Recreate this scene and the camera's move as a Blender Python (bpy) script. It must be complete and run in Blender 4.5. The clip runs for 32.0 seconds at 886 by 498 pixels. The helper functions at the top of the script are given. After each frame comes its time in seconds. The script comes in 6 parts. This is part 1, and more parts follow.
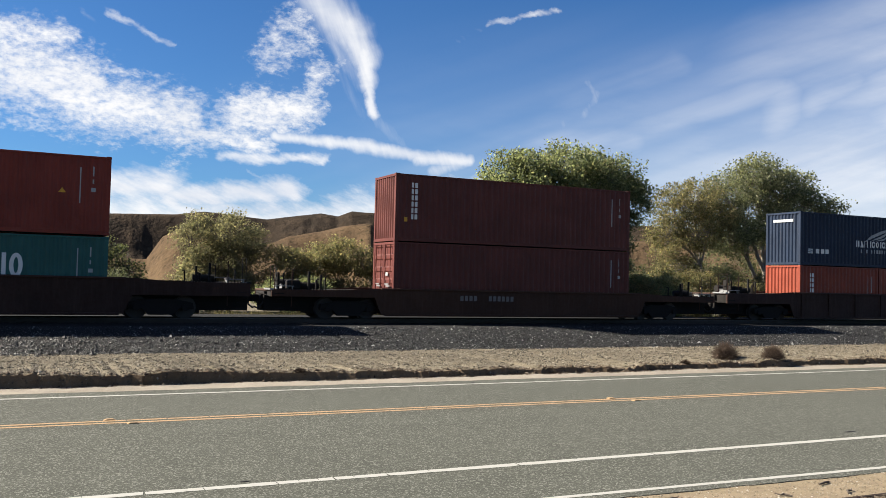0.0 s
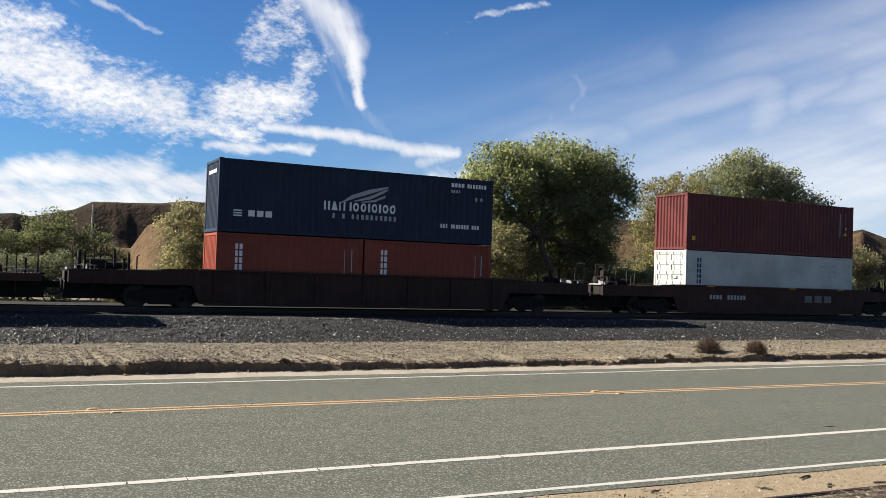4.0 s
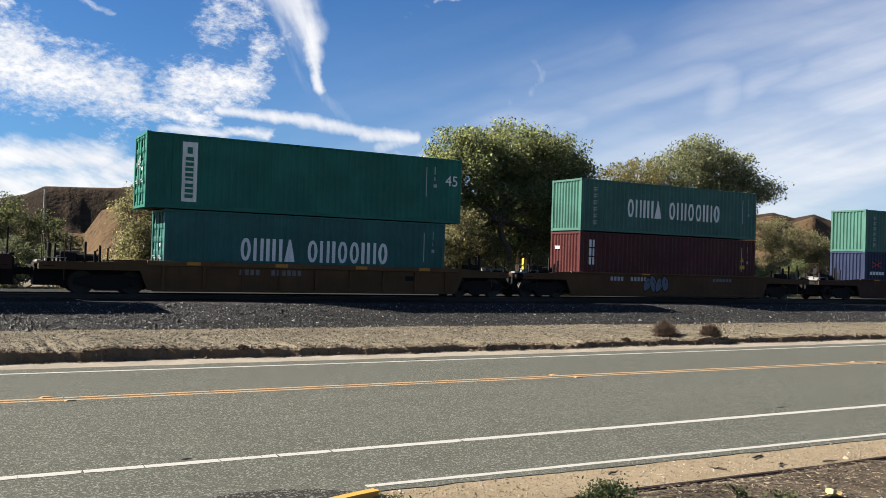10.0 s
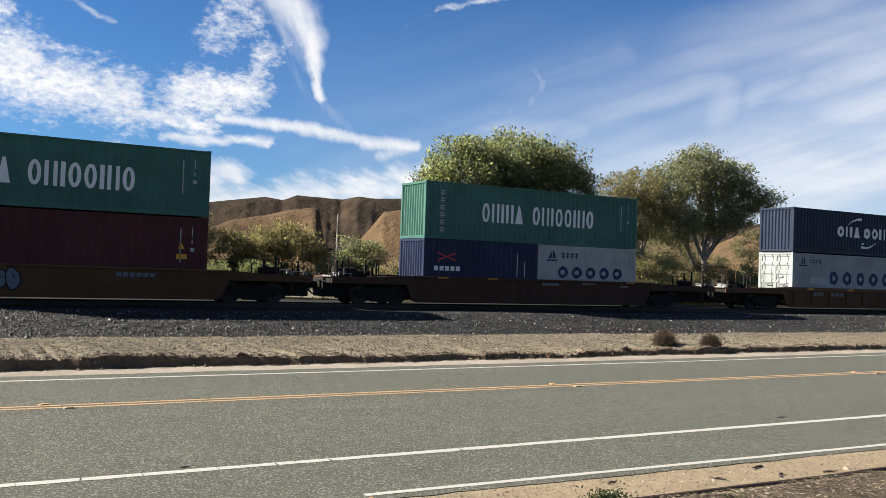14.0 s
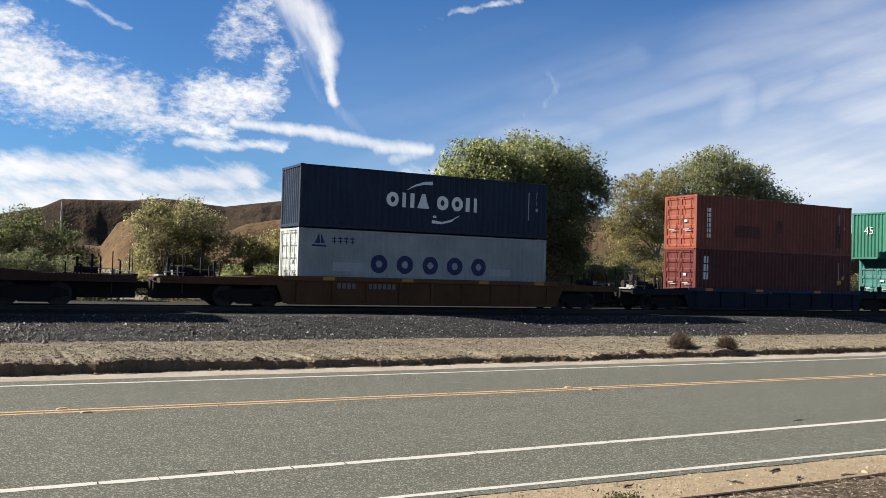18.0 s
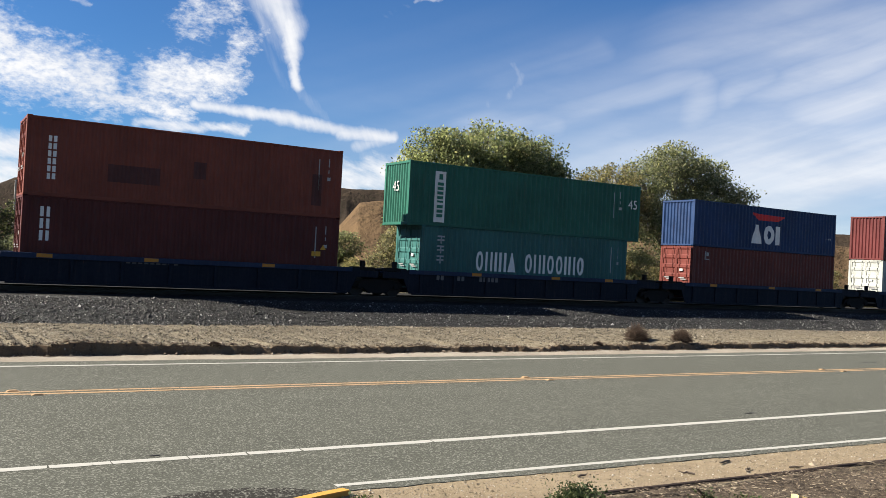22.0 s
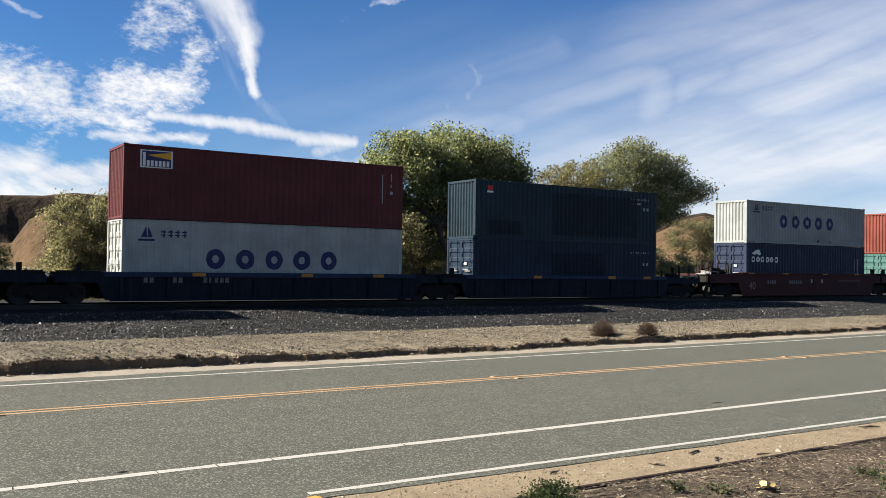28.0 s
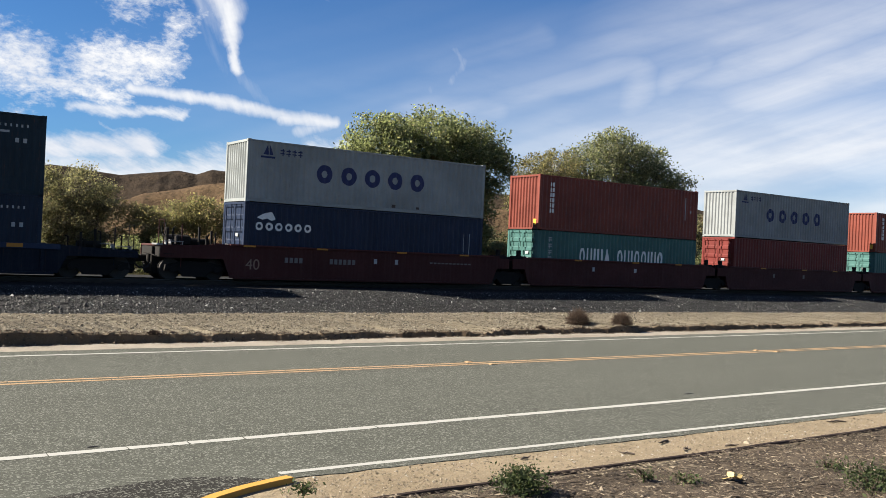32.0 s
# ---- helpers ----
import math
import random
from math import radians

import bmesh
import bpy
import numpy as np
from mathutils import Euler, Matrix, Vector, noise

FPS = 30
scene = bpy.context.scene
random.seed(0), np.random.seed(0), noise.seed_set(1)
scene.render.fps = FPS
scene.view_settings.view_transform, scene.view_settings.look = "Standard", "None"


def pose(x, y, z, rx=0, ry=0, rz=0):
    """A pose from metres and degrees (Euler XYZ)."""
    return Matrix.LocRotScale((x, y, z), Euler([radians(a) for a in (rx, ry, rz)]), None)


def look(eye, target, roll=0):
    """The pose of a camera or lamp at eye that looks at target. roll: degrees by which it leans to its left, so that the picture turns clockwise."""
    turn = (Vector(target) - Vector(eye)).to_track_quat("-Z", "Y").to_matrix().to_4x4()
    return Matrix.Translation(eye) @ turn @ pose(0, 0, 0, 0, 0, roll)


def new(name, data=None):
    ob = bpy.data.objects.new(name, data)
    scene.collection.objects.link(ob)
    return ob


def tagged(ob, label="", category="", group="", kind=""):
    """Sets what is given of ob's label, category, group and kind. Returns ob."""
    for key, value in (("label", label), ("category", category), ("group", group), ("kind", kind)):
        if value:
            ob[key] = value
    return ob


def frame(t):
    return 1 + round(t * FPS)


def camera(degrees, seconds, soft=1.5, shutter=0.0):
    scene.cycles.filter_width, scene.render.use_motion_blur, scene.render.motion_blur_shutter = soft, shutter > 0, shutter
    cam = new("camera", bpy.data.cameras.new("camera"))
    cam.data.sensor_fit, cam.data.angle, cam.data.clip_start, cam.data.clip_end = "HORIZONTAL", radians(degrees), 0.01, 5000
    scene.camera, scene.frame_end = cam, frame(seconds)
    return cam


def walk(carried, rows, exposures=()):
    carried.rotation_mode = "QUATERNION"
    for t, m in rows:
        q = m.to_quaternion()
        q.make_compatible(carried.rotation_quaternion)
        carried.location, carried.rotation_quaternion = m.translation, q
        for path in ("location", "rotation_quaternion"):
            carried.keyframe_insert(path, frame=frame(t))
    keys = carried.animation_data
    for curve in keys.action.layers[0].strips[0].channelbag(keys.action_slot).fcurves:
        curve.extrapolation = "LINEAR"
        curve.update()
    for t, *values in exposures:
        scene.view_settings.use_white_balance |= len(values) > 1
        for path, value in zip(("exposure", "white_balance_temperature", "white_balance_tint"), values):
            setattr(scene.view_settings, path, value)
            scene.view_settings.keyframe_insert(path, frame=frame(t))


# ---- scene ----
cam = camera(53.25, 32.0, 0.5)
PATH = [
    (0, pose(0, 0, 2.4, 92.14, -1.36, -25.58)),
    (0.5, pose(0, 0, 2.4, 91.50, -1.62, -25.55)),
    (1, pose(0, 0, 2.4, 91.57, -1.86, -25.54)),
    (1.5, pose(0, 0, 2.4, 91.71, -1.81, -25.48)),
    (2, pose(0, 0, 2.4, 91.83, -1.67, -25.38)),
    (2.5, pose(0, 0, 2.4, 91.98, -1.67, -25.56)),
    (3, pose(0, 0, 2.4, 92.20, -1.82, -25.98)),
    (3.5, pose(0, 0, 2.4, 91.92, -1.97, -26.40)),
    (5.5, pose(0, 0, 2.4, 91.00, -1.82, -26.37)),
    (6, pose(0, 0, 2.4, 90.40, -1.90, -26.21)),
    (6.5, pose(0, 0, 2.4, 90.11, -1.84, -26.03)),
    (7, pose(0, 0, 2.4, 90.48, -1.55, -25.84)),
    (7.5, pose(0, 0, 2.4, 90.71, -1.43, -25.95)),
    (8, pose(0, 0, 2.4, 90.70, -1.68, -26.64)),
    (8.5, pose(0, 0, 2.4, 90.67, -2.08, -27.49)),
    (9, pose(0, 0, 2.4, 90.73, -2.15, -28.01)),
    (9.5, pose(0, 0, 2.4, 90.90, -2.10, -28.49)),
    (10, pose(0, 0, 2.4, 90.77, -1.77, -29.12)),
    (10.5, pose(0, 0, 2.4, 90.73, -1.20, -29.63)),
    (11, pose(0, 0, 2.4, 91.47, -0.86, -29.68)),
    (11.5, pose(0, 0, 2.4, 91.71, -1.02, -29.72)),
    (12, pose(0, 0, 2.4, 91.38, -1.24, -29.71)),
    (12.5, pose(0, 0, 2.4, 91.55, -1.08, -29.55)),
    (13, pose(0, 0, 2.4, 91.94, -1.38, -29.47)),
    (13.5, pose(0, 0, 2.4, 91.68, -1.60, -29.22)),
    (14, pose(0, 0, 2.4, 91.32, -1.98, -29.13)),
    (14.5, pose(0, 0, 2.4, 91.67, -1.92, -29.46)),
    (15, pose(0, 0, 2.4, 91.56, -1.62, -29.66)),
    (15.5, pose(0, 0, 2.4, 90.99, -1.50, -29.75)),
    (17.5, pose(0, 0, 2.4, 90.83, -1.58, -29.58)),
    (18, pose(0, 0, 2.4, 91.51, -1.73, -28.20)),
    (18.5, pose(0, 0, 2.4, 91.72, -1.63, -28.37)),
    (19, pose(0, 0, 2.4, 91.33, -1.69, -29.71)),
    (19.5, pose(0, 0, 2.4, 91.00, -1.67, -30.11)),
    (20, pose(0, 0, 2.4, 90.92, -1.54, -30.15)),
    (20.5, pose(0, 0, 2.4, 90.92, -1.46, -30.71)),
    (21, pose(0, 0, 2.4, 91.16, -1.94, -31.00)),
    (21.5, pose(0, 0, 2.4, 91.01, -2.80, -30.87)),
    (22, pose(0, 0, 2.4, 90.88, -2.98, -30.76)),
    (22.5, pose(0, 0, 2.4, 91.22, -2.02, -30.44)),
    (23, pose(0, 0, 2.4, 91.75, -1.59, -30.83)),
    (23.5, pose(0, 0, 2.4, 91.79, -1.85, -31.74)),
    (24, pose(0, 0, 2.4, 91.74, -1.77, -32.40)),
    (24.5, pose(0, 0, 2.4, 91.77, -1.69, -32.31)),
    (25, pose(0, 0, 2.4, 92.03, -1.57, -32.22)),
    (25.5, pose(0, 0, 2.4, 91.98, -1.58, -32.36)),
    (27.5, pose(0, 0, 2.4, 91.28, -1.24, -32.93)),
    (28, pose(0, 0, 2.4, 91.10, -0.85, -33.02)),
    (28.5, pose(0, 0, 2.4, 90.78, -1.35, -33.50)),
    (29, pose(0, 0, 2.4, 90.71, -1.51, -33.61)),
    (29.5, pose(0, 0, 2.4, 90.86, -1.31, -33.25)),
    (30, pose(0, 0, 2.4, 90.85, -1.35, -32.90)),
    (30.5, pose(0, 0, 2.4, 90.37, -1.47, -33.08)),
    (31, pose(0, 0, 2.4, 90.26, -1.83, -33.59)),
    (31.5, pose(0, 0, 2.4, 90.25, -2.22, -34.10)),
    (32, pose(0, 0, 2.4, 90.13, -2.65, -34.44)),
]
walk(cam, PATH, exposures=[(0, 1.95), (32, 1.95)])

# ---- world, sun ----
SUN_DIR = Vector((-1.36, 0.76, 1.0)).normalized()   # towards the sun
SUN_EL = math.asin(SUN_DIR.z)
SUN_AZ = math.atan2(SUN_DIR.x, SUN_DIR.y)          # clockwise from +y


class Nodes:
    """A small helper to write node trees."""
    def __init__(self, tree):
        self.t = tree
        tree.nodes.clear()

    def n(self, kind, inputs=None, operation="", use_clamp=False, data_type="", blend_type="", interpolation_type=""):
        nd = self.t.nodes.new(kind)
        if operation:
            nd.operation = operation
        if use_clamp:
            nd.use_clamp = True
        if data_type:
            nd.data_type = data_type
        if blend_type:
            nd.blend_type = blend_type
        if interpolation_type:
            nd.interpolation_type = interpolation_type
        for k, v in (inputs or {}).items():
            self.put(nd.inputs[k], v)
        return nd

    def put(self, sock, v):
        if isinstance(v, bpy.types.NodeSocket):
            self.t.links.new(v, sock)
        elif isinstance(v, bpy.types.Node):
            self.t.links.new(v.outputs[0], sock)
        else:
            sock.default_value = v

    def math(self, op, a, b=0.0, clamp=False):
        return self.n("ShaderNodeMath", {0: a, 1: b}, operation=op, use_clamp=clamp).outputs[0]

    def vec(self, op, a, b=(0, 0, 0)):
        nd = self.n("ShaderNodeVectorMath", {0: a, 1: b}, operation=op)
        return nd.outputs["Value"] if op in ("DOT_PRODUCT", "LENGTH") else nd.outputs[0]

    def noise(self, vector, scale, detail=4.0, rough=0.55):
        return self.n("ShaderNodeTexNoise", {"Vector": vector, "Scale": scale, "Detail": detail, "Roughness": rough}).outputs[0]

    def ramp(self, fac, stops, smooth=False):
        nd = self.n("ShaderNodeValToRGB", {0: fac})
        els = nd.color_ramp.elements
        if smooth:
            nd.color_ramp.interpolation = "EASE"
        while len(els) > len(stops):
            els.remove(els[-1])
        while len(els) < len(stops):
            els.new(0.5)
        for e, (p, c) in zip(els, stops):
            e.position = p
            e.color = (*c, 1) if len(c) == 3 else c
        return nd.outputs[0]

    def mix(self, fac, a, b, kind="MIX"):
        nd = self.n("ShaderNodeMix", data_type="RGBA", blend_type=kind)
        self.put(nd.inputs[0], fac)
        self.put(nd.inputs[6], (*a, 1) if isinstance(a, tuple) and len(a) == 3 else a)
        self.put(nd.inputs[7], (*b, 1) if isinstance(b, tuple) and len(b) == 3 else b)
        return nd.outputs[2]

    def range(self, v, a, b, c=0.0, d=1.0, smooth=True):
        return self.n("ShaderNodeMapRange", {0: v, 1: a, 2: b, 3: c, 4: d}, interpolation_type="SMOOTHSTEP" if smooth else "LINEAR").outputs[0]


def make_sky():
    world = bpy.data.worlds.new("sky")
    scene.world = world
    world.use_nodes = True
    w = Nodes(world.node_tree)
    sky = w.n("ShaderNodeTexSky")
    sky.sky_type, sky.sun_disc = "NISHITA", False
    sky.sun_elevation, sky.sun_rotation = SUN_EL, SUN_AZ
    sky.altitude, sky.air_density, sky.dust_density, sky.ozone_density = 300, 1.0, 0.2, 2.5
    way = w.n("ShaderNodeTexCoord").outputs["Generated"]
    sep = w.n("ShaderNodeSeparateXYZ", {0: way})
    deg = 180 / math.pi
    az = w.math("MULTIPLY", w.math("ARCTAN2", sep.outputs[0], sep.outputs[1]), deg)
    el = w.math("MULTIPLY", w.math("ARCSINE", sep.outputs[2]), deg)
    flat = w.n("ShaderNodeCombineXYZ", {0: az, 1: el, 2: 0.0}).outputs[0]
    # a slow warp for ragged outlines
    warp = w.n("ShaderNodeTexNoise", {"Vector": flat, "Scale": 0.55, "Detail": 6.0, "Roughness": 0.62})
    bent = w.vec("ADD", flat, w.vec("MULTIPLY", w.vec("SUBTRACT", warp.outputs["Color"], (0.5, 0.5, 0.5)), (2.4, 1.8, 0)))
    soft = w.n("ShaderNodeTexNoise", {"Vector": w.vec("MULTIPLY", flat, (0.3, 1.0, 1.0)), "Scale": 0.28, "Detail": 7.0, "Roughness": 0.6}).outputs[0]
    flecks = w.noise(w.vec("MULTIPLY", flat, (0.75, 1.35, 1.0)), 1.9, 6.0, 0.66)
    bent_soft = w.vec("ADD", flat, w.vec("MULTIPLY", w.vec("SUBTRACT", warp.outputs["Color"], (0.5, 0.5, 0.5)), (1.5, 1.2, 0)))
    along = w.vec("DOT_PRODUCT", flat, (0.95, 0.31, 0))
    across = w.vec("DOT_PRODUCT", flat, (-0.31, 0.95, 0))
    streak_way = w.n("ShaderNodeCombineXYZ", {0: w.math("MULTIPLY", along, 0.06), 1: across, 2: 0.0}).outputs[0]
    streak = w.noise(streak_way, 0.45, 2.0, 0.5)
    fibre = w.noise(streak_way, 1.7, 4.0, 0.55)

    def stroke(ax, ay, bx, by, width, gain, base, fade):
        """A cloud stroke between two directions (degrees right, degrees up), soft across its width. fade: the share over which it sets in."""
        pa = w.vec("SUBTRACT", base, (ax, ay, 0))
        ba = (bx - ax, by - ay, 0)
        h = w.math("MULTIPLY", w.vec("DOT_PRODUCT", pa, ba), 1 / (ba[0] ** 2 + ba[1] ** 2), True)
        off = w.vec("SUBTRACT", pa, w.vec("MULTIPLY", w.n("ShaderNodeCombineXYZ", {0: h, 1: h, 2: 0.0}).outputs[0], ba))
        body = w.range(w.vec("LENGTH", off), width, 0.0, 0.0, gain)
        return w.math("MULTIPLY", body, w.range(h, -0.05, fade)) if fade else body

    def total(rows, base, fade=0.0):
        out = None
        for row in rows:
            s = stroke(*row, base, fade)
            out = s if out is None else w.math("MAXIMUM", out, s)
        return out

    patchy = total(CLOUD_PATCHES, bent)
    bent_little = w.vec("ADD", flat, w.vec("MULTIPLY", w.vec("SUBTRACT", warp.outputs["Color"], (0.5, 0.5, 0.5)), (0.9, 0.7, 0)))
    plume = total(CLOUD_PLUME, bent_little)
    wisps = total(CLOUD_WISPS, bent_soft)
    drift = w.n("ShaderNodeTexNoise", {"Vector": flat, "Scale": 0.16, "Detail": 2.0, "Roughness": 0.5})
    bands = total(CLOUD_BANDS, w.vec("ADD", flat, w.vec("MULTIPLY", w.vec("SUBTRACT", drift.outputs["Color"], (0.5, 0.5, 0.5)), (3.0, 1.0, 0))), 0.6)
    slant = w.n("ShaderNodeCombineXYZ", {0: w.vec("DOT_PRODUCT", flat, (0.32, -0.12, 0)), 1: w.vec("DOT_PRODUCT", flat, (0.36, 0.93, 0)), 2: 0.0}).outputs[0]
    wind = w.noise(slant, 1.3, 7.0, 0.62)
    crumbs = w.noise(w.vec("MULTIPLY", bent_soft, (0.8, 1.3, 1.0)), 4.2, 4.0, 0.62)
    torn = w.math("ADD", w.math("MULTIPLY", w.math("SUBTRACT", flecks, 0.5), 1.9), w.math("MULTIPLY", w.math("SUBTRACT", wind, 0.5), 1.1))
    torn = w.math("ADD", torn, w.math("MULTIPLY", w.math("SUBTRACT", crumbs, 0.5), 0.7))
    m1 = w.range(w.math("ADD", w.math("MULTIPLY", patchy, 1.35), torn), 0.24, 1.66)
    m1 = w.math("MULTIPLY", m1, w.range(patchy, 0.0, 0.3))
    m2 = w.range(w.math("ADD", w.math("MULTIPLY", wisps, 1.3), w.math("MULTIPLY", w.math("SUBTRACT", wind, 0.5), 1.5)), 0.28, 1.55)
    m2 = w.math("MULTIPLY", m2, w.range(wisps, 0.0, 0.35))
    m3 = w.math("MULTIPLY", bands, w.range(w.math("ADD", w.math("MULTIPLY", streak, 0.72), w.math("MULTIPLY", fibre, 0.28)), 0.28, 0.70, 0.66, 1.08))
    hair_way = w.n("ShaderNodeCombineXYZ", {0: w.vec("DOT_PRODUCT", flat, (0.93, 0.36, 0)), 1: w.vec("DOT_PRODUCT", flat, (-0.05, 0.14, 0)), 2: 0.0}).outputs[0]
    hair = w.noise(hair_way, 1.6, 5.0, 0.6)
    m4 = w.math("MULTIPLY", w.range(w.math("ADD", plume, w.math("MULTIPLY", w.math("SUBTRACT", hair, 0.5), 0.55)), 0.02, 1.15), w.range(plume, 0.0, 0.3))
    cover = w.math("MAXIMUM", w.math("MAXIMUM", w.math("MAXIMUM", m1, m4), m2), m3)
    # thin veil towards the right and low down
    aside = w.math("ABSOLUTE", w.math("SUBTRACT", az, 58.0))
    veil = w.math("MULTIPLY", w.range(el, 19.0, 2.0), w.range(aside, 50.0, 2.0, 0.04, 0.80))
    veil = w.math("MULTIPLY", veil, w.range(streak, 0.25, 0.75, 0.55, 1.0))
    cover = w.math("MAXIMUM", cover, veil)
    # broken cloud added over the unseen sky, to lift the fill on shaded sides
    rest = w.noise(w.vec("MULTIPLY", way, (1.0, 1.0, 1.8)), 2.6, 6.0, 0.6)
    away = w.math("MAXIMUM", w.range(w.math("ABSOLUTE", w.math("SUBTRACT", az, 29.0)), 36.0, 52.0), w.range(el, 20.0, 32.0))
    cover = w.math("MAXIMUM", cover, w.math("MULTIPLY", away, w.range(rest, 0.44, 0.70, 0.03, 0.34)))
    cover = w.math("MULTIPLY", cover, w.range(el, 0.0, 1.5), True)
    white = w.mix(w.range(soft, 0.35, 0.6), CLOUD_SHADE, CLOUD_WHITE)
    col = w.mix(cover, w.mix(1.0, sky.outputs[0], SKY_TINT, "MULTIPLY"), white)
    bg = w.n("ShaderNodeBackground", {"Color": col, "Strength": SKY_STRENGTH})
    out = w.n("ShaderNodeOutputWorld", {"Surface": bg.outputs[0]})


SKY_STRENGTH = 0.05
SKY_TINT = (0.208, 0.388, 0.592)
CLOUD_WHITE = (5.25, 5.25, 5.3)
CLOUD_SHADE = (4.1, 4.3, 4.7)
CLOUD_PATCHES = [
    (-6.0, 12.2, -1.5, 12.0, 4.48, 1),
    (-1.5, 11.8, 3.1, 11.2, 3.97, 1),
    (2.2, 10.5, 9.0, 9.7, 3.20, 1),
    (8.0, 9.2, 13.9, 8.5, 1.66, 0.9),
    (-1.4, 9.4, 4.8, 8.5, 1.92, 0.55),
    (10.4, 8.6, 8.1, 6.6, 1.41, 0.5),
    (-2.2, 13.7, 1.4, 13.8, 1.92, 0.9),
    (12.1, 10.3, 16.3, 10.7, 2.56, 1),
    (16.0, 10.4, 17.5, 13.1, 1.79, 0.75),
    (17.5, 13.1, 18.8, 14.2, 1.22, 0.5),
    (13.9, 13.9, 16.5, 15.1, 2.18, 0.64),
    (14.6, 15.5, 16.3, 16.8, 2.30, 0.62),
    (2.1, 12.6, 6.6, 12.0, 0.77, 0.55),
    (6.6, 12.0, 7.9, 11.9, 0.42, 0.4),
]
CLOUD_WISPS = [
    (11.3, 7.5, 17.7, 7.7, 0.88, 0.85),
    (-1.3, 4.6, 2.3, 5.6, 1.83, 1),
    (1.7, 5.4, 8.2, 5.5, 2.05, 1),
    (8.2, 4.8, 15.8, 5.6, 1.65, 1),
    (-6.8, 3.5, 18.7, 3.5, 3.3, 1),
    (18.7, 4.2, 28.2, 5.6, 2.9, 0.9),
    (12.9, 6.7, 13.8, 6.2, 0.33, 0.5),
    (4.3, 15.6, 8.2, 14.1, 0.45, 0.6),
    (2.9, 15.4, 4.2, 14.5, 0.55, 0.4),
    (28.1, 16.5, 32.6, 17.3, 0.45, 0.65),
    (25.3, 15.0, 28.2, 16.5, 0.6, 0.25),
]
CLOUD_PLUME = [
    (16.8, 17.8, 19.3, 15.6, 2.2, 0.8),
    (19.1, 16.1, 20.1, 14.1, 1.7, 0.85),
    (20.0, 14.5, 20.4, 12.6, 1.1, 0.95),
    (20.4, 12.7, 20.8, 10.6, 0.66, 0.9),
    (20.8, 10.6, 22.7, 8.8, 1.0, 0.3),
    (17.6, 15.9, 19.9, 12.5, 1.1, 0.38),
    (18.4, 13.2, 20.3, 10.4, 1.25, 0.22),
    (14.5, 9.1, 20.0, 8.6, 0.66, 0.85),
    (19.3, 8.7, 24.8, 8.0, 0.8, 0.85),
    (23.7, 8.0, 27.1, 7.9, 0.88, 0.9),
    (24.8, 7.2, 27.1, 7.9, 0.95, 0.6),
    (25.2, 6.6, 28.2, 6.0, 1.46, 0.35),
    (34.6, 12.9, 35.2, 11.9, 0.6, 0.36),
    (35.2, 12.1, 34.4, 10.7, 0.9, 0.38),
    (34.6, 11.0, 32.1, 9.6, 1.3, 0.28),
    (32.1, 9.6, 27.0, 8.4, 0.95, 0.2),
]
CLOUD_BANDS = [
    (27.0, 9.6, 40.5, 13.8, 2.0, 0.20),
    (36.0, 12.4, 66.0, 19.6, 3.0, 0.34),
    (33.0, 10.8, 64.0, 17.0, 2.6, 0.38),
    (31.0, 8.2, 46.0, 12.0, 2.0, 0.38),
    (40.0, 10.4, 64.0, 16.4, 2.6, 0.49),
    (44.6, 6.6, 46.4, 11.2, 3.0, 0.47),
    (45.4, 9.8, 50.5, 12.2, 2.2, 0.47),
    (43.5, 8.8, 62.0, 15.4, 2.8, 0.58),
    (46.0, 7.4, 62.0, 12.4, 3.4, 0.71),
    (26.0, 8.0, 37.5, 9.1, 2.8, 0.39),
    (34.0, 6.6, 62.0, 7.2, 6.0, 0.85),
]
make_sky()
sun = new("sun", bpy.data.lights.new("sun", "SUN"))
sun.data.energy, sun.data.angle, sun.data.color = 4.9, radians(0.53), (1.0, 0.925, 0.80)
sun.matrix_world = look((0, 0, 60), Vector((0, 0, 60)) - SUN_DIR)


# ---- materials ----
def material(name):
    m = bpy.data.materials.new(name)
    m.use_nodes = True
    w = Nodes(m.node_tree)
    bsdf = w.n("ShaderNodeBsdfPrincipled")
    w.n("ShaderNodeOutputMaterial", {0: bsdf.outputs[0]})
    return m, w, bsdf


def own_coords(w, spread=20.0):
    """Object coordinates, shifted by each object's random number."""
    co = w.n("ShaderNodeTexCoord").outputs["Object"]
    rnd = w.n("ShaderNodeObjectInfo").outputs["Random"]
    return w.vec("ADD", co, w.vec("MULTIPLY", w.n("ShaderNodeCombineXYZ", {0: rnd, 1: rnd, 2: rnd}).outputs[0], (spread, spread * 0.7, spread * 1.3)))


PAINTS = {}


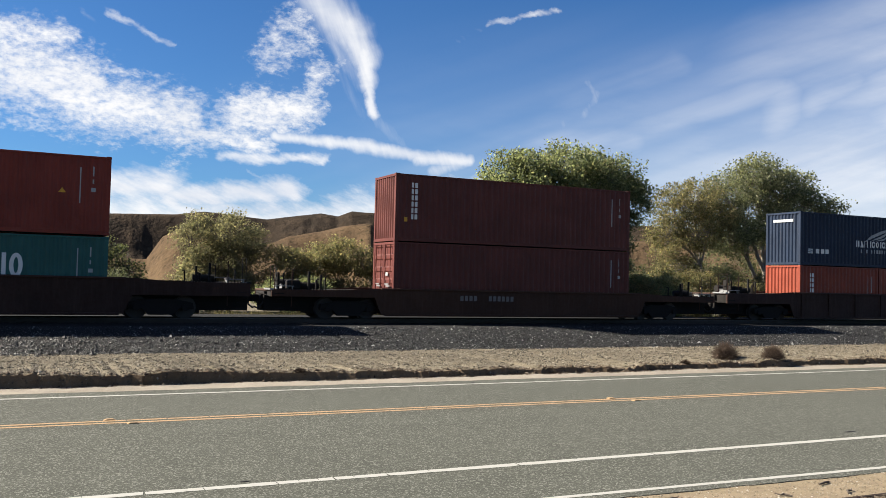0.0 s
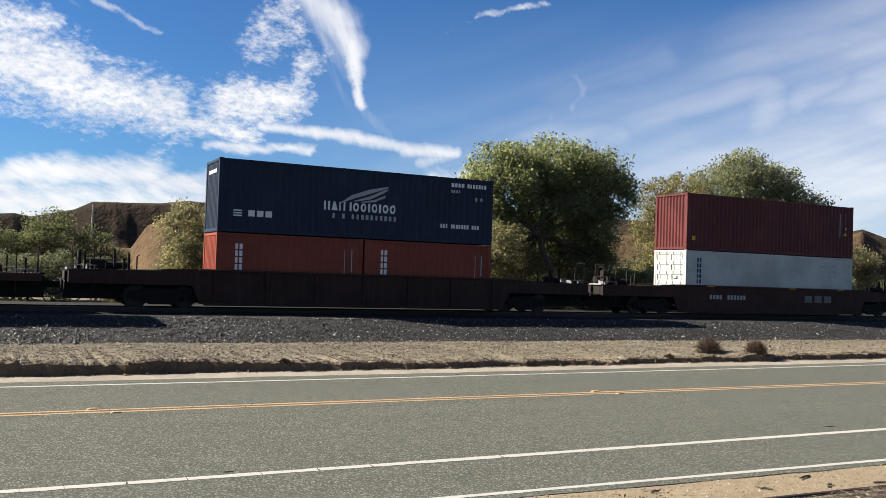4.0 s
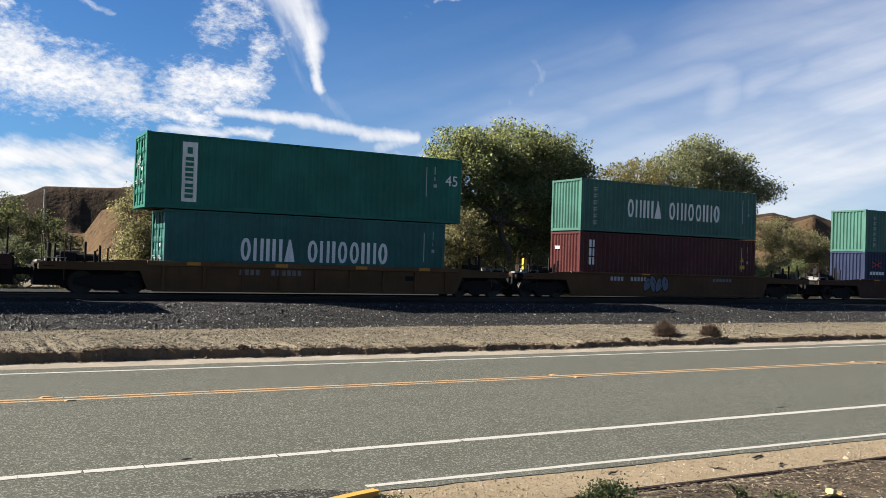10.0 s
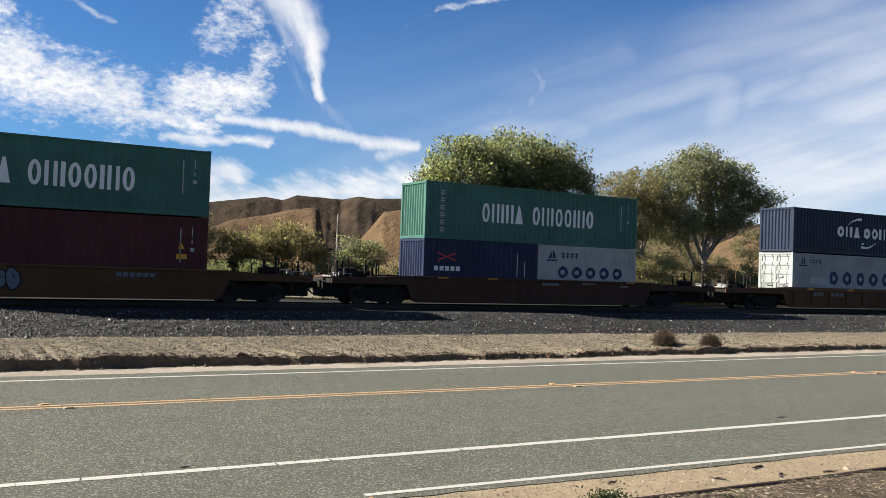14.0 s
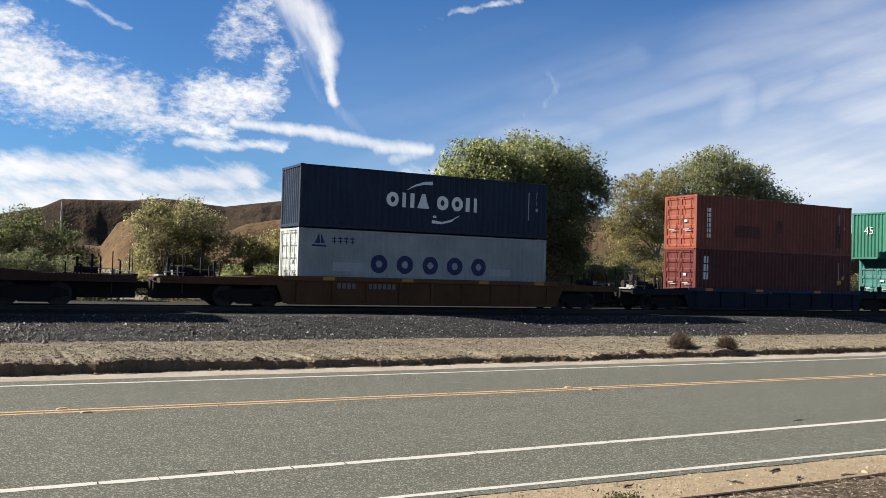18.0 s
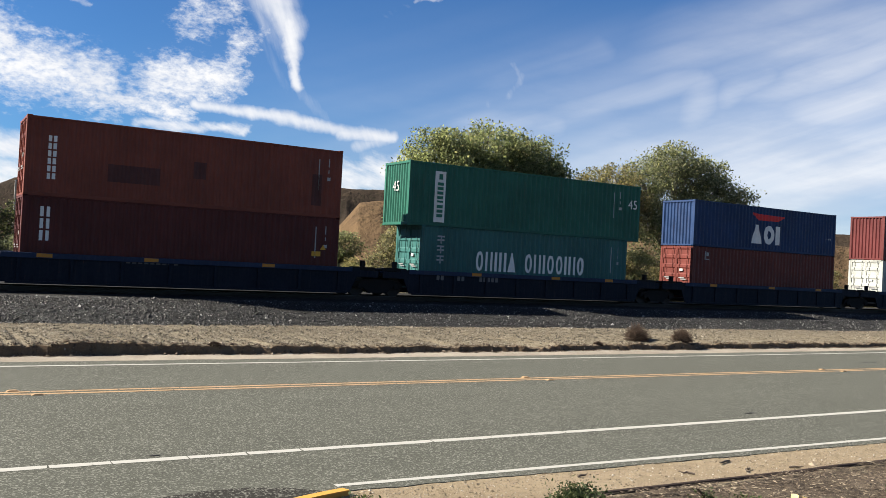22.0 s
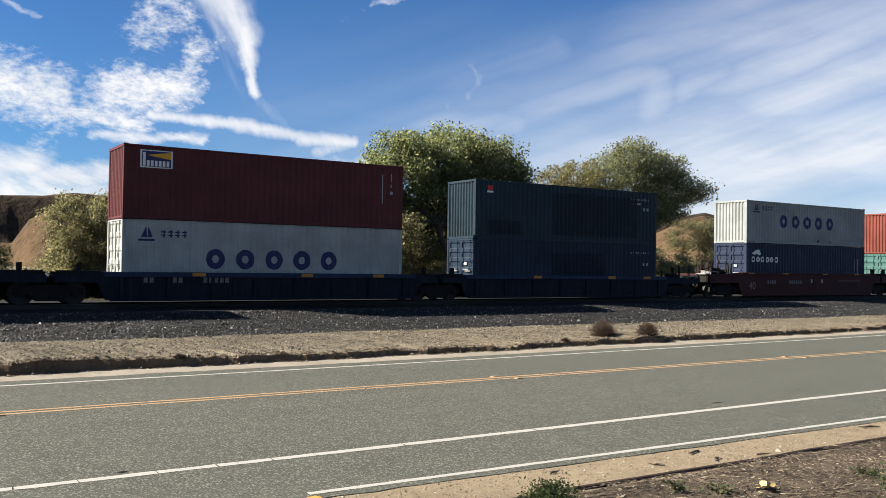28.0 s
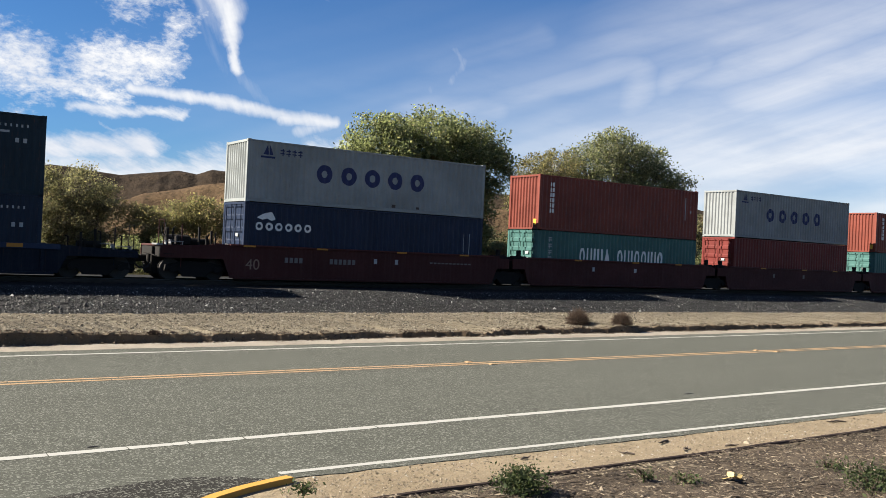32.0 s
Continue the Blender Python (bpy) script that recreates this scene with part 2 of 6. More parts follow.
def paint(color, wear=0.35, rough=0.5, rust=(0.10, 0.040, 0.022), grime=0.04, name="paint"):
    """Weathered steel paint: faded patches, rust streaks running down, dust."""
    key = (tuple(color), wear, rough, grime)
    if key in PAINTS:
        return PAINTS[key]
    m, w, b = material(name)
    co = own_coords(w)
    big = w.noise(co, 0.6, 5.0, 0.6)
    fine = w.noise(co, 9.0, 4.0, 0.6)
    run = w.noise(w.vec("MULTIPLY", co, (5.5, 5.5, 0.35)), 1.6, 5.0, 0.65)
    base = w.mix(w.range(big, 0.3, 0.75), tuple(c * 0.74 for c in color), tuple(min(1, c * 1.05 + 0.002) for c in color))
    dusty = w.mix(w.math("MULTIPLY", w.range(run, 0.42, 0.8), grime), base, (0.20, 0.17, 0.14))
    spots = w.math("MULTIPLY", w.range(w.math("ADD", w.math("MULTIPLY", run, 0.6), w.math("MULTIPLY", fine, 0.5)), 0.62, 0.78), wear * 0.7)
    col = w.mix(spots, dusty, rust)
    w.put(b.inputs["Base Color"], col)
    b.inputs["Specular IOR Level"].default_value = 0.18
    w.put(b.inputs["Roughness"], w.range(fine, 0.2, 0.8, rough - 0.08, min(1.0, rough + 0.2)))
    bump = w.n("ShaderNodeBump", {"Strength": 0.18, "Distance": 0.01, "Height": w.math("ADD", w.math("MULTIPLY", big, 1.5), fine)})
    w.put(b.inputs["Normal"], bump.outputs[0])
    PAINTS[key] = m
    return m


def plain(name, color, rough=0.6, metal=0.0, vary=0.25, scale=6.0):
    m, w, b = material(name)
    co = own_coords(w)
    f = w.noise(co, scale, 5.0, 0.6)
    w.put(b.inputs["Base Color"], w.mix(f, tuple(c * (1 - vary) for c in color), tuple(min(1, c * (1 + vary)) for c in color)))
    b.inputs["Roughness"].default_value, b.inputs["Metallic"].default_value = rough, metal
    b.inputs["Specular IOR Level"].default_value = 0.5 if metal else 0.2
    w.put(b.inputs["Normal"], w.n("ShaderNodeBump", {"Strength": 0.2, "Distance": 0.01, "Height": f}).outputs[0])
    return m


def asphalt_material(name, low, high, crack=0.5):
    m, w, b = material(name)
    co = w.n("ShaderNodeTexCoord").outputs["Object"]
    grit = w.n("ShaderNodeTexVoronoi", {"Vector": co, "Scale": 54.0}).outputs["Color"]
    fine = w.noise(co, 38.0, 4.0, 0.75)
    mid = w.noise(co, 1.3, 6.0, 0.6)
    lanes = w.noise(w.vec("MULTIPLY", co, (0.04, 1.0, 1.0)), 1.1, 4.0, 0.5)
    col = w.mix(w.range(fine, 0.3, 0.72), low, high)
    col = w.mix(w.math("MULTIPLY", w.range(mid, 0.35, 0.7), 0.22), col, tuple(c * 0.75 for c in low))
    col = w.mix(w.math("MULTIPLY", w.range(lanes, 0.45, 0.7), 0.18), col, tuple(c * 1.15 for c in high))
    blot = w.noise(w.vec("MULTIPLY", co, (0.6, 1.0, 1.0)), 4.5, 3.0, 0.6)
    col = w.mix(w.math("MULTIPLY", w.range(blot, 0.50, 0.72), 0.16), col, tuple(c * 0.7 for c in low))
    sep = w.n("ShaderNodeSeparateXYZ", {0: grit})
    col = w.mix(w.math("MULTIPLY", w.range(sep.outputs[0], 0.70, 0.90), 0.60), col, (0.186, 0.187, 0.162))
    col = w.mix(w.math("MULTIPLY", w.range(sep.outputs[1], 0.75, 0.95), 0.6), col, (0.0315, 0.0315, 0.0280))
    w.put(b.inputs["Base Color"], col)
    b.inputs["Roughness"].default_value = 0.95
    b.inputs["Specular IOR Level"].default_value = 0.08
    w.put(b.inputs["Normal"], w.n("ShaderNodeBump", {"Strength": 0.3, "Distance": 0.006, "Height": w.math("ADD", fine, w.math("MULTIPLY", sep.outputs[0], 0.6))}).outputs[0])
    return m


def earth_material(name, low, high, stones, scale=1.0, specks=0.4):
    m, w, b = material(name)
    co = w.n("ShaderNodeTexCoord").outputs["Object"]
    big = w.noise(co, 0.35 * scale, 5.0, 0.6)
    mid = w.noise(co, 4.0 * scale, 5.0, 0.65)
    fine = w.noise(co, 30.0 * scale, 4.0, 0.7)
    col = w.mix(w.range(w.math("ADD", w.math("MULTIPLY", big, 0.6), w.math("MULTIPLY", mid, 0.4)), 0.33, 0.66), low, high)
    col = w.mix(w.math("MULTIPLY", w.range(fine, 0.52, 0.7), specks), col, stones)
    col = w.mix(w.math("MULTIPLY", w.range(fine, 0.45, 0.3), specks), col, tuple(c * 0.45 for c in low))
    w.put(b.inputs["Base Color"], col)
    b.inputs["Roughness"].default_value = 0.95
    b.inputs["Specular IOR Level"].default_value = 0.15
    w.put(b.inputs["Normal"], w.n("ShaderNodeBump", {"Strength": 0.7, "Distance": 0.05, "Height": w.math("ADD", mid, w.math("MULTIPLY", fine, 0.5))}).outputs[0])
    return m


def island_material(name, stops, rough=0.8, translucent=0.0):
    """Colour varied piece by piece within one joined mesh."""
    m, w, b = material(name)
    rnd = w.n("ShaderNodeNewGeometry").outputs["Random Per Island"]
    col = w.ramp(rnd, stops)
    co = w.n("ShaderNodeTexCoord").outputs["Object"]
    col = w.mix(w.range(w.noise(co, 0.45, 3.0, 0.5), 0.35, 0.65), w.mix(1.0, col, (0.75, 0.75, 0.75), "MULTIPLY"), col)
    w.put(b.inputs["Base Color"], col)
    b.inputs["Roughness"].default_value = rough
    b.inputs["Specular IOR Level"].default_value = 0.12 if translucent else 0.3
    if translucent:
        tr = w.n("ShaderNodeBsdfTranslucent", {"Color": w.mix(1.0, col, (1.36, 1.42, 1.02), "MULTIPLY")})
        mixed = w.n("ShaderNodeMixShader", {0: translucent, 1: b.outputs[0], 2: tr.outputs[0]})
        out = [n for n in w.t.nodes if n.type == "OUTPUT_MATERIAL"][0]
        w.t.links.new(mixed.outputs[0], out.inputs[0])
    return m


M_ASPHALT = asphalt_material("asphalt", (0.0420, 0.0432, 0.0360), (0.0765, 0.0785, 0.0655))
M_ASPHALT_DARK = asphalt_material("dark_asphalt", (0.0140, 0.0133, 0.0119), (0.0238, 0.0224, 0.0196))
M_SAND = earth_material("sandy_earth", (0.083, 0.0690, 0.0470), (0.138, 0.1165, 0.0815), (0.198, 0.172, 0.132), 1.0, 0.7)
M_PALE_SAND = earth_material("pale_sand", (0.150, 0.116, 0.074), (0.215, 0.170, 0.112), (0.29, 0.25, 0.19), 1.5, 0.5)
M_FAR_SAND = earth_material("crumbled_edge_sand", (0.165, 0.142, 0.112), (0.245, 0.215, 0.175), (0.32, 0.30, 0.26), 1.8, 0.55)
M_GRIT = island_material("pale_grit", [(0.0, (0.10, 0.078, 0.052)), (0.5, (0.20, 0.16, 0.11)), (0.9, (0.30, 0.26, 0.20)), (1.0, (0.42, 0.39, 0.34))], 0.95)
# browner, slightly darker earth for the bank's face: its shade put into the colour
M_BANK_SHADE = earth_material("shade_toned_earth", (0.0805, 0.0546, 0.0336), (0.1400, 0.0994, 0.0630), (0.1750, 0.1400, 0.0980), 1.5, 0.6)
M_MULCH = earth_material("mulch_earth", (0.036, 0.027, 0.019), (0.085, 0.066, 0.047), (0.17, 0.14, 0.10), 2.0, 0.8)
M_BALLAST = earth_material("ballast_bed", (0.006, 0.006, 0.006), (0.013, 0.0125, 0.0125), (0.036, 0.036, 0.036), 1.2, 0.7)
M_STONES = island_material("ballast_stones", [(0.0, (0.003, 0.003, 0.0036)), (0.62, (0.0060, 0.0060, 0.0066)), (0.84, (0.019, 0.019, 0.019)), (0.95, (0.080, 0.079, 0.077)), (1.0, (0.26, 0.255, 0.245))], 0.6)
M_PEBBLES = island_material("pebbles", [(0.0, (0.024, 0.020, 0.016)), (0.45, (0.082, 0.068, 0.048)), (0.8, (0.155, 0.132, 0.096)), (1.0, (0.30, 0.27, 0.22))], 0.9)
M_CLODS = island_material("earth_clods", [(0.0, (0.0350, 0.0245, 0.0168)), (0.5, (0.0840, 0.0616, 0.0420)), (0.85, (0.1400, 0.1085, 0.0770)), (1.0, (0.2310, 0.1960, 0.1540))], 0.95)
M_CHIPS = island_material("bark_chips", [(0.0, (0.018, 0.013, 0.009)), (0.5, (0.062, 0.046, 0.032)), (0.82, (0.13, 0.10, 0.07)), (1.0, (0.30, 0.25, 0.18))], 0.95)
M_SHRUB = island_material("shrub_leaves", [(0.0, (0.022, 0.034, 0.014)), (0.7, (0.05, 0.066, 0.028)), (1.0, (0.10, 0.105, 0.05))], 0.7, 0.3)
M_LINE_WHITE = plain("road_paint_white", (0.2800, 0.2765, 0.2520), 0.7, 0, 0.12, 12)
M_LINE_YELLOW = plain("road_paint_yellow", (0.275, 0.180, 0.095), 0.7, 0, 0.18, 12)
M_KERB = plain("kerb_yellow", (0.36, 0.195, 0.040), 0.7, 0, 0.2, 10)
M_RAIL = plain("rail_steel", (0.035, 0.024, 0.018), 0.8, 0.1, 0.3, 8)
M_RAIL_HEAD = plain("rail_head", (0.07, 0.065, 0.062), 0.7, 0.2, 0.1, 8)
M_TIE = plain("tie_wood", (0.030, 0.024, 0.020), 0.9, 0, 0.35, 5)
M_RUBBER = plain("black_rubber", (0.02, 0.02, 0.02), 0.7)
M_EDGING = plain("edging_plastic", (0.035, 0.024, 0.019), 0.8)
M_BLACK_STEEL = plain("black_steel", (0.010, 0.0085, 0.0075), 0.9, 0.0, 0.4)
M_WHEEL = plain("wheel_steel", (0.022, 0.017, 0.014), 0.7, 0.1)
M_GALV = plain("galvanised", (0.17, 0.17, 0.17), 0.6, 0.3)
M_WHITE_MARK = plain("white_marking", (0.56, 0.56, 0.54), 0.6, 0, 0.12, 9)
M_GREY_MARK = plain("grey_marking", (0.27, 0.28, 0.28), 0.6, 0, 0.2, 9)
M_DIM_MARK = plain("dim_grey_marking", (0.125, 0.115, 0.108), 0.7, 0, 0.35, 9)
M_TAN_MARK = plain("tan_marking", (0.21, 0.135, 0.095), 0.7, 0, 0.3, 9)
M_NAVY_MARK = plain("navy_marking", (0.018, 0.024, 0.075), 0.6, 0, 0.15, 9)
M_RED_MARK = plain("red_marking", (0.45, 0.03, 0.03), 0.6, 0, 0.15, 9)
M_YELLOW_MARK = plain("yellow_marking", (0.50, 0.26, 0.03), 0.6, 0, 0.15, 9)
M_ORANGE_STRIP = plain("orange_reflector", (0.36, 0.155, 0.025), 0.6, 0, 0.2, 9)
M_GREEN_MARK = plain("green_marking", (0.02, 0.12, 0.08), 0.6, 0, 0.15, 9)
M_PALE_GRAFFITI = plain("pale_graffiti", (0.095, 0.105, 0.13), 0.6, 0, 0.3, 3)
M_BARK = plain("bark", (0.075, 0.060, 0.048), 0.95, 0, 0.35, 5)
M_PALE_BARK = plain("pale_bark", (0.17, 0.15, 0.125), 0.95, 0, 0.35, 5)
M_POLE = plain("weathered_pole", (0.24, 0.22, 0.20), 0.9, 0, 0.3, 2)
M_TWIG = island_material("dry_twigs", [(0.0, (0.0400, 0.0256, 0.0176)), (1.0, (0.1120, 0.0760, 0.0520))], 0.95)
LEAF_GREEN = [(0.0, (0.090, 0.104, 0.054)), (0.55, (0.157, 0.171, 0.093)), (0.9, (0.225, 0.233, 0.131)), (1.0, (0.300, 0.265, 0.139))]
LEAF_OLIVE = [(0.0, (0.0814, 0.0773, 0.0495)), (0.5, (0.1468, 0.1366, 0.0848)), (0.85, (0.2204, 0.1939, 0.1236)), (1.0, (0.2825, 0.2331, 0.1412))]
LEAF_GOLD = [(0.0, (0.088, 0.085, 0.049)), (0.5, (0.161, 0.147, 0.078)), (0.85, (0.233, 0.192, 0.105)), (1.0, (0.290, 0.228, 0.135))]
M_LEAF_GREEN = island_material("green_leaves", LEAF_GREEN, 0.55, 0.62)
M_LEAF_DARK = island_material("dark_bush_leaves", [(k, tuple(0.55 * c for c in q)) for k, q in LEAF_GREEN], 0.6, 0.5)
M_LEAF_OLIVE = island_material("olive_leaves", LEAF_OLIVE, 0.6, 0.62)
M_LEAF_GOLD = island_material("yellowing_leaves", LEAF_GOLD, 0.6, 0.62)
M_LEAF_SAGE = island_material("sage_leaves", [(0.0, (0.086, 0.094, 0.058)), (0.5, (0.155, 0.163, 0.098)), (0.85, (0.235, 0.235, 0.148)), (1.0, (0.31, 0.29, 0.175))], 0.6, 0.62)
M_LEAF_PALE = island_material("pale_shrub_leaves", [(0.0, (0.068, 0.076, 0.048)), (0.6, (0.125, 0.134, 0.088)), (1.0, (0.20, 0.20, 0.135))], 0.7, 0.4)
M_GRASS = island_material("dry_grass_blades", [(0.0, (0.030, 0.028, 0.015)), (0.5, (0.072, 0.065, 0.034)), (0.85, (0.125, 0.105, 0.055)), (1.0, (0.20, 0.165, 0.09))], 0.85, 0.35)
M_DRY_LEAF = plain("dry_leaf", (0.45, 0.33, 0.14), 0.8)


def hill_material(name, stops, brush, cover):
    m, w, b = material(name)
    co = w.n("ShaderNodeTexCoord").outputs["Object"]
    big = w.noise(co, 0.014, 6.0, 0.6)
    mid = w.noise(co, 0.09, 6.0, 0.65)
    fine = w.noise(co, 0.6, 4.0, 0.6)
    scrub = w.n("ShaderNodeTexVoronoi", {"Vector": co, "Scale": 0.30}).outputs["Distance"]
    col = w.ramp(w.math("ADD", w.math("MULTIPLY", big, 0.6), w.math("MULTIPLY", mid, 0.4)), stops)
    col = w.mix(w.math("MULTIPLY", w.range(fine, 0.45, 0.65), 0.35), col, tuple(c * 0.6 for c in stops[0][1]))
    col = w.mix(w.math("MULTIPLY", w.range(scrub, 0.36, 0.12), w.range(big, 0.60, 0.42, 0.0, cover)), col, brush)
    w.put(b.inputs["Base Color"], col)
    b.inputs["Roughness"].default_value = 1.0
    b.inputs["Specular IOR Level"].default_value = 0.05
    w.put(b.inputs["Normal"], w.n("ShaderNodeBump", {"Strength": 0.8, "Distance": 3.0, "Height": w.math("ADD", mid, w.math("MULTIPLY", fine, 0.25))}).outputs[0])
    return m


M_HILL = hill_material("scrubby_hillside", [(0.40, (0.015, 0.0118, 0.0094)), (0.50, (0.026, 0.0195, 0.0145)), (0.58, (0.040, 0.029, 0.020)), (0.66, (0.068, 0.048, 0.031))], (0.0142, 0.0133, 0.0083), 1.0)
M_HILL_GRASS = hill_material("grassy_foothill", [(0.38, (0.050, 0.034, 0.021)), (0.48, (0.072, 0.048, 0.028)), (0.58, (0.092, 0.061, 0.034)), (0.66, (0.108, 0.074, 0.042))], (0.024, 0.020, 0.011), 0.8)


# ---- mesh building ----
class Shape:
    """Collects vertices and faces for one mesh."""
    def __init__(self):
        self.v, self.f = [], []

    def add(self, verts, faces):
        k = len(self.v)
        self.v.extend(tuple(p) for p in verts)
        self.f.extend(tuple(i + k for i in q) for q in faces)
        return self

    def box(self, x0, x1, y0, y1, z0, z1, c=0.0):
        """A box, with its edges cut by c."""
        if c <= 0:
            p = [(x, y, z) for x in (x0, x1) for y in (y0, y1) for z in (z0, z1)]
            return self.add(p, [(0, 1, 3, 2), (4, 6, 7, 5), (0, 4, 5, 1), (2, 3, 7, 6), (0, 2, 6, 4), (1, 5, 7, 3)])
        p, idx = [], {}
        for i, (x, sx) in enumerate(((x0, 1), (x1, -1))):
            for j, (y, sy) in enumerate(((y0, 1), (y1, -1))):
                for k, (z, sz) in enumerate(((z0, 1), (z1, -1))):
                    for a in range(3):
                        q = [x + sx * c, y + sy * c, z + sz * c]
                        q[a] = (x, y, z)[a]
                        idx[i, j, k, a] = len(p)
                        p.append(q)
        f = []
        for s in (0, 1):
            f.append([idx[s, 0, 0, 0], idx[s, 1, 0, 0], idx[s, 1, 1, 0], idx[s, 0, 1, 0]])
            f.append([idx[0, s, 0, 1], idx[1, s, 0, 1], idx[1, s, 1, 1], idx[0, s, 1, 1]])
            f.append([idx[0, 0, s, 2], idx[1, 0, s, 2], idx[1, 1, s, 2], idx[0, 1, s, 2]])
            for t in (0, 1):
                f.append([idx[0, s, t, 1], idx[1, s, t, 1], idx[1, s, t, 2], idx[0, s, t, 2]])
                f.append([idx[s, 0, t, 0], idx[s, 1, t, 0], idx[s, 1, t, 2], idx[s, 0, t, 2]])
                f.append([idx[s, t, 0, 0], idx[s, t, 1, 0], idx[s, t, 1, 1], idx[s, t, 0, 1]])
                for u in (0, 1):
                    f.append([idx[s, t, u, 0], idx[s, t, u, 1], idx[s, t, u, 2]])
        return self.add(p, f)

    def tube(self, pts, radii, n=8, caps=True):
        """A round bar through points."""
        pts = [Vector(p) for p in pts]
        if not hasattr(radii, "__len__"):
            radii = [radii] * len(pts)
        rings = []
        for i, p in enumerate(pts):
            d = (pts[min(i + 1, len(pts) - 1)] - pts[max(i - 1, 0)]).normalized()
            a = d.cross(Vector((0, 0, 1)) if abs(d.z) < 0.9 else Vector((1, 0, 0))).normalized()
            b = d.cross(a)
            rings.append([p + radii[i] * (math.cos(2 * math.pi * k / n) * a + math.sin(2 * math.pi * k / n) * b) for k in range(n)])
        v = [q for r in rings for q in r]
        f = [(i * n + k, i * n + (k + 1) % n, (i + 1) * n + (k + 1) % n, (i + 1) * n + k) for i in range(len(pts) - 1) for k in range(n)]
        if caps:
            f += [tuple(range(n))[::-1], tuple(range((len(pts) - 1) * n, len(pts) * n))]
        return self.add(v, f)

    def prism(self, poly, y0, y1):
        """A polygon in the x-z plane, drawn out along y."""
        n = len(poly)
        v = [(x, y0, z) for x, z in poly] + [(x, y1, z) for x, z in poly]
        return self.add(v, [tuple(range(n)), tuple(range(2 * n - 1, n - 1, -1))] + [(k, k + n, (k + 1) % n + n, (k + 1) % n) for k in range(n)])

    def mesh(self, name, mat=None):
        me = bpy.data.meshes.new(name)
        me.from_pydata(self.v, [], self.f)
        b = bmesh.new()
        b.from_mesh(me)
        bmesh.ops.recalc_face_normals(b, faces=b.faces)
        b.to_mesh(me)
        b.free()
        if mat:
            me.materials.append(mat)
        return me


def part(name, shape, mat, parent, label="", place=None):
    """One mesh object under a thing or a part; shape: a Shape or a mesh that several share."""
    me = shape if isinstance(shape, bpy.types.Mesh) else shape.mesh(name)
    if not me.materials:
        me.materials.append(mat)
    ob = new(name, me)
    if me.materials[0] != mat:
        ob.material_slots[0].link = "OBJECT"
        ob.material_slots[0].material = mat
    ob.parent = parent
    if place:
        ob.matrix_basis = place
    if label:
        ob["label"] = label
    return ob


def thing(name, m, label, category, group="", kind=""):
    ob = new(name)
    ob.empty_display_size = 0.3
    ob.matrix_world = m
    return tagged(ob, label, category, group, kind)


def solo(name, shape, mat, label="", category="", group="", kind="", place=None):
    ob = part(name, shape, mat, None, "", place)
    return tagged(ob, label, category, group, kind)


def quads_mesh(name, verts, faces, mat):
    """A mesh from numpy arrays of vertices and of equal-sized faces."""
    me = bpy.data.meshes.new(name)
    verts, faces = np.asarray(verts, np.float32), np.asarray(faces, np.int32)
    k = faces.shape[1]
    me.vertices.add(len(verts))
    me.vertices.foreach_set("co", verts.ravel())
    me.loops.add(faces.size)
    me.loops.foreach_set("vertex_index", faces.ravel())
    me.polygons.add(len(faces))
    me.polygons.foreach_set("loop_start", np.arange(0, faces.size, k, dtype=np.int32))
    me.polygons.foreach_set("loop_total", np.full(len(faces), k, np.int32))
    me.update(calc_edges=True)
    me.shade_flat()
    me.materials.append(mat)
    return me


RNG = np.random.default_rng(7)


# ---- ground ----
def bump_at(x, y, s):
    return noise.noise(Vector((x * s, y * s, 3.7)))


def bank_line(x):
    return 20.42 + 0.18 * bump_at(x, 0, 0.35) + 0.10 * bump_at(x, 5, 1.3) + 0.09 * bump_at(x, 8, 3.1) + 0.05 * bump_at(x, 4, 9.0) + 0.00053 * min(3600, x * x)


def bank_height(x):
    low = 0.27 - 0.15 * min(1, max(0, (x - 1) / 12)) + 0.05 * math.exp(-((x - 24) / 4) ** 2)
    return max(0.03, low + 0.06 * bump_at(x, 9, 0.6) + 0.06 * bump_at(x, 2, 1.9) + 0.05 * bump_at(x, 3, 6.0))


def profile(x, d):
    """Ground height at a distance d behind the foot of the bank."""
    h = bank_height(x)
    if d <= 0:
        return -0.015 + 0.018 * bump_at(x, d, 3.0)
    z = float(np.interp(d, [0, 0.03, 0.05, 0.12, 0.5, 5.5], [-0.01, h * 0.45, h * 0.9, h, h * 0.98, 0.10]))
    return z + (0.02 * bump_at(x, d, 1.6) + 0.018 * bump_at(x, d, 5.0)) * min(1, d * 4)


def ground_height(x, y):
    if y < 8.42:
        return -0.008 + 0.005 * bump_at(x, y, 1.7) + (0.03 if y < 7.2 else 0.0)
    if y < 19.0:
        return -0.06
    if y < 20.0:
        return -0.012 + 0.01 * bump_at(x, y, 2.5)
    z = profile(x, y - bank_line(x))
    if y > 45:
        z += 0.4 * bump_at(x, y, 0.05) * min(1, (y - 45) / 20)
    return z


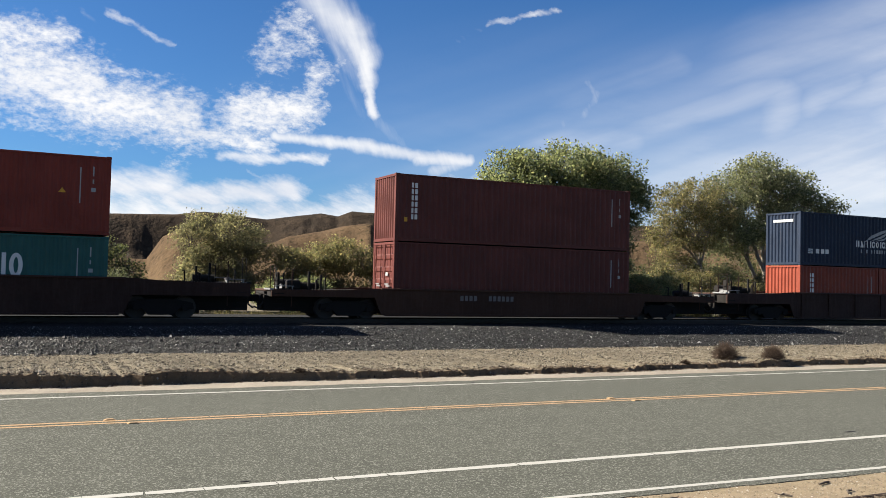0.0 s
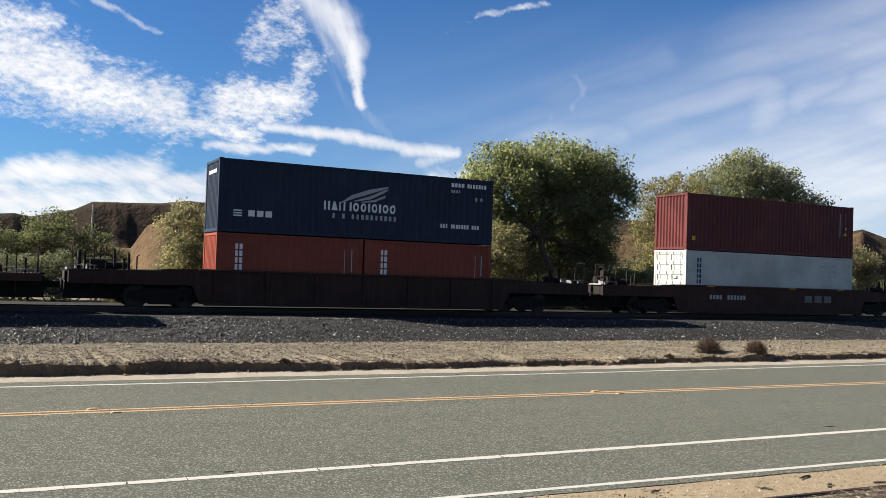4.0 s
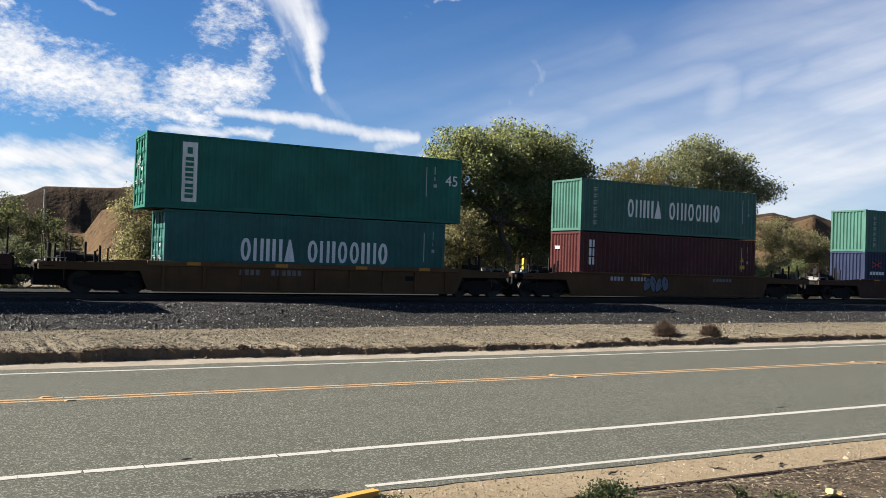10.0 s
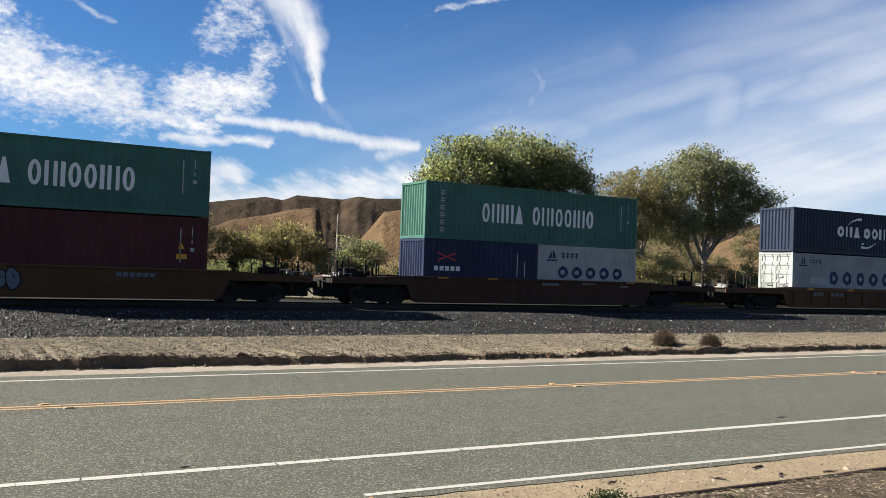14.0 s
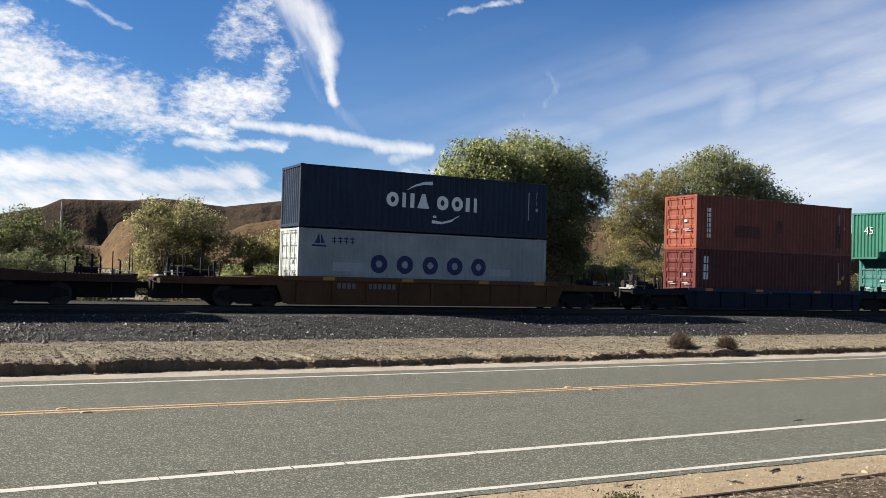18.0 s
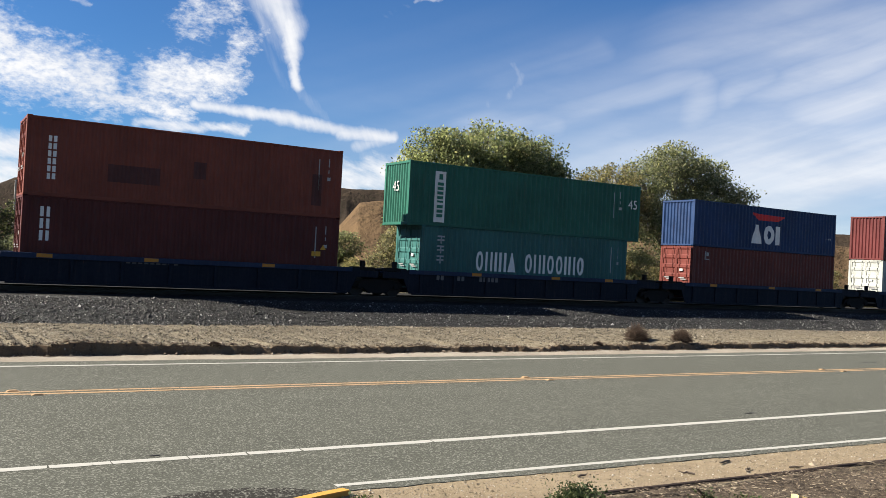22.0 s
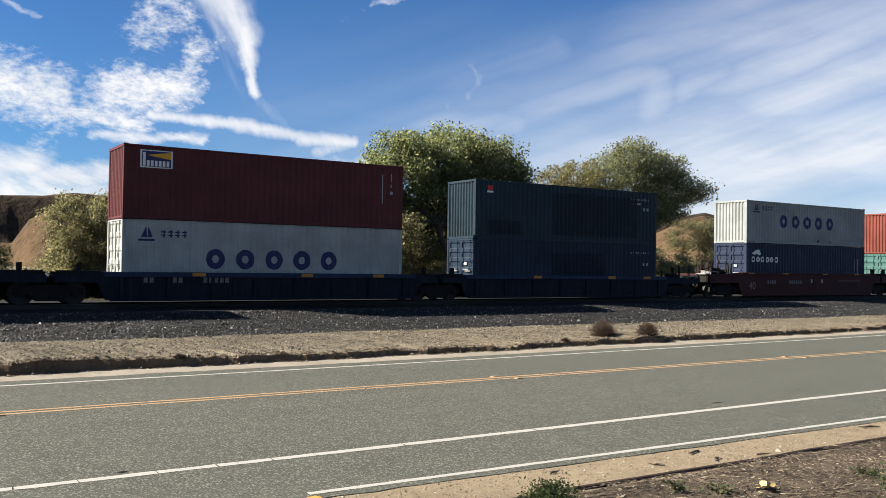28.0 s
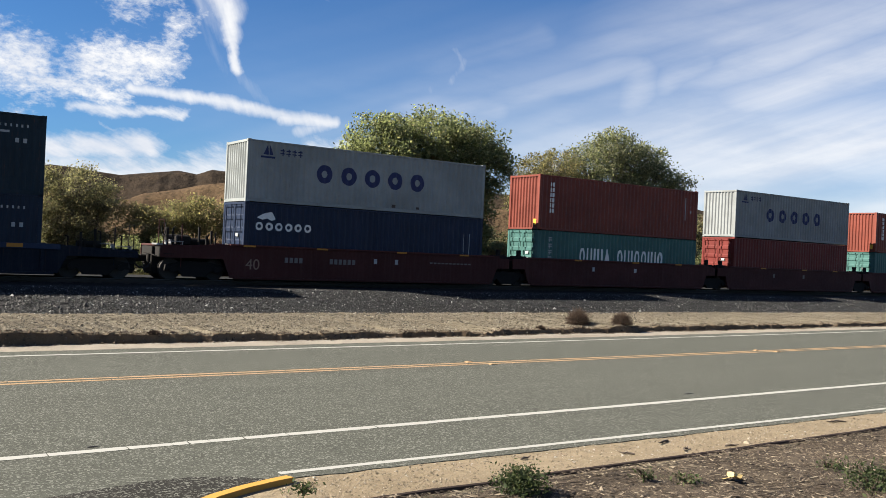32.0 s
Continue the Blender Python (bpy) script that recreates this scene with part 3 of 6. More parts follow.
def make_ground():
    xs = np.concatenate([[-3000, -1200, -500, -200, -90, -45], np.arange(-24, -3, 0.4), np.arange(-3, 52, 0.11), np.arange(52, 64, 0.5), [66, 70, 76, 85, 100, 125, 160, 220, 400, 900, 1800, 3000]])
    ys = np.concatenate([[-3000, -900, -300, -100, -40, -16, -6, 0, 3], np.arange(4.2, 7.1, 0.2), np.arange(7.1, 8.24, 0.1), [8.24, 8.4, 8.5, 9, 12, 16, 18.9, 19.1, 19.35, 19.6, 19.8]])
    ds = np.concatenate([[-0.45, -0.3, -0.2, -0.1, -0.03, 0, 0.015, 0.03, 0.05, 0.08, 0.12, 0.2, 0.3], np.arange(0.45, 6, 0.25)])
    far = [28, 30, 34, 37, 40, 43, 46, 50, 55, 60, 70, 85, 110, 150, 250, 500, 1200, 3000]
    v = [(x, y, ground_height(x, y)) for y in ys for x in xs]
    v += [(x, bank_line(x) + d + (0.03 * bump_at(x, d, 7.0) if 0 <= d < 0.2 else 0), profile(x, d)) for d in ds for x in xs]
    v += [(x, y, ground_height(x, y)) for y in far for x in xs]
    nx = len(xs)
    j, i = np.meshgrid(np.arange(len(ys) + len(ds) + len(far) - 1), np.arange(nx - 1), indexing="ij")
    a = (j * nx + i).ravel()
    me = quads_mesh("ground", v, np.stack([a, a + 1, a + nx + 1, a + nx], 1), M_SAND)
    me.materials.append(M_BANK_SHADE)
    # the face rows of the bank take the shade-toned earth
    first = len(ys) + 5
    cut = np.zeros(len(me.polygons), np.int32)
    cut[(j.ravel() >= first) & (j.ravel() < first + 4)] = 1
    me.materials.append(M_PALE_SAND)
    me.materials.append(M_FAR_SAND)
    cut[(j.ravel() >= len(ys) - 5) & (j.ravel() < first)] = 3
    near = int(np.searchsorted(ys, 7.05))
    cut[(j.ravel() >= near) & (j.ravel() < near + 13)] = 2
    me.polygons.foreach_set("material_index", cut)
    tagged(new("ground", me), "pale sandy dry ground with an eroded bank", "ground", kind="structure")


def far_line(x):
    return 18.60 + 0.00053 * x * x


def strip(name, y_of, width, x0, x1, z, mat, step=1.0, worn=0.0, cracks=0):
    """A painted line along the road, its edges a little worn. cracks: how far along x it is broken across by fine cracks."""
    rng = random.Random(len(name) + int(10 * y_of(3.0)))
    xs, cuts, x = [x0], set(), x0
    while x < x1:
        x += step * rng.uniform(0.8, 1.2)
        if x < cracks and rng.random() < 0.40:
            xs.append(x)
            cuts.add(len(xs) - 1)
            x += rng.uniform(0.004, 0.011)
        xs.append(min(x, x1))
    v = []
    for k, x in enumerate(xs):
        d = worn * bump_at(x, y_of(x), 6.0) + (worn * 0.9 if k in cuts or k - 1 in cuts else 0)
        e = worn * bump_at(x, y_of(x) + 7, 6.0)
        lean = 0.02 * math.sin(37 * x) if k in cuts else 0
        v += [(x + lean, y_of(x) - width / 2 + d, z), (x, y_of(x) + width / 2 + e, z)]
    f = [(2 * k, 2 * k + 2, 2 * k + 3, 2 * k + 1) for k in range(len(xs) - 1) if k not in cuts]
    return quads_mesh(name, v, f, mat)


def make_road():
    road = thing("road", Matrix(), "two-lane grey asphalt road with bike lane", "road", kind="structure")
    xs = [-2500, -800, -300, -120, -60, -30] + [-20 + k * 0.5 for k in range(46)] + [3 + k * 0.08 for k in range(240)] + [22.5 + k * 0.5 for k in range(76)] + [62, 70, 80, 100, 140, 250, 600, 2500]
    v, f = [], []
    for x in xs:
        xx = min(max(x, -40), 120)
        b = far_line(xx) + 0.72 + 0.06 * bump_at(x, 3, 1.1) + 0.04 * bump_at(x, 8, 4.0)
        a = 8.30 - 0.018 * min(30, max(0, x - 3.9)) + 0.03 * bump_at(x, 1, 2.0) + 0.02 * bump_at(x, 5, 7.0)
        v += [(x, a, -0.3), (x, a, 0.0), (x, 12, 0.004), (x, 15.3, 0.006), (x, b, 0.0), (x, b + 0.02, -0.3)]
    for k in range(len(xs) - 1):
        for j in range(5):
            f.append((6 * k + j, 6 * k + 6 + j, 6 * k + 7 + j, 6 * k + 1 + j))
    part("asphalt_surface", quads_mesh("asphalt_surface", v, f, M_ASPHALT), M_ASPHALT, road)
    # the side entrance, darker and stained
    s = Shape()
    edge = [(-9, -2.5), (1.98, -2.5), (2.03, 6.4), (2.14, 7.0), (2.34, 7.42), (2.63, 7.72), (2.95, 7.94), (3.3, 8.11), (3.6, 8.23), (3.68, 8.36), (3.40, 8.58), (3.05, 8.72), (2.6, 8.74), (2.2, 8.66), (1.7, 8.56), (0.8, 8.45), (-9, 8.40)]
    s.add([(x, y, 0.008) for x, y in edge] + [(x, y, -0.1) for x, y in edge], [tuple(range(len(edge)))] + [(k, (k + 1) % len(edge), (k + 1) % len(edge) + len(edge), k + len(edge)) for k in range(len(edge))])
    part("entrance_apron", s, M_ASPHALT_DARK, road, "darker asphalt apron of a side entrance")
    part("lane_line", strip("lane_line", lambda x: 10.22, 0.15, -40, 120, 0.0060, M_LINE_WHITE, 0.22, 0.014, 9), M_LINE_WHITE, road, "solid white bike lane line")
    for dy in (-0.125, 0.105):
        part("centre_line", strip("centre_line", lambda x: 15.29 + dy, 0.105, -40, 140, 0.0098, M_LINE_YELLOW, 0.22, 0.014, 30), M_LINE_YELLOW, road, "worn yellow double centre line")
    part("edge_line", strip("edge_line", far_line, 0.12, -40, 120, 0.0058, M_LINE_WHITE, 0.3, 0.012), M_LINE_WHITE, road, "white far edge line")
    part("edge_line", strip("edge_line", lambda x: 8.52 - 0.018 * (x - 3.9), 0.10, 3.9, 34, 0.0042, M_LINE_WHITE, 0.2, 0.012), M_LINE_WHITE, road, "white near edge line")
    # raised markers in pairs on the centre line
    for x in (-8.6, 1.42, 11.46, 21.5, 31.5, 41.6):
        for dx, dy in ((0.0, 0.22), (0.32, -0.22)):
            b = Shape()
            b.add([(-0.10, -0.055, 0), (0.10, -0.055, 0), (0.10, 0.055, 0), (-0.10, 0.055, 0), (-0.05, -0.045, 0.02), (0.05, -0.045, 0.02), (0.05, 0.045, 0.02), (-0.05, 0.045, 0.02)], [(0, 1, 5, 4), (1, 2, 6, 5), (2, 3, 7, 6), (3, 0, 4, 7), (4, 5, 6, 7)])
            part("road_marker", b, M_LINE_YELLOW, road, "raised yellow reflective marker", pose(x + dx, 15.29 + dy, 0.006))
    for x, y, sx, sy in ((12.9, 10.7, 0.16, 0.03), (25.25, 16.72, 0.16, 0.07), (25.56, 16.62, 0.13, 0.06), (9.9, 18.9, 0.07, 0.03), (2.47, 10.42, 0.07, 0.02)):
        b = Shape()
        b.add([(sx * math.cos(a) * (1 + 0.3 * math.sin(3 * a)), sy * math.sin(a), 0.0) for a in [k * math.pi / 4 for k in range(8)]] + [(0, 0, 0.012)], [(k, (k + 1) % 8, 8) for k in range(8)])
        part("tar_spot", b, M_RUBBER, road, "dark scrap on the asphalt", pose(x, y, 0.007))


def make_roadside():
    # yellow painted kerb round the entrance corner
    s = Shape()
    line = [(2.0, 5.0), (2.05, 6.4), (2.13, 7.0), (2.33, 7.43), (2.62, 7.73), (2.94, 7.95), (3.3, 8.12), (3.6, 8.22), (3.86, 8.29)]
    rows = []
    for k, (x, y) in enumerate(line):
        a, b = line[max(0, k - 1)], line[min(len(line) - 1, k + 1)]
        d = Vector((b[0] - a[0], b[1] - a[1], 0)).normalized()
        nrm = Vector((d.y, -d.x, 0))
        p = Vector((x, y, 0))
        rows.append([p + Vector((0, 0, -0.1)), p + Vector((0, 0, 0.030)), p + nrm * 0.02 + Vector((0, 0, 0.045)), p + nrm * 0.135 + Vector((0, 0, 0.048)), p + nrm * 0.15 + Vector((0, 0, -0.1))])
    n = 5
    s.add([q for r in rows for q in r], [(k * n + j, (k + 1) * n + j, (k + 1) * n + (j + 1) % n, k * n + (j + 1) % n) for k in range(len(rows) - 1) for j in range(n)] + [tuple(range(n)), tuple(range((len(rows) - 1) * n, len(rows) * n))])
    solo("kerb", s, M_KERB, "yellow painted concrete kerb end at the entrance", "kerb", kind="structure")
    # planting bed
    xs, ys = np.arange(2.75, 22, 0.12), np.arange(-1.0, 7.14, 0.12)
    v = [(x, y + 0.03 * bump_at(x, 4, 0.8), 0.022 + 0.03 * min(1, (7.14 - y) / 0.5) + 0.025 * bump_at(x, y, 2.2) + 0.012 * bump_at(x, y, 7)) for y in ys for x in xs]
    nx = len(xs)
    j, i = np.meshgrid(np.arange(len(ys) - 1), np.arange(nx - 1), indexing="ij")
    a = (j * nx + i).ravel()
    tagged(new("planting_bed", quads_mesh("planting_bed", v, np.stack([a, a + 1, a + nx + 1, a + nx], 1), M_MULCH)), "planting bed covered with dry brown bark mulch", "planting bed", kind="structure")
    s = Shape()
    s.tube([(x, 7.15 + 0.05 * bump_at(x, 4, 0.5), 0.034 + 0.016 * bump_at(x, 1, 0.9)) for x in np.arange(2.7, 22, 0.2)], 0.033, 8)
    solo("garden_edging", s, M_EDGING, "black plastic edging along the planting bed", "edging")


def scatter(name, n, area, size, mat, label, category, flat=0.6, height=None, long=1.0, shift=None):
    """Loose small pieces lying on the ground, joined."""
    x0, x1, y0, y1 = area
    x = RNG.uniform(x0, x1, n)
    y = RNG.uniform(y0, y1, n)
    if shift:
        y = y + np.array([shift(p) for p in x])
    s = size * np.exp(RNG.normal(0, 0.4, n))
    base = np.array([(1, 0, 0), (-1, 0, 0), (0, 1, 0), (0, -1, 0), (0, 0, 1), (0, 0, -1)], float)
    faces = np.array([(0, 2, 4), (2, 1, 4), (1, 3, 4), (3, 0, 4), (2, 0, 5), (1, 2, 5), (3, 1, 5), (0, 3, 5)])
    v = base[None] * s[:, None, None] * RNG.uniform(0.55, 1.25, (n, 6, 1))
    v[:, :, 0] *= long
    v[:, :, 2] *= flat
    a = RNG.uniform(0, 6.283, n)
    ca, sa = np.cos(a)[:, None], np.sin(a)[:, None]
    tilt = RNG.normal(0, 0.25, n)[:, None]
    vx, vy, vz = v[..., 0], v[..., 1], v[..., 2] + v[..., 0] * tilt * (0.5 if long > 1 else 1)
    z = np.array([height(p, q) for p, q in zip(x, y)])
    w = np.stack([vx * ca - vy * sa + x[:, None], vx * sa + vy * ca + y[:, None], vz + (z + s * flat * 0.3)[:, None]], -1)
    f = faces[None] + 6 * np.arange(n)[:, None, None]
    tagged(new(name, quads_mesh(name, w.reshape(-1, 3), f.reshape(-1, 3), mat)), label, category, kind="stuff")


# ---- railway ----
RAIL_TOP = 0.78
TRACK_Y = 35.64


def ballast_height(x, y):
    d = abs(y - TRACK_Y)
    toe = 8.9 + 0.5 * bump_at(x, 1, 0.25)
    if y > TRACK_Y:
        toe = 11.0
    crest = 4.5 if y < TRACK_Y else 8.0
    k = min(1, max(0, (d - crest) / (toe - crest)))
    return 0.60 * (1 - k) + 0.05 * k + 0.03 * bump_at(x, y, 2.0) * (1 - abs(2 * k - 1))


def make_track():
    xs = np.concatenate([[-2500, -800, -300, -100, -50], np.arange(-26, 76, 0.8), [80, 90, 110, 150, 220, 400, 900, 2500]])
    ys = np.concatenate([np.arange(26.0, 31.6, 0.28), [32.5, 34, 35.6, 37, 38.6, 40, 41.5, 43, 44.5, 46, 47]])
    v = [(x, y, ballast_height(x, y)) for y in ys for x in xs]
    nx = len(xs)
    j, i = np.meshgrid(np.arange(len(ys) - 1), np.arange(nx - 1), indexing="ij")
    a = (j * nx + i).ravel()
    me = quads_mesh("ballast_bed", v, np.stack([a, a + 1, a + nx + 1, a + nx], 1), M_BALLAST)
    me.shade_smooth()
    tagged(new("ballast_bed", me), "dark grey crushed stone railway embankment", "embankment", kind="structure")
    track = thing("railway_track", Matrix(), "railway track with steel rails on wooden ties", "railway track", kind="structure")
    tie = Shape().box(-0.115, 0.115, -1.3, 1.3, -0.17, 0.0, 0.012).mesh("tie", M_TIE)
    for k in range(170):
        part("tie", tie, M_TIE, track, "", pose(-22 + k * 0.52, TRACK_Y, RAIL_TOP - 0.17))
    for side in (-1, 1):
        y = TRACK_Y + side * 0.755
        s = Shape()
        prof = [(-0.07, 0), (0.07, 0), (0.07, 0.012), (0.012, 0.03), (0.012, 0.125), (0.036, 0.138), (0.036, 0.158), (-0.036, 0.158), (-0.036, 0.138), (-0.012, 0.125), (-0.012, 0.03), (-0.07, 0.012)]
        n = len(prof)
        pts = [(x, y + a, RAIL_TOP - 0.172 + b) for x in (-1500, 1500) for a, b in prof]
        s.add(pts, [(k, (k + 1) % n, (k + 1) % n + n, k + n) for k in range(n)])
        rail = part("rail", s, M_RAIL, track)
        part("rail_head", Shape().box(-1500, 1500, y - 0.034, y + 0.034, RAIL_TOP - 0.0138, RAIL_TOP), M_RAIL_HEAD, rail, "polished running surface")


make_ground()
make_road()
make_roadside()
make_track()


# ---- containers ----
HALF_W = 1.219
MESHES = {}
WAVE = 0.278


def wave_points(x0, x1, pitch, depth):
    """The folded line of a corrugated wall: (along, inward) pairs."""
    n = max(1, round((x1 - x0) / pitch))
    p = (x1 - x0) / n
    out = []
    for k in range(n):
        a = x0 + k * p
        out += [(a, 0.0), (a + 0.26 * p, 0.0), (a + 0.50 * p, depth), (a + 0.76 * p, depth)]
    return out + [(x1, 0.0)]


def wave_at(pts, x):
    for (a, da), (b, db) in zip(pts, pts[1:]):
        if a <= x <= b:
            return da + (db - da) * (x - a) / max(1e-6, b - a)
    return 0.0


def cached(key, make):
    if key not in MESHES:
        MESHES[key] = make()
    return MESHES[key]


def side_wall(x0, x1, z0, z1, pitch, depth, sign):
    pts = wave_points(x0, x1, pitch, depth)
    v, f = [], []
    for x, d in pts:
        y = sign * (HALF_W - 0.012 - d)
        yi = y - sign * 0.004
        v += [(x, y, z0), (x, y, z1), (x, yi, z1), (x, yi, z0)]
    for k in range(len(pts) - 1):
        for j in range(4):
            f.append((4 * k + j, 4 * k + 4 + j, 4 * k + 4 + (j + 1) % 4, 4 * k + (j + 1) % 4))
    return Shape().add(v, f).mesh("side_wall")


def end_wall(x, z0, z1, sign):
    pts = wave_points(-HALF_W + 0.15, HALF_W - 0.15, 0.25, 0.055)
    v, f = [], []
    for y, d in pts:
        xo = x - sign * (0.02 + d)
        v += [(xo, y, z0), (xo, y, z1), (xo - sign * 0.004, y, z1), (xo - sign * 0.004, y, z0)]
    for k in range(len(pts) - 1):
        for j in range(4):
            f.append((4 * k + j, 4 * k + 4 + j, 4 * k + 4 + (j + 1) % 4, 4 * k + (j + 1) % 4))
    return Shape().add(v, f).mesh("end_wall")


def door_leaf(x, y0, y1, z0, z1, sign):
    """A door: a flat frame round five pressed panels with sloping edges."""
    s = Shape()
    face = x - sign * 0.022
    back = x - sign * 0.075
    lo, hi = min(face, back), max(face, back)
    s.box(lo, hi, y0, y0 + 0.07, z0, z1, 0.004)
    s.box(lo, hi, y1 - 0.07, y1, z0, z1, 0.004)
    n = 5
    h = (z1 - z0) / n
    prof = [(back, z0)]
    for k in range(n):
        a = z0 + k * h
        prof += [(face, a + 0.002), (face, a + 0.07), (face - sign * 0.045, a + 0.13), (face - sign * 0.045, a + h - 0.13), (face, a + h - 0.07)]
    prof += [(face, z1), (back, z1)]
    m = len(prof)
    v = [(px, y, z) for y in (y0 + 0.071, y1 - 0.071) for px, z in prof]
    s.add(v, [(k, k + 1, k + 1 + m, k + m) for k in range(m - 1)])
    return s.mesh("door")


def container(name, m, length, height, color, label, end="corrugated", wear=0.35, smooth=False, marks=(), plates=()):
    box = thing(name, m, label, "shipping container", "containers on the train")
    mat = paint(tuple(1.2 * c for c in color), wear, 0.46)
    hl, w = length / 2, HALF_W
    dims = (round(length, 2), round(height, 2), smooth)
    pitch, depth = (0.42, 0.008) if smooth else (WAVE, 0.036)
    for sign in (-1, 1):
        part("side_wall", cached(("side", sign) + dims, lambda: side_wall(-hl + 0.14, hl - 0.14, 0.16, height - 0.075, pitch, depth, sign)), mat, box)
        part("top_rail", cached(("trail", sign) + dims, lambda: Shape().box(-hl + 0.16, hl - 0.16, min(sign * (w - 0.06), sign * w), max(sign * (w - 0.06), sign * w), height - 0.085, height - 0.02, 0.006).mesh("top_rail")), mat, box)
        part("bottom_rail", cached(("brail", sign) + dims, lambda: Shape().box(-hl + 0.16, hl - 0.16, min(sign * (w - 0.06), sign * w), max(sign * (w - 0.06), sign * w), 0.02, 0.165, 0.006).mesh("bottom_rail")), mat, box)
        for ex in (-1, 1):
            part("corner_post", cached(("post", sign, ex) + dims, lambda: Shape().box(min(ex * hl, ex * (hl - 0.145)), max(ex * hl, ex * (hl - 0.145)), min(sign * w, sign * (w - 0.15)), max(sign * w, sign * (w - 0.15)), 0.12, height - 0.12, 0.012).mesh("corner_post")), mat, box)
            for z in (0, height - 0.118):
                part("corner_casting", cached(("cast", sign, ex, z) + dims, lambda: Shape().box(min(ex * (hl + 0.004), ex * (hl - 0.178)), max(ex * (hl + 0.004), ex * (hl - 0.178)), min(sign * (w + 0.004), sign * (w - 0.162)), max(sign * (w + 0.004), sign * (w - 0.162)), z, z + 0.118, 0.01).mesh("corner_casting")), mat, box)
            if length > 13:
                part("lifting_post", cached(("lift", sign, ex) + dims, lambda: Shape().box(ex * 6.0 - 0.09, ex * 6.0 + 0.09, min(sign * (w - 0.001), sign * (w - 0.1)), max(sign * (w - 0.001), sign * (w - 0.1)), 0.16, height - 0.085, 0.006).mesh("lifting_post")), mat, box)

    def roof():
        pts = wave_points(-hl + 0.16, hl - 0.16, 0.5, 0.018)
        v = [(x, y, height - 0.03 - d) for x, d in pts for y in (-w + 0.05, w - 0.05)]
        return Shape().add(v, [(2 * k, 2 * k + 2, 2 * k + 3, 2 * k + 1) for k in range(len(pts) - 1)]).mesh("roof")
    part("roof", cached(("roof",) + dims, roof), mat, box)
    part("floor", cached(("floor",) + dims, lambda: Shape().box(-hl + 0.1, hl - 0.1, -w + 0.05, w - 0.05, 0.06, 0.15).mesh("floor")), M_TIE, box)
    em = mat
    for ex in (-1, 1):
        part("end_rail", cached(("ehead", ex) + dims, lambda: Shape().box(min(ex * hl, ex * (hl - 0.1)), max(ex * hl, ex * (hl - 0.1)), -w + 0.15, w - 0.15, height - 0.12, height - 0.015, 0.006).mesh("end_rail")), em, box)
        part("end_rail", cached(("esill", ex) + dims, lambda: Shape().box(min(ex * hl, ex * (hl - 0.1)), max(ex * hl, ex * (hl - 0.1)), -w + 0.15, w - 0.15, 0.02, 0.15, 0.006).mesh("end_rail")), em, box)
        doors = (end == "doors") == (ex < 0)
        if not doors:
            part("end_wall", cached(("end", ex) + dims, lambda: end_wall(ex * hl, 0.15, height - 0.12, ex)), em, box)
            continue
        for k, (a, b) in enumerate(((-w + 0.15, -0.005), (0.005, w - 0.15))):
            leaf = part("door", cached(("door", ex, k) + dims, lambda: door_leaf(ex * hl, a, b, 0.16, height - 0.125, ex)), em, box)
            for j, y in enumerate((a + 0.25, b - 0.25)):
                xr = ex * (hl + 0.012)
                part("lock_rod", cached(("rod", ex, k, j) + dims, lambda: Shape().tube([(xr, y, 0.12), (xr, y, height - 0.1)], 0.017, 6).mesh("lock_rod")), em, leaf)
                part("rod_handle", cached(("hand", ex, k, j) + dims, lambda: Shape().box(xr - 0.012, xr + 0.012, y - 0.02, y + 0.42 * (1 if j == 0 else -1) if j == 0 else y + 0.02, 0.98, 1.03).mesh("rod_handle") if j == 0 else Shape().box(xr - 0.012, xr + 0.012, y - 0.42, y + 0.02, 1.06, 1.11).mesh("rod_handle")), M_GALV, leaf)
            if k == 0:
                xp = ex * (hl - 0.010)
                part("data_plate", Shape().box(min(xp, xp + ex * 0.004), max(xp, xp + ex * 0.004), a + 0.55, a + 0.85, height * 0.50, height * 0.50 + 0.14), M_GREY_MARK, leaf)
    pts = wave_points(-hl + 0.14, hl - 0.14, pitch, depth)
    for title, mark_mat, rects in marks:
        for q in [r for r in rects if isinstance(r, Group)]:
            part("character", marking(pts, q), mark_mat, box)
        rest = [r for r in rects if not isinstance(r, Group)]
        if rest:
            ob = part(title, marking(pts, rest), mark_mat, box)
            if len(rest) > 1:
                ob["kind"] = "stuff"
    for title, plate_mat, (y0, y1, z0, z1) in plates:
        x = -hl - 0.0225 if end == "doors" else -hl + 0.016
        part(title, Shape().box(x - 0.004, x, y0, y1, z0, z1), plate_mat, box)
    return box


def marking(pts, polys):
    """Painted shapes on the camera's side of a corrugated wall, following its folds. A shape is a box (x0, x1, z0, z1)
    or a list of (x, z_low, z_high) columns."""
    s = Shape()
    knots = [p[0] for p in pts]
    for q in polys:
        cols = [(q[0], q[2], q[3]), (q[1], q[2], q[3])] if isinstance(q, tuple) else q
        xs = sorted({c[0] for c in cols} | {k for k in knots if cols[0][0] < k < cols[-1][0]})
        lo = np.interp(xs, [c[0] for c in cols], [c[1] for c in cols])
        hi = np.interp(xs, [c[0] for c in cols], [c[2] for c in cols])
        v = []
        for x, a, b in zip(xs, lo, hi):
            y = -(HALF_W - 0.012 - wave_at(pts, x)) - 0.003
            v += [(x, y, a), (x, y, b)]
        s.add(v, [(2 * k, 2 * k + 2, 2 * k + 3, 2 * k + 1) for k in range(len(xs) - 1)])
    return s.mesh("marking")


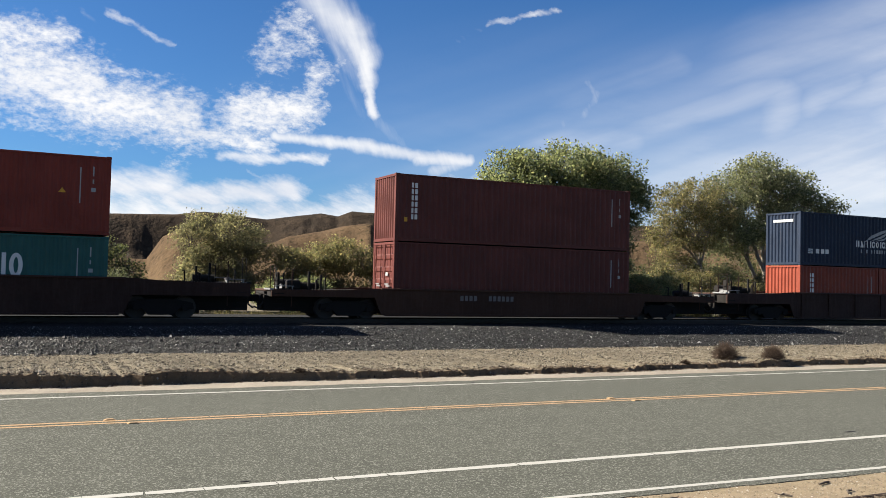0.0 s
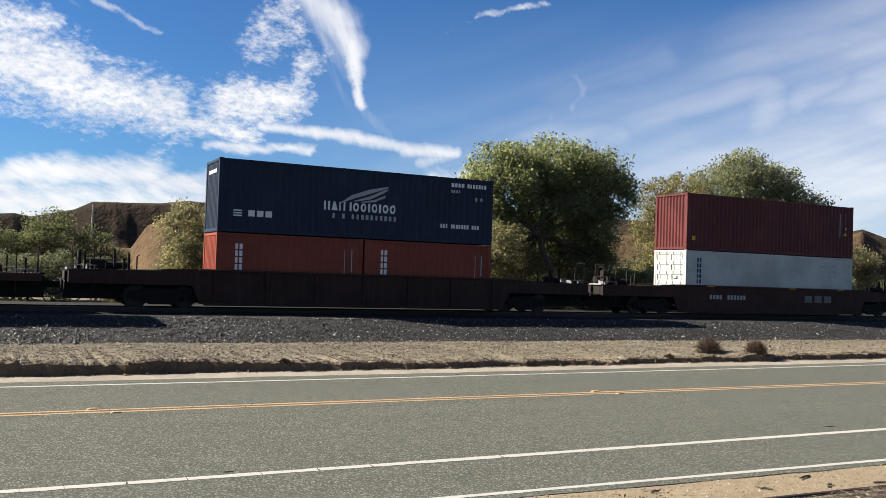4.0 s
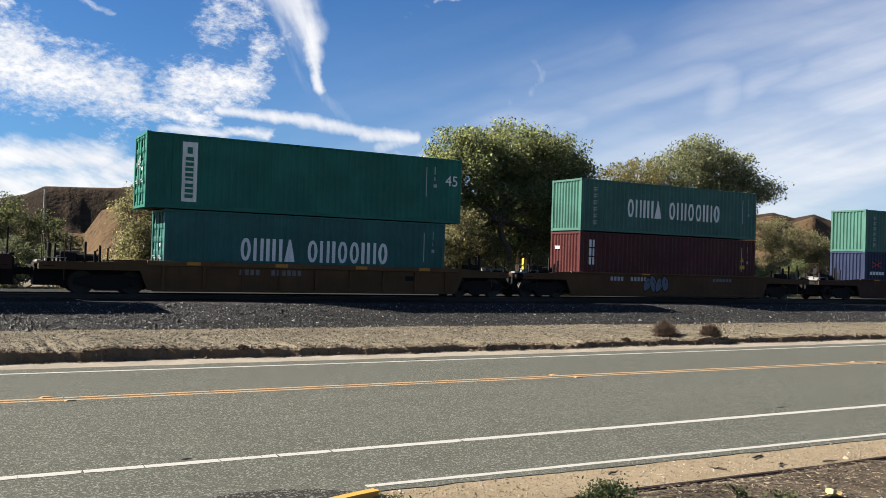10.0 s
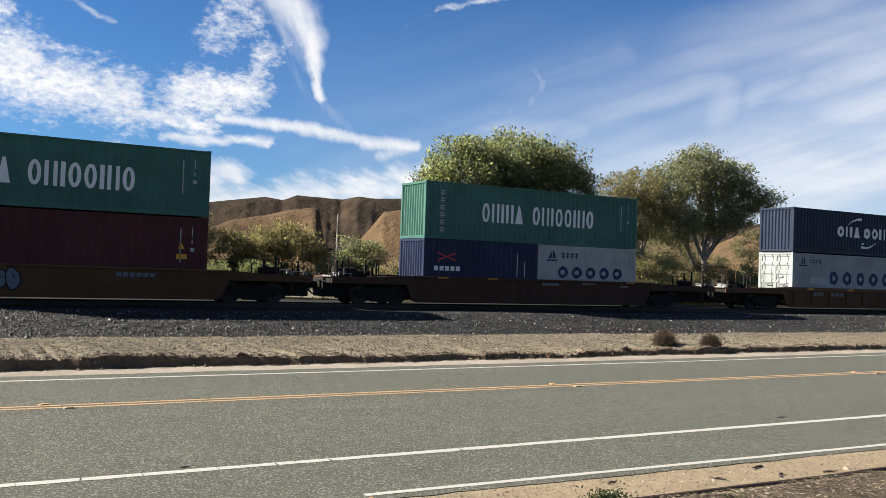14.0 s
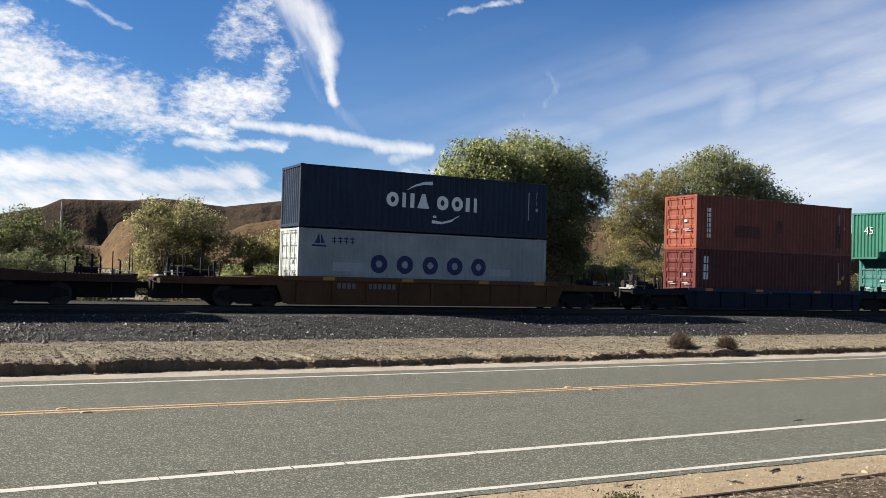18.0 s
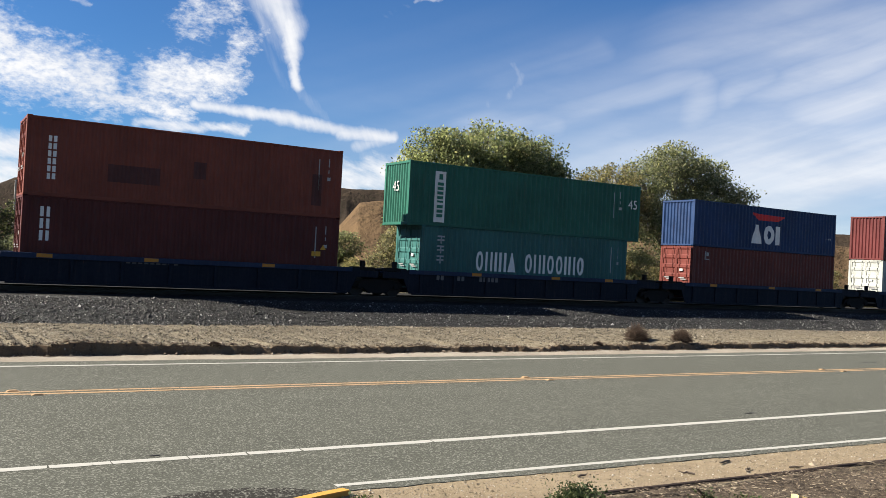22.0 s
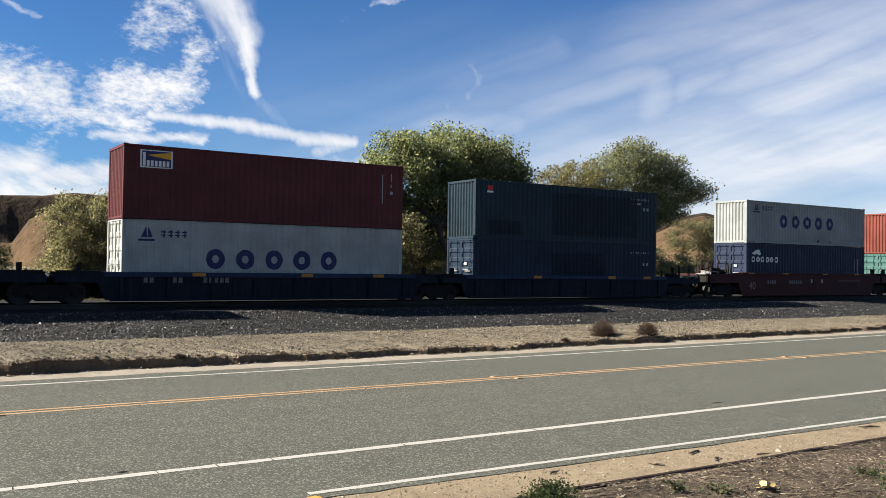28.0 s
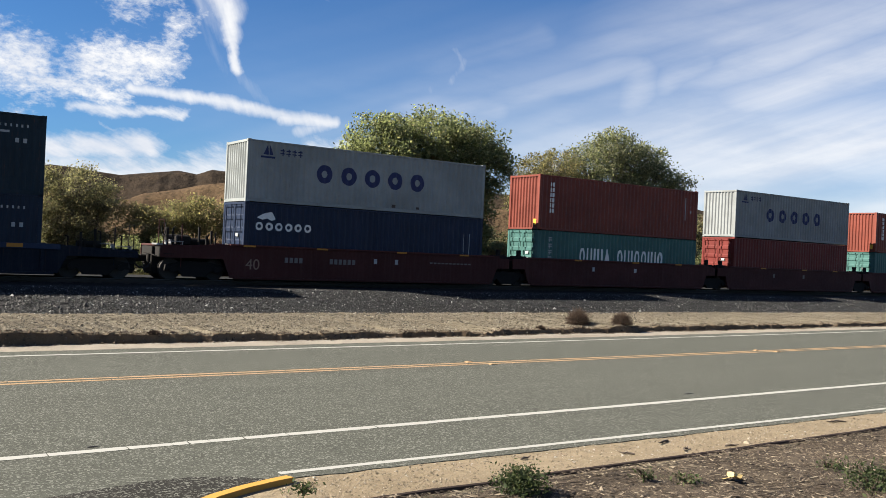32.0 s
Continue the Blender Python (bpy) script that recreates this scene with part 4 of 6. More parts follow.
def ring(cx, cz, w, h, t):
    """A round plain ring, drawn in an upper and a lower half."""
    top = []
    for k in range(25):
        x = -w / 2 * math.cos(k * math.pi / 24)
        hi = h / 2 * math.sqrt(max(0, 1 - (2 * x / w) ** 2))
        u = x / (w / 2 - t)
        lo = (h / 2 - t) * math.sqrt(1 - u * u) if abs(u) < 1 else 0.0
        top.append((cx + x, cz + lo, cz + hi))
    return Group([top, [(x, 2 * cz - hi, 2 * cz - lo) for x, lo, hi in top]])


def bars(x, z, w, h, gap, n, skip=()):
    """A row of plain upright bars, one for each character."""
    return [(x + k * (w + gap), x + k * (w + gap) + w, z, z + h) for k in range(n) if k not in skip]


def column(x, z_top, w, h, gap, n):
    """A column of plain bars from the top down."""
    return [(x, x + w, z_top - k * (h + gap) - h, z_top - k * (h + gap)) for k in range(n)]


class Group(list):
    """Strokes that make up one plain character."""


def double(rects, slit=0.28):
    """Each bar split into two thinner strokes."""
    out = []
    for x0, x1, z0, z1 in rects:
        w = (x1 - x0)
        if w < 0.6 * (rects[0][1] - rects[0][0]):
            out.append(Group([(x0, x1, z0, z1)]))
        else:
            out.append(Group([(x0, x0 + w * (0.5 - slit / 2), z0, z1), (x0 + w * (0.5 + slit / 2), x1, z0, z1)]))
    return out


def small_print(hl, h, both=True):
    """The rows of small white registration marks near the right end, as plain bars."""
    rows = [(hl - 1.05, hl - 1.01, h - 1.75, h - 0.45), (hl - 0.62, hl - 0.57, h - 0.75, h - 0.4), (hl - 0.62, hl - 0.57, h - 1.02, h - 0.87), (hl - 0.66, hl - 0.5, h - 1.32, h - 1.18)]
    return ("registration_text", M_GREY_MARK, rows)


def glyphs(kinds, x, z, w, h, gap, t):
    """A row of plain shapes, one for each character: o a ring, h two strokes, i one stroke, w a wedge, a space a gap."""
    out = []
    for c in kinds:
        if c == " ":
            x += 0.55 * w + gap
            continue
        if c == "i":
            out.append(Group([(x, x + 1.15 * t, z, z + h)]))
            x += 1.15 * t + gap
            continue
        if c == "o":
            out.append(ring(x + w / 2, z + h / 2, w, h, t))
        elif c == "h":
            out.append(Group([(x, x + t, z, z + h), (x + w - t, x + w, z, z + h)]))
        else:
            out.append(Group([[(x, z, z + 0.03), (x + 0.38 * w, z, z + h), (x + 0.62 * w, z, z + h), (x + w, z, z + 0.03)]]))
        x += w + gap
    return out


def big_words(z=0.85, h=0.88):
    """Two words of tall white characters, as plain shapes."""
    return ("company_lettering", M_WHITE_MARK, glyphs("ohihw", -3.14, z, 0.42, h, 0.10, 0.14) + glyphs("ohiooiho", -0.34, z, 0.435, h, 0.10, 0.14))


RUST_RED = (0.072, 0.0180, 0.0135)
MAROON = (0.058, 0.0105, 0.0095)
BRICK = (0.135, 0.022, 0.013)
TEAL = (0.016, 0.076, 0.068)
GREEN_TEAL = (0.029, 0.086, 0.068)
BRIGHT_GREEN = (0.008, 0.086, 0.062)
NAVY = (0.0050, 0.0118, 0.0275)
ROYAL = (0.0055, 0.0215, 0.068)
DARK_TEAL = (0.0045, 0.0148, 0.0235)
GREY_WHITE = (0.245, 0.252, 0.236)
WHITE = (0.31, 0.32, 0.295)
STD, HC, FORTY, FORTYFIVE, TWENTY = 2.591, 2.896, 12.192, 13.716, 6.058
FLOOR_Z = 1.17
SPEED = 7.575
MOVERS = []      # (thing, its pose at the clip's start)


def on_train(ob):
    MOVERS.append((ob, ob.matrix_world.copy()))
    return ob


def put(s_left, z, length, height, color, label, **kw):
    """A container whose left end stands at s_left along the train when the clip starts."""
    return on_train(container("shipping_container", pose(s_left + length / 2, 34.42 + HALF_W, z), length, height, color, label, **kw))


def triton(h, hl, top=2.52, mat=None):
    return ("company_lettering", mat or M_WHITE_MARK, double(column(-hl + 0.74, top, 0.28, 0.21, 0.06, 6), 0.2))


def small_name(h, hl, n=3):
    return ("company_lettering", M_WHITE_MARK, double(column(-hl + 0.6, 2.5, 0.32, 0.36, 0.07, n), 0.3))


def ideographs(h, hl, mat, n=6, x=0.75, top=0.4, size=0.24):
    out = []
    for x0, x1, z0, z1 in column(-hl + x, h - top, size, size, 0.09, n):
        t = (z1 - z0) / 5
        out.append(Group([(x0, x1, z1 - t, z1), (x0, x1, z0 + 1.7 * t, z0 + 2.7 * t), (x0 + (x1 - x0) * 0.4, x0 + (x1 - x0) * 0.6, z0, z1 - t)]))
    return ("side_characters", mat, out)


def rings(x, z, n, w=0.62, h=0.72, gap=0.42, t=0.19):
    out = []
    for k in range(n):
        out.append(ring(x + k * (w + gap), z, w, h, t))
    return ("company_lettering", M_NAVY_MARK, out)


def emblem(x, z):
    """A small dark ship emblem with a word beside it, as plain shapes."""
    out = [[(x + 0.1, z, z + 0.02), (x + 0.3, z, z + 0.42), (x + 0.34, z, z + 0.05)], [(x + 0.36, z, z + 0.42), (x + 0.54, z, z + 0.06)], (x, x + 0.62, z - 0.14, z - 0.06)]
    for k in range(4):
        a = x + 0.86 + 0.27 * k
        out += [(a, a + 0.2, z + 0.20, z + 0.25), (a, a + 0.2, z + 0.08, z + 0.12), (a + 0.08, a + 0.13, z, z + 0.3)]
    return ("emblem", M_NAVY_MARK, out)


def text_mesh(word, size):
    cu = bpy.data.curves.new("numerals", "FONT")
    cu.body, cu.size, cu.extrude = word, size, 0.003
    ob = bpy.data.objects.new("numerals", cu)
    scene.collection.objects.link(ob)
    bpy.context.view_layer.update()
    me = bpy.data.meshes.new_from_object(ob.evaluated_get(bpy.context.evaluated_depsgraph_get()))
    bpy.data.objects.remove(ob)
    return me


def load_train():
    h40, h45, h20 = FORTY / 2, FORTYFIVE / 2, TWENTY / 2
    # each stack: the lower box in the well, the upper one locked on top
    s = -9.31
    put(s, FLOOR_Z, FORTY, STD, TEAL, "teal container with large white company lettering", marks=[big_words(1.05, 0.85), small_print(h40, STD)])
    put(s, 3.80, FORTY, HC, BRICK, "weathered rust-red container with a yellow warning triangle", marks=[small_print(h40, HC), ("warning_triangle", M_YELLOW_MARK, [[(h40 - 1.75, 1.5, 1.51), (h40 - 1.63, 1.5, 1.68), (h40 - 1.51, 1.5, 1.51)]])])
    s = 14.17
    put(s, FLOOR_Z, FORTY, HC, RUST_RED, "rust-red container with door end in the well", end="doors", marks=[small_print(h40, HC)])
    put(s, 4.08, FORTY, HC, RUST_RED, "rust-red high container with vertical white lettering", marks=[triton(HC, h40), small_print(h40, HC), ("inspection_label", M_YELLOW_MARK, [(-h40 + 0.42, -h40 + 0.58, HC - 2.05, HC - 1.86)])])
    s = 37.65
    for k in range(2):
        put(s + k * 6.13, FLOOR_Z, TWENTY, STD, (0.150, 0.0290, 0.0150), "short orange-red container with vertical white lettering", marks=[triton(STD, h20, 2.17), ("registration_text", M_GREY_MARK, [(h20 - 0.8, h20 - 0.77, 0.8, 2.1), (h20 - 0.5, h20 - 0.46, 1.2, 2.1)])])
    wing = [[(-1.14, 1.40, 1.43), (-0.6, 1.62, 1.80), (0.2, 1.90, 2.08), (1.0, 2.18, 2.25)], [(-0.5, 1.52, 1.56), (0.2, 1.66, 1.80), (0.8, 1.95, 2.08), (1.0, 2.1, 2.14)], [(-0.2, 1.50, 1.53), (0.4, 1.56, 1.66), (0.9, 1.78, 1.88)]]
    put(s, 3.77, FORTY, HC, NAVY, "navy blue high container with a white wing emblem", marks=[
        ("wing_emblem", M_GREY_MARK, wing), ("company_lettering", M_WHITE_MARK, glyphs("hwh", -1.81, 1.12, 0.26, 0.36, 0.07, 0.075) + glyphs("iooioioo", -0.7, 1.12, 0.25, 0.36, 0.08, 0.075)),
        ("company_lettering", M_GREY_MARK, bars(-1.43, 0.80, 0.11, 0.2, 0.1, 14, (1, 3))), ("company_lettering", M_WHITE_MARK, [(-5.48, -5.15, 0.85, 0.9), (-5.48, -5.15, 0.75, 0.8), (-5.48, -5.15, 0.65, 0.7)] + bars(-4.9, 0.66, 0.26, 0.24, 0.08, 3)),
        ("registration_text", M_WHITE_MARK, bars(h40 - 2.1, HC - 0.42, 0.12, 0.17, 0.05, 4) + bars(h40 - 1.3, HC - 0.42, 0.09, 0.17, 0.05, 7)), ("registration_text", M_GREY_MARK, bars(h40 - 2.1, HC - 0.68, 0.09, 0.13, 0.03, 4) + bars(h40 - 0.9, HC - 0.98, 0.12, 0.15, 0.14, 2)),
        ("web_address", M_WHITE_MARK, bars(3.51, 0.66, 0.085, 0.17, 0.045, 15, (3, 11)))], plates=[("number_plate", M_GREY_MARK, (-0.7, 0.7, 2.35, 2.5))])
    s = 61.12
    put(s, FLOOR_Z, FORTY, HC, WHITE, "smooth white refrigerated container with dark lettering", end="doors", smooth=True, wear=0.12, marks=[triton(HC, h40, 2.5, M_NAVY_MARK), ("registration_text", M_GREY_MARK, bars(h40 - 2.6, HC - 0.6, 0.1, 0.12, 0.05, 9) + bars(h40 - 1.9, HC - 0.85, 0.1, 0.1, 0.05, 4) + bars(h40 - 1.8, HC - 1.15, 0.12, 0.14, 0.22, 2) + bars(h40 - 2.8, HC - 1.78, 0.1, 0.05, 0.06, 16) + bars(h40 - 1.4, HC - 0.16, 0.12, 0.06, 0.06, 6))])
    put(s, 4.07, FORTY, HC, MAROON, "dark red high container with a yellow label", marks=[small_print(h40, HC), ("inspection_label", M_YELLOW_MARK, [(-h40 + 0.38, -h40 + 0.62, 0.5, 0.72)]), ("warning_triangle", M_YELLOW_MARK, [[(h40 - 0.75, 1.25, 1.26), (h40 - 0.6, 1.25, 1.48), (h40 - 0.45, 1.25, 1.26)]])])
    s = 82.80
    put(s, FLOOR_Z, FORTY, HC, TEAL, "teal container with large white company lettering", end="doors", marks=[big_words(1.0, 0.90), small_print(h40, HC)])
    put(s - 0.76, 4.07, FORTYFIVE, HC, BRIGHT_GREEN, "bright green extra-long container with a white vertical panel", end="doors", marks=[
        ("name_panel", M_WHITE_MARK, [(-5.52, -4.94, 0.30, 2.60)]), small_print(h45 - 0.75, HC)])
    s = 102.55
    put(s, FLOOR_Z, FORTY, HC, (0.0432, 0.0076, 0.0072), "dark maroon container with white lettering and yellow labels", marks=[small_name(HC, h40), small_print(h40, HC), ("warning_label", M_YELLOW_MARK, [(4.91, 5.32, 1.28, 1.47), [(4.98, 1.67, 1.68), (5.1, 1.67, 1.89), (5.22, 1.67, 1.68)]])], plates=[("end_lettering", M_GREY_MARK, (0.45, 0.85, 2.02, 2.18))])
    put(s, 4.09, FORTY, STD, GREEN_TEAL, "weathered green container with large white company lettering", wear=0.5, marks=[big_words(0.82, 0.90), ideographs(STD, h40, M_GREY_MARK), small_print(h40, STD)])
    s = 124.24
    put(s, FLOOR_Z, TWENTY, STD, (0.0065, 0.0120, 0.0360), "short navy container with a pale cross emblem", marks=[
        ("emblem", M_RED_MARK, [[(-2.32, 1.94, 2.01), (-1.85, 1.78, 1.83), (-1.37, 1.60, 1.66)], [(-2.32, 1.60, 1.67), (-1.85, 1.78, 1.84), (-1.37, 1.95, 2.01)]]), ("company_lettering", M_WHITE_MARK, bars(-2.47, 1.18, 0.18, 0.2, 0.1, 5)), ("registration_text", M_GREY_MARK, [(h20 - 1.1, h20 - 1.05, 1.0, 2.1), (h20 - 0.7, h20 - 0.65, 1.0, 1.7)])])
    put(s + 6.13, FLOOR_Z, TWENTY, STD, GREY_WHITE, "short pale grey container with dark blue rings of lettering", marks=[rings(-1.53, 1.29, 5, 0.6, 0.57, 0.24, 0.17), emblem(-2.5, 1.95)])
    put(s, 3.74, FORTY, STD, GREEN_TEAL, "weathered green container with large white company lettering", wear=0.5, marks=[big_words(0.90, 0.86), ideographs(STD, h40, M_GREY_MARK), small_print(h40, STD)])
    s = 148.10
    put(s, FLOOR_Z, FORTY, HC, (0.20, 0.216, 0.212), "pale grey container with dark blue lettering and emblem", end="doors", marks=[rings(-2.48, 1.50, 5, 0.78, 0.79, 0.45, 0.24), emblem(-h40 + 0.6, 2.28), ("faded_lettering", M_GREY_MARK, [(-4.58, -3.19, 1.15, 1.52), (3.0, 4.1, 1.12, 1.44)])])
    put(s, 4.10, FORTY, STD, NAVY, "navy container with white company lettering and arcs", marks=[
        ("company_lettering", M_WHITE_MARK, glyphs("ohw", -2.22, 1.06, 0.58, 0.63, 0.16, 0.18) + glyphs("ooh", 0.21, 1.04, 0.58, 0.63, 0.16, 0.18)),
        ("arc", M_WHITE_MARK, [[(-1.28, 1.80, 1.82), (-0.9, 1.98, 2.06), (-0.45, 2.1, 2.22), (0.0, 2.12, 2.27)], [(0.0, 0.44, 0.58), (0.5, 0.42, 0.52), (0.95, 0.55, 0.64), (1.38, 0.84, 0.86)], (0.05, 0.2, 0.68, 0.78)]), small_print(h40, STD)])
    s = 169.75
    put(s, FLOOR_Z, FORTY, HC, (0.0540, 0.0095, 0.0079), "maroon container with white lettering and lit door end", end="doors", marks=[small_name(HC, h40), small_print(h40, HC), ("warning_label", M_YELLOW_MARK, [(4.91, 5.32, 1.22, 1.42), [(5.3, 1.5, 1.51), (5.42, 1.5, 1.72), (5.54, 1.5, 1.51)]])])
    put(s, 4.00, FORTY, HC, (0.118, 0.0285, 0.0165), "orange-red high container with dark repair patches", end="doors", wear=0.5, marks=[triton(HC, h40, 2.22), small_print(h40, HC), ("repair_patch", paint((0.07, 0.025, 0.022), 0.2, 0.6), [(-3.29, -1.4, 0.75, 1.4), (-0.15, 0.35, 1.15, 1.8), (4.78, 5.2, 0.5, 1.8)])])
    s = 185.96
    put(s, FLOOR_Z, FORTY, HC, (0.0187, 0.0756, 0.0706), "dull teal container with large white company lettering", end="doors", marks=[big_words(0.94, 0.90), ideographs(HC, h40, M_GREY_MARK, 3, 0.85, 0.45, 0.36), small_print(h40, HC)])
    put(s - 0.76, 3.99, FORTYFIVE, HC, (0.0105, 0.072, 0.050), "green extra-long container with a white vertical panel", marks=[
        ("name_panel", M_WHITE_MARK, [(-5.54, -4.98, 0.22, 2.52)]), small_print(h45 - 0.75, HC)])
    s = 202.92
    put(s, FLOOR_Z, FORTY, HC, (0.080, 0.0166, 0.0125), "brown-red container with a small white emblem", end="doors", marks=[("emblem", M_GREY_MARK, [(-h40 + 0.95, -h40 + 1.3, HC - 0.75, HC - 0.7), (-h40 + 0.95, -h40 + 1.0, HC - 0.75, HC - 0.3), (-h40 + 1.08, -h40 + 1.25, HC - 0.55, HC - 0.35)])])
    put(s, 3.98, FORTY, STD, ROYAL, "royal blue container with a red and white emblem", marks=[
        ("emblem", M_RED_MARK, [[(-1.43, 2.14, 2.22), (-0.9, 1.80, 2.16), (0.8, 1.80, 2.12), (1.32, 2.05, 2.12)]]),
        ("company_lettering", M_WHITE_MARK, glyphs("woi", -1.46, 0.45, 0.90, 1.08, 0.14, 0.30)),
        ("registration_text", M_GREY_MARK, bars(h40 - 0.9, 1.0, 0.08, 0.1, 0.12, 3))])
    s = 220.06
    put(s, FLOOR_Z, FORTY, HC, GREY_WHITE, "pale cream-grey container with dark blue lettering and emblem", end="doors", marks=[rings(-2.48, 1.37, 5, 0.77, 0.80, 0.47, 0.24), emblem(-h40 + 0.6, 2.16)])
    bx = -h40 + 0.62
    put(s, 3.98, FORTY, HC, (0.062, 0.0105, 0.0105), "crimson high container with a framed white and blue sign", marks=[
        ("name_sign", M_WHITE_MARK, [(bx, bx + 1.22, HC - 0.88, HC - 0.20)]), small_print(h40, HC)])
    s = 236.27
    put(s, FLOOR_Z, FORTY, STD, (0.0045, 0.0125, 0.0270), "dark blue container with door end", end="doors", marks=[("repair_patch", paint((0.0034, 0.0092, 0.0190), 0.2, 0.6), [(-1.3, 2.3, 0.3, 2.0)]), ("registration_text", M_GREY_MARK, bars(h40 - 1.9, STD - 0.55, 0.06, 0.1, 0.12, 8) + bars(h40 - 1.0, STD - 1.2, 0.12, 0.16, 0.14, 2))])
    put(s, 3.70, FORTY, HC, DARK_TEAL, "dark teal-blue high container with a small red label", wear=0.5, marks=[("repair_patch", paint((0.0034, 0.0112, 0.0182), 0.2, 0.6), [(-5.3, -3.3, 0.3, 0.95), (-1.3, 4.6, 0.35, 2.5)]), ("registration_text", M_GREY_MARK, bars(h40 - 1.9, HC - 0.5, 0.06, 0.1, 0.12, 8) + [(h40 - 2.0, h40 - 1.2, HC - 0.72, HC - 0.64)] + bars(h40 - 1.0, HC - 1.05, 0.12, 0.16, 0.14, 2)), ("name_label", M_RED_MARK, [(-h40 + 0.72, -h40 + 1.0, HC - 0.5, HC - 0.28)]), ("name_label", M_WHITE_MARK, [(-h40 + 0.68, -h40 + 1.04, HC - 0.62, HC - 0.53)])])
    s = 256.10
    put(s, FLOOR_Z, FORTY, HC, (0.0060, 0.0125, 0.0310), "navy container with white lettering and horse-like emblem", end="doors", marks=[("emblem", M_WHITE_MARK, [[(-5.53, 2.26, 2.28), (-5.3, 2.18, 2.42), (-5.1, 2.24, 2.48), (-4.9, 2.16, 2.52), (-4.74, 2.2, 2.26)]]), ("company_lettering", M_WHITE_MARK, glyphs("oooooo", -5.6, 1.74, 0.33, 0.34, 0.11, 0.09)), ("registration_text", M_GREY_MARK, bars(h40 - 1.1, 0.6, 0.03, 1.5, 0.3, 2))])
    put(s, 4.06, FORTY, STD, (0.178, 0.190, 0.186), "pale grey container with dark blue lettering and emblem", wear=0.45, marks=[rings(-2.55, 1.41, 5, 0.77, 0.80, 0.42, 0.24), emblem(-h40 + 0.6, 2.0), ("rust_stain", M_RAIL, [(0.9, 1.1, 0.2, 0.34), (2.2, 2.36, 0.2, 0.3)])])
    s = 271.80
    put(s, FLOOR_Z, FORTY, STD, (0.032, 0.086, 0.078), "teal container with large white company lettering", end="doors", marks=[big_words(0.88, 0.85), ideographs(STD, h40, M_GREY_MARK)])
    put(s, 3.67, FORTY, HC, (0.112, 0.0255, 0.0165), "brick-red high container with vertical white lettering", marks=[triton(HC, h40), small_print(h40, HC)], plates=[("inspection_label", M_YELLOW_MARK, (-1.02, -0.8, 0.3, 0.6))])
    s = 287.50
    put(s, FLOOR_Z, FORTY, HC, (0.0936, 0.0133, 0.0103), "dark red container with a white label on its doors", end="doors")
    put(s, 4.08, FORTY, HC, (0.150, 0.160, 0.162), "pale grey high container with dark blue lettering", marks=[rings(-2.62, 1.52, 5, 0.76, 0.82, 0.5, 0.24), emblem(-h40 + 0.6, 2.3)])
    s = 303.20
    put(s, FLOOR_Z, FORTY, STD, (0.032, 0.086, 0.078), "teal container with large white company lettering", end="doors", marks=[big_words(0.82, 0.90)])
    put(s, 3.67, FORTY, HC, (0.118, 0.0265, 0.0165), "brick-red high container with vertical white lettering", marks=[triton(HC, h40)], plates=[("inspection_label", M_YELLOW_MARK, (-1.02, -0.8, 0.3, 0.6))])


def add_numerals():
    """The length numerals on the extra-long containers and the small bars on their name panels."""
    me = text_mesh("45", 0.66)
    for ob, m in list(MOVERS):
        if "extra-long" in ob["label"]:
            part("length_mark", me, M_WHITE_MARK, ob, "white length numerals", Matrix.Translation((6.02, -HALF_W - 0.006, 1.68)) @ pose(0, 0, 0, 90))
            turn = Matrix(((0, 0, -1, -FORTYFIVE / 2 - 0.016), (-1, 0, 0, 0.34), (0, 1, 0, 1.55), (0, 0, 0, 1)))
            part("length_mark", me, M_GREY_MARK, ob, "faded white length numerals", turn)
            y = -HALF_W + 0.005
            for k in range(8):
                z = 1.95 - k * 0.205
                part("name_bar", Shape().box(-5.40, -5.09, y - 0.003, y, z - 0.07 if k != 4 else z - 0.02, z + 0.07), M_GREEN_MARK, ob)
            part("name_emblem", Shape().box(-5.34, -5.14, y - 0.003, y, 2.15, 2.4), M_GREEN_MARK, ob)
        if "framed white and blue sign" in ob["label"]:
            bx, y, h = -FORTY / 2 + 0.62, -HALF_W + 0.006, HC
            s = Shape().add([(bx + 0.06, y, h - 0.84), (bx + 1.16, y, h - 0.84), (bx + 1.16, y, h - 0.24), (bx + 0.06, y, h - 0.24)], [(0, 1, 2, 3)])
            part("sign_field", s, M_NAVY_MARK, ob)
            s = Shape().add([(bx + 0.25, y - 0.003, h - 0.40), (bx + 1.16, y - 0.003, h - 0.54), (bx + 1.16, y - 0.003, h - 0.26)], [(0, 1, 2)])
            part("sign_beam", s, M_YELLOW_MARK, ob)
            for k in range(6):
                part("sign_bar", Shape().box(bx + 0.24 + 0.15 * k, bx + 0.34 + 0.15 * k, y - 0.006, y - 0.003, h - 0.82, h - 0.60), M_WHITE_MARK, ob)
            part("sign_stripe", Shape().box(bx + 0.09, bx + 0.19, y - 0.006, y - 0.003, h - 0.82, h - 0.3), M_WHITE_MARK, ob)


load_train()
add_numerals()


# ---- well cars ----
CAR_YELLOW = (0.074, 0.034, 0.0130)
CAR_BROWN = (0.032, 0.0145, 0.0100)
CAR_BLUE = (0.0034, 0.0064, 0.0140)
CAR_MAROON = (0.050, 0.0122, 0.0102)
WHEELS = {-1: [], 1: []}


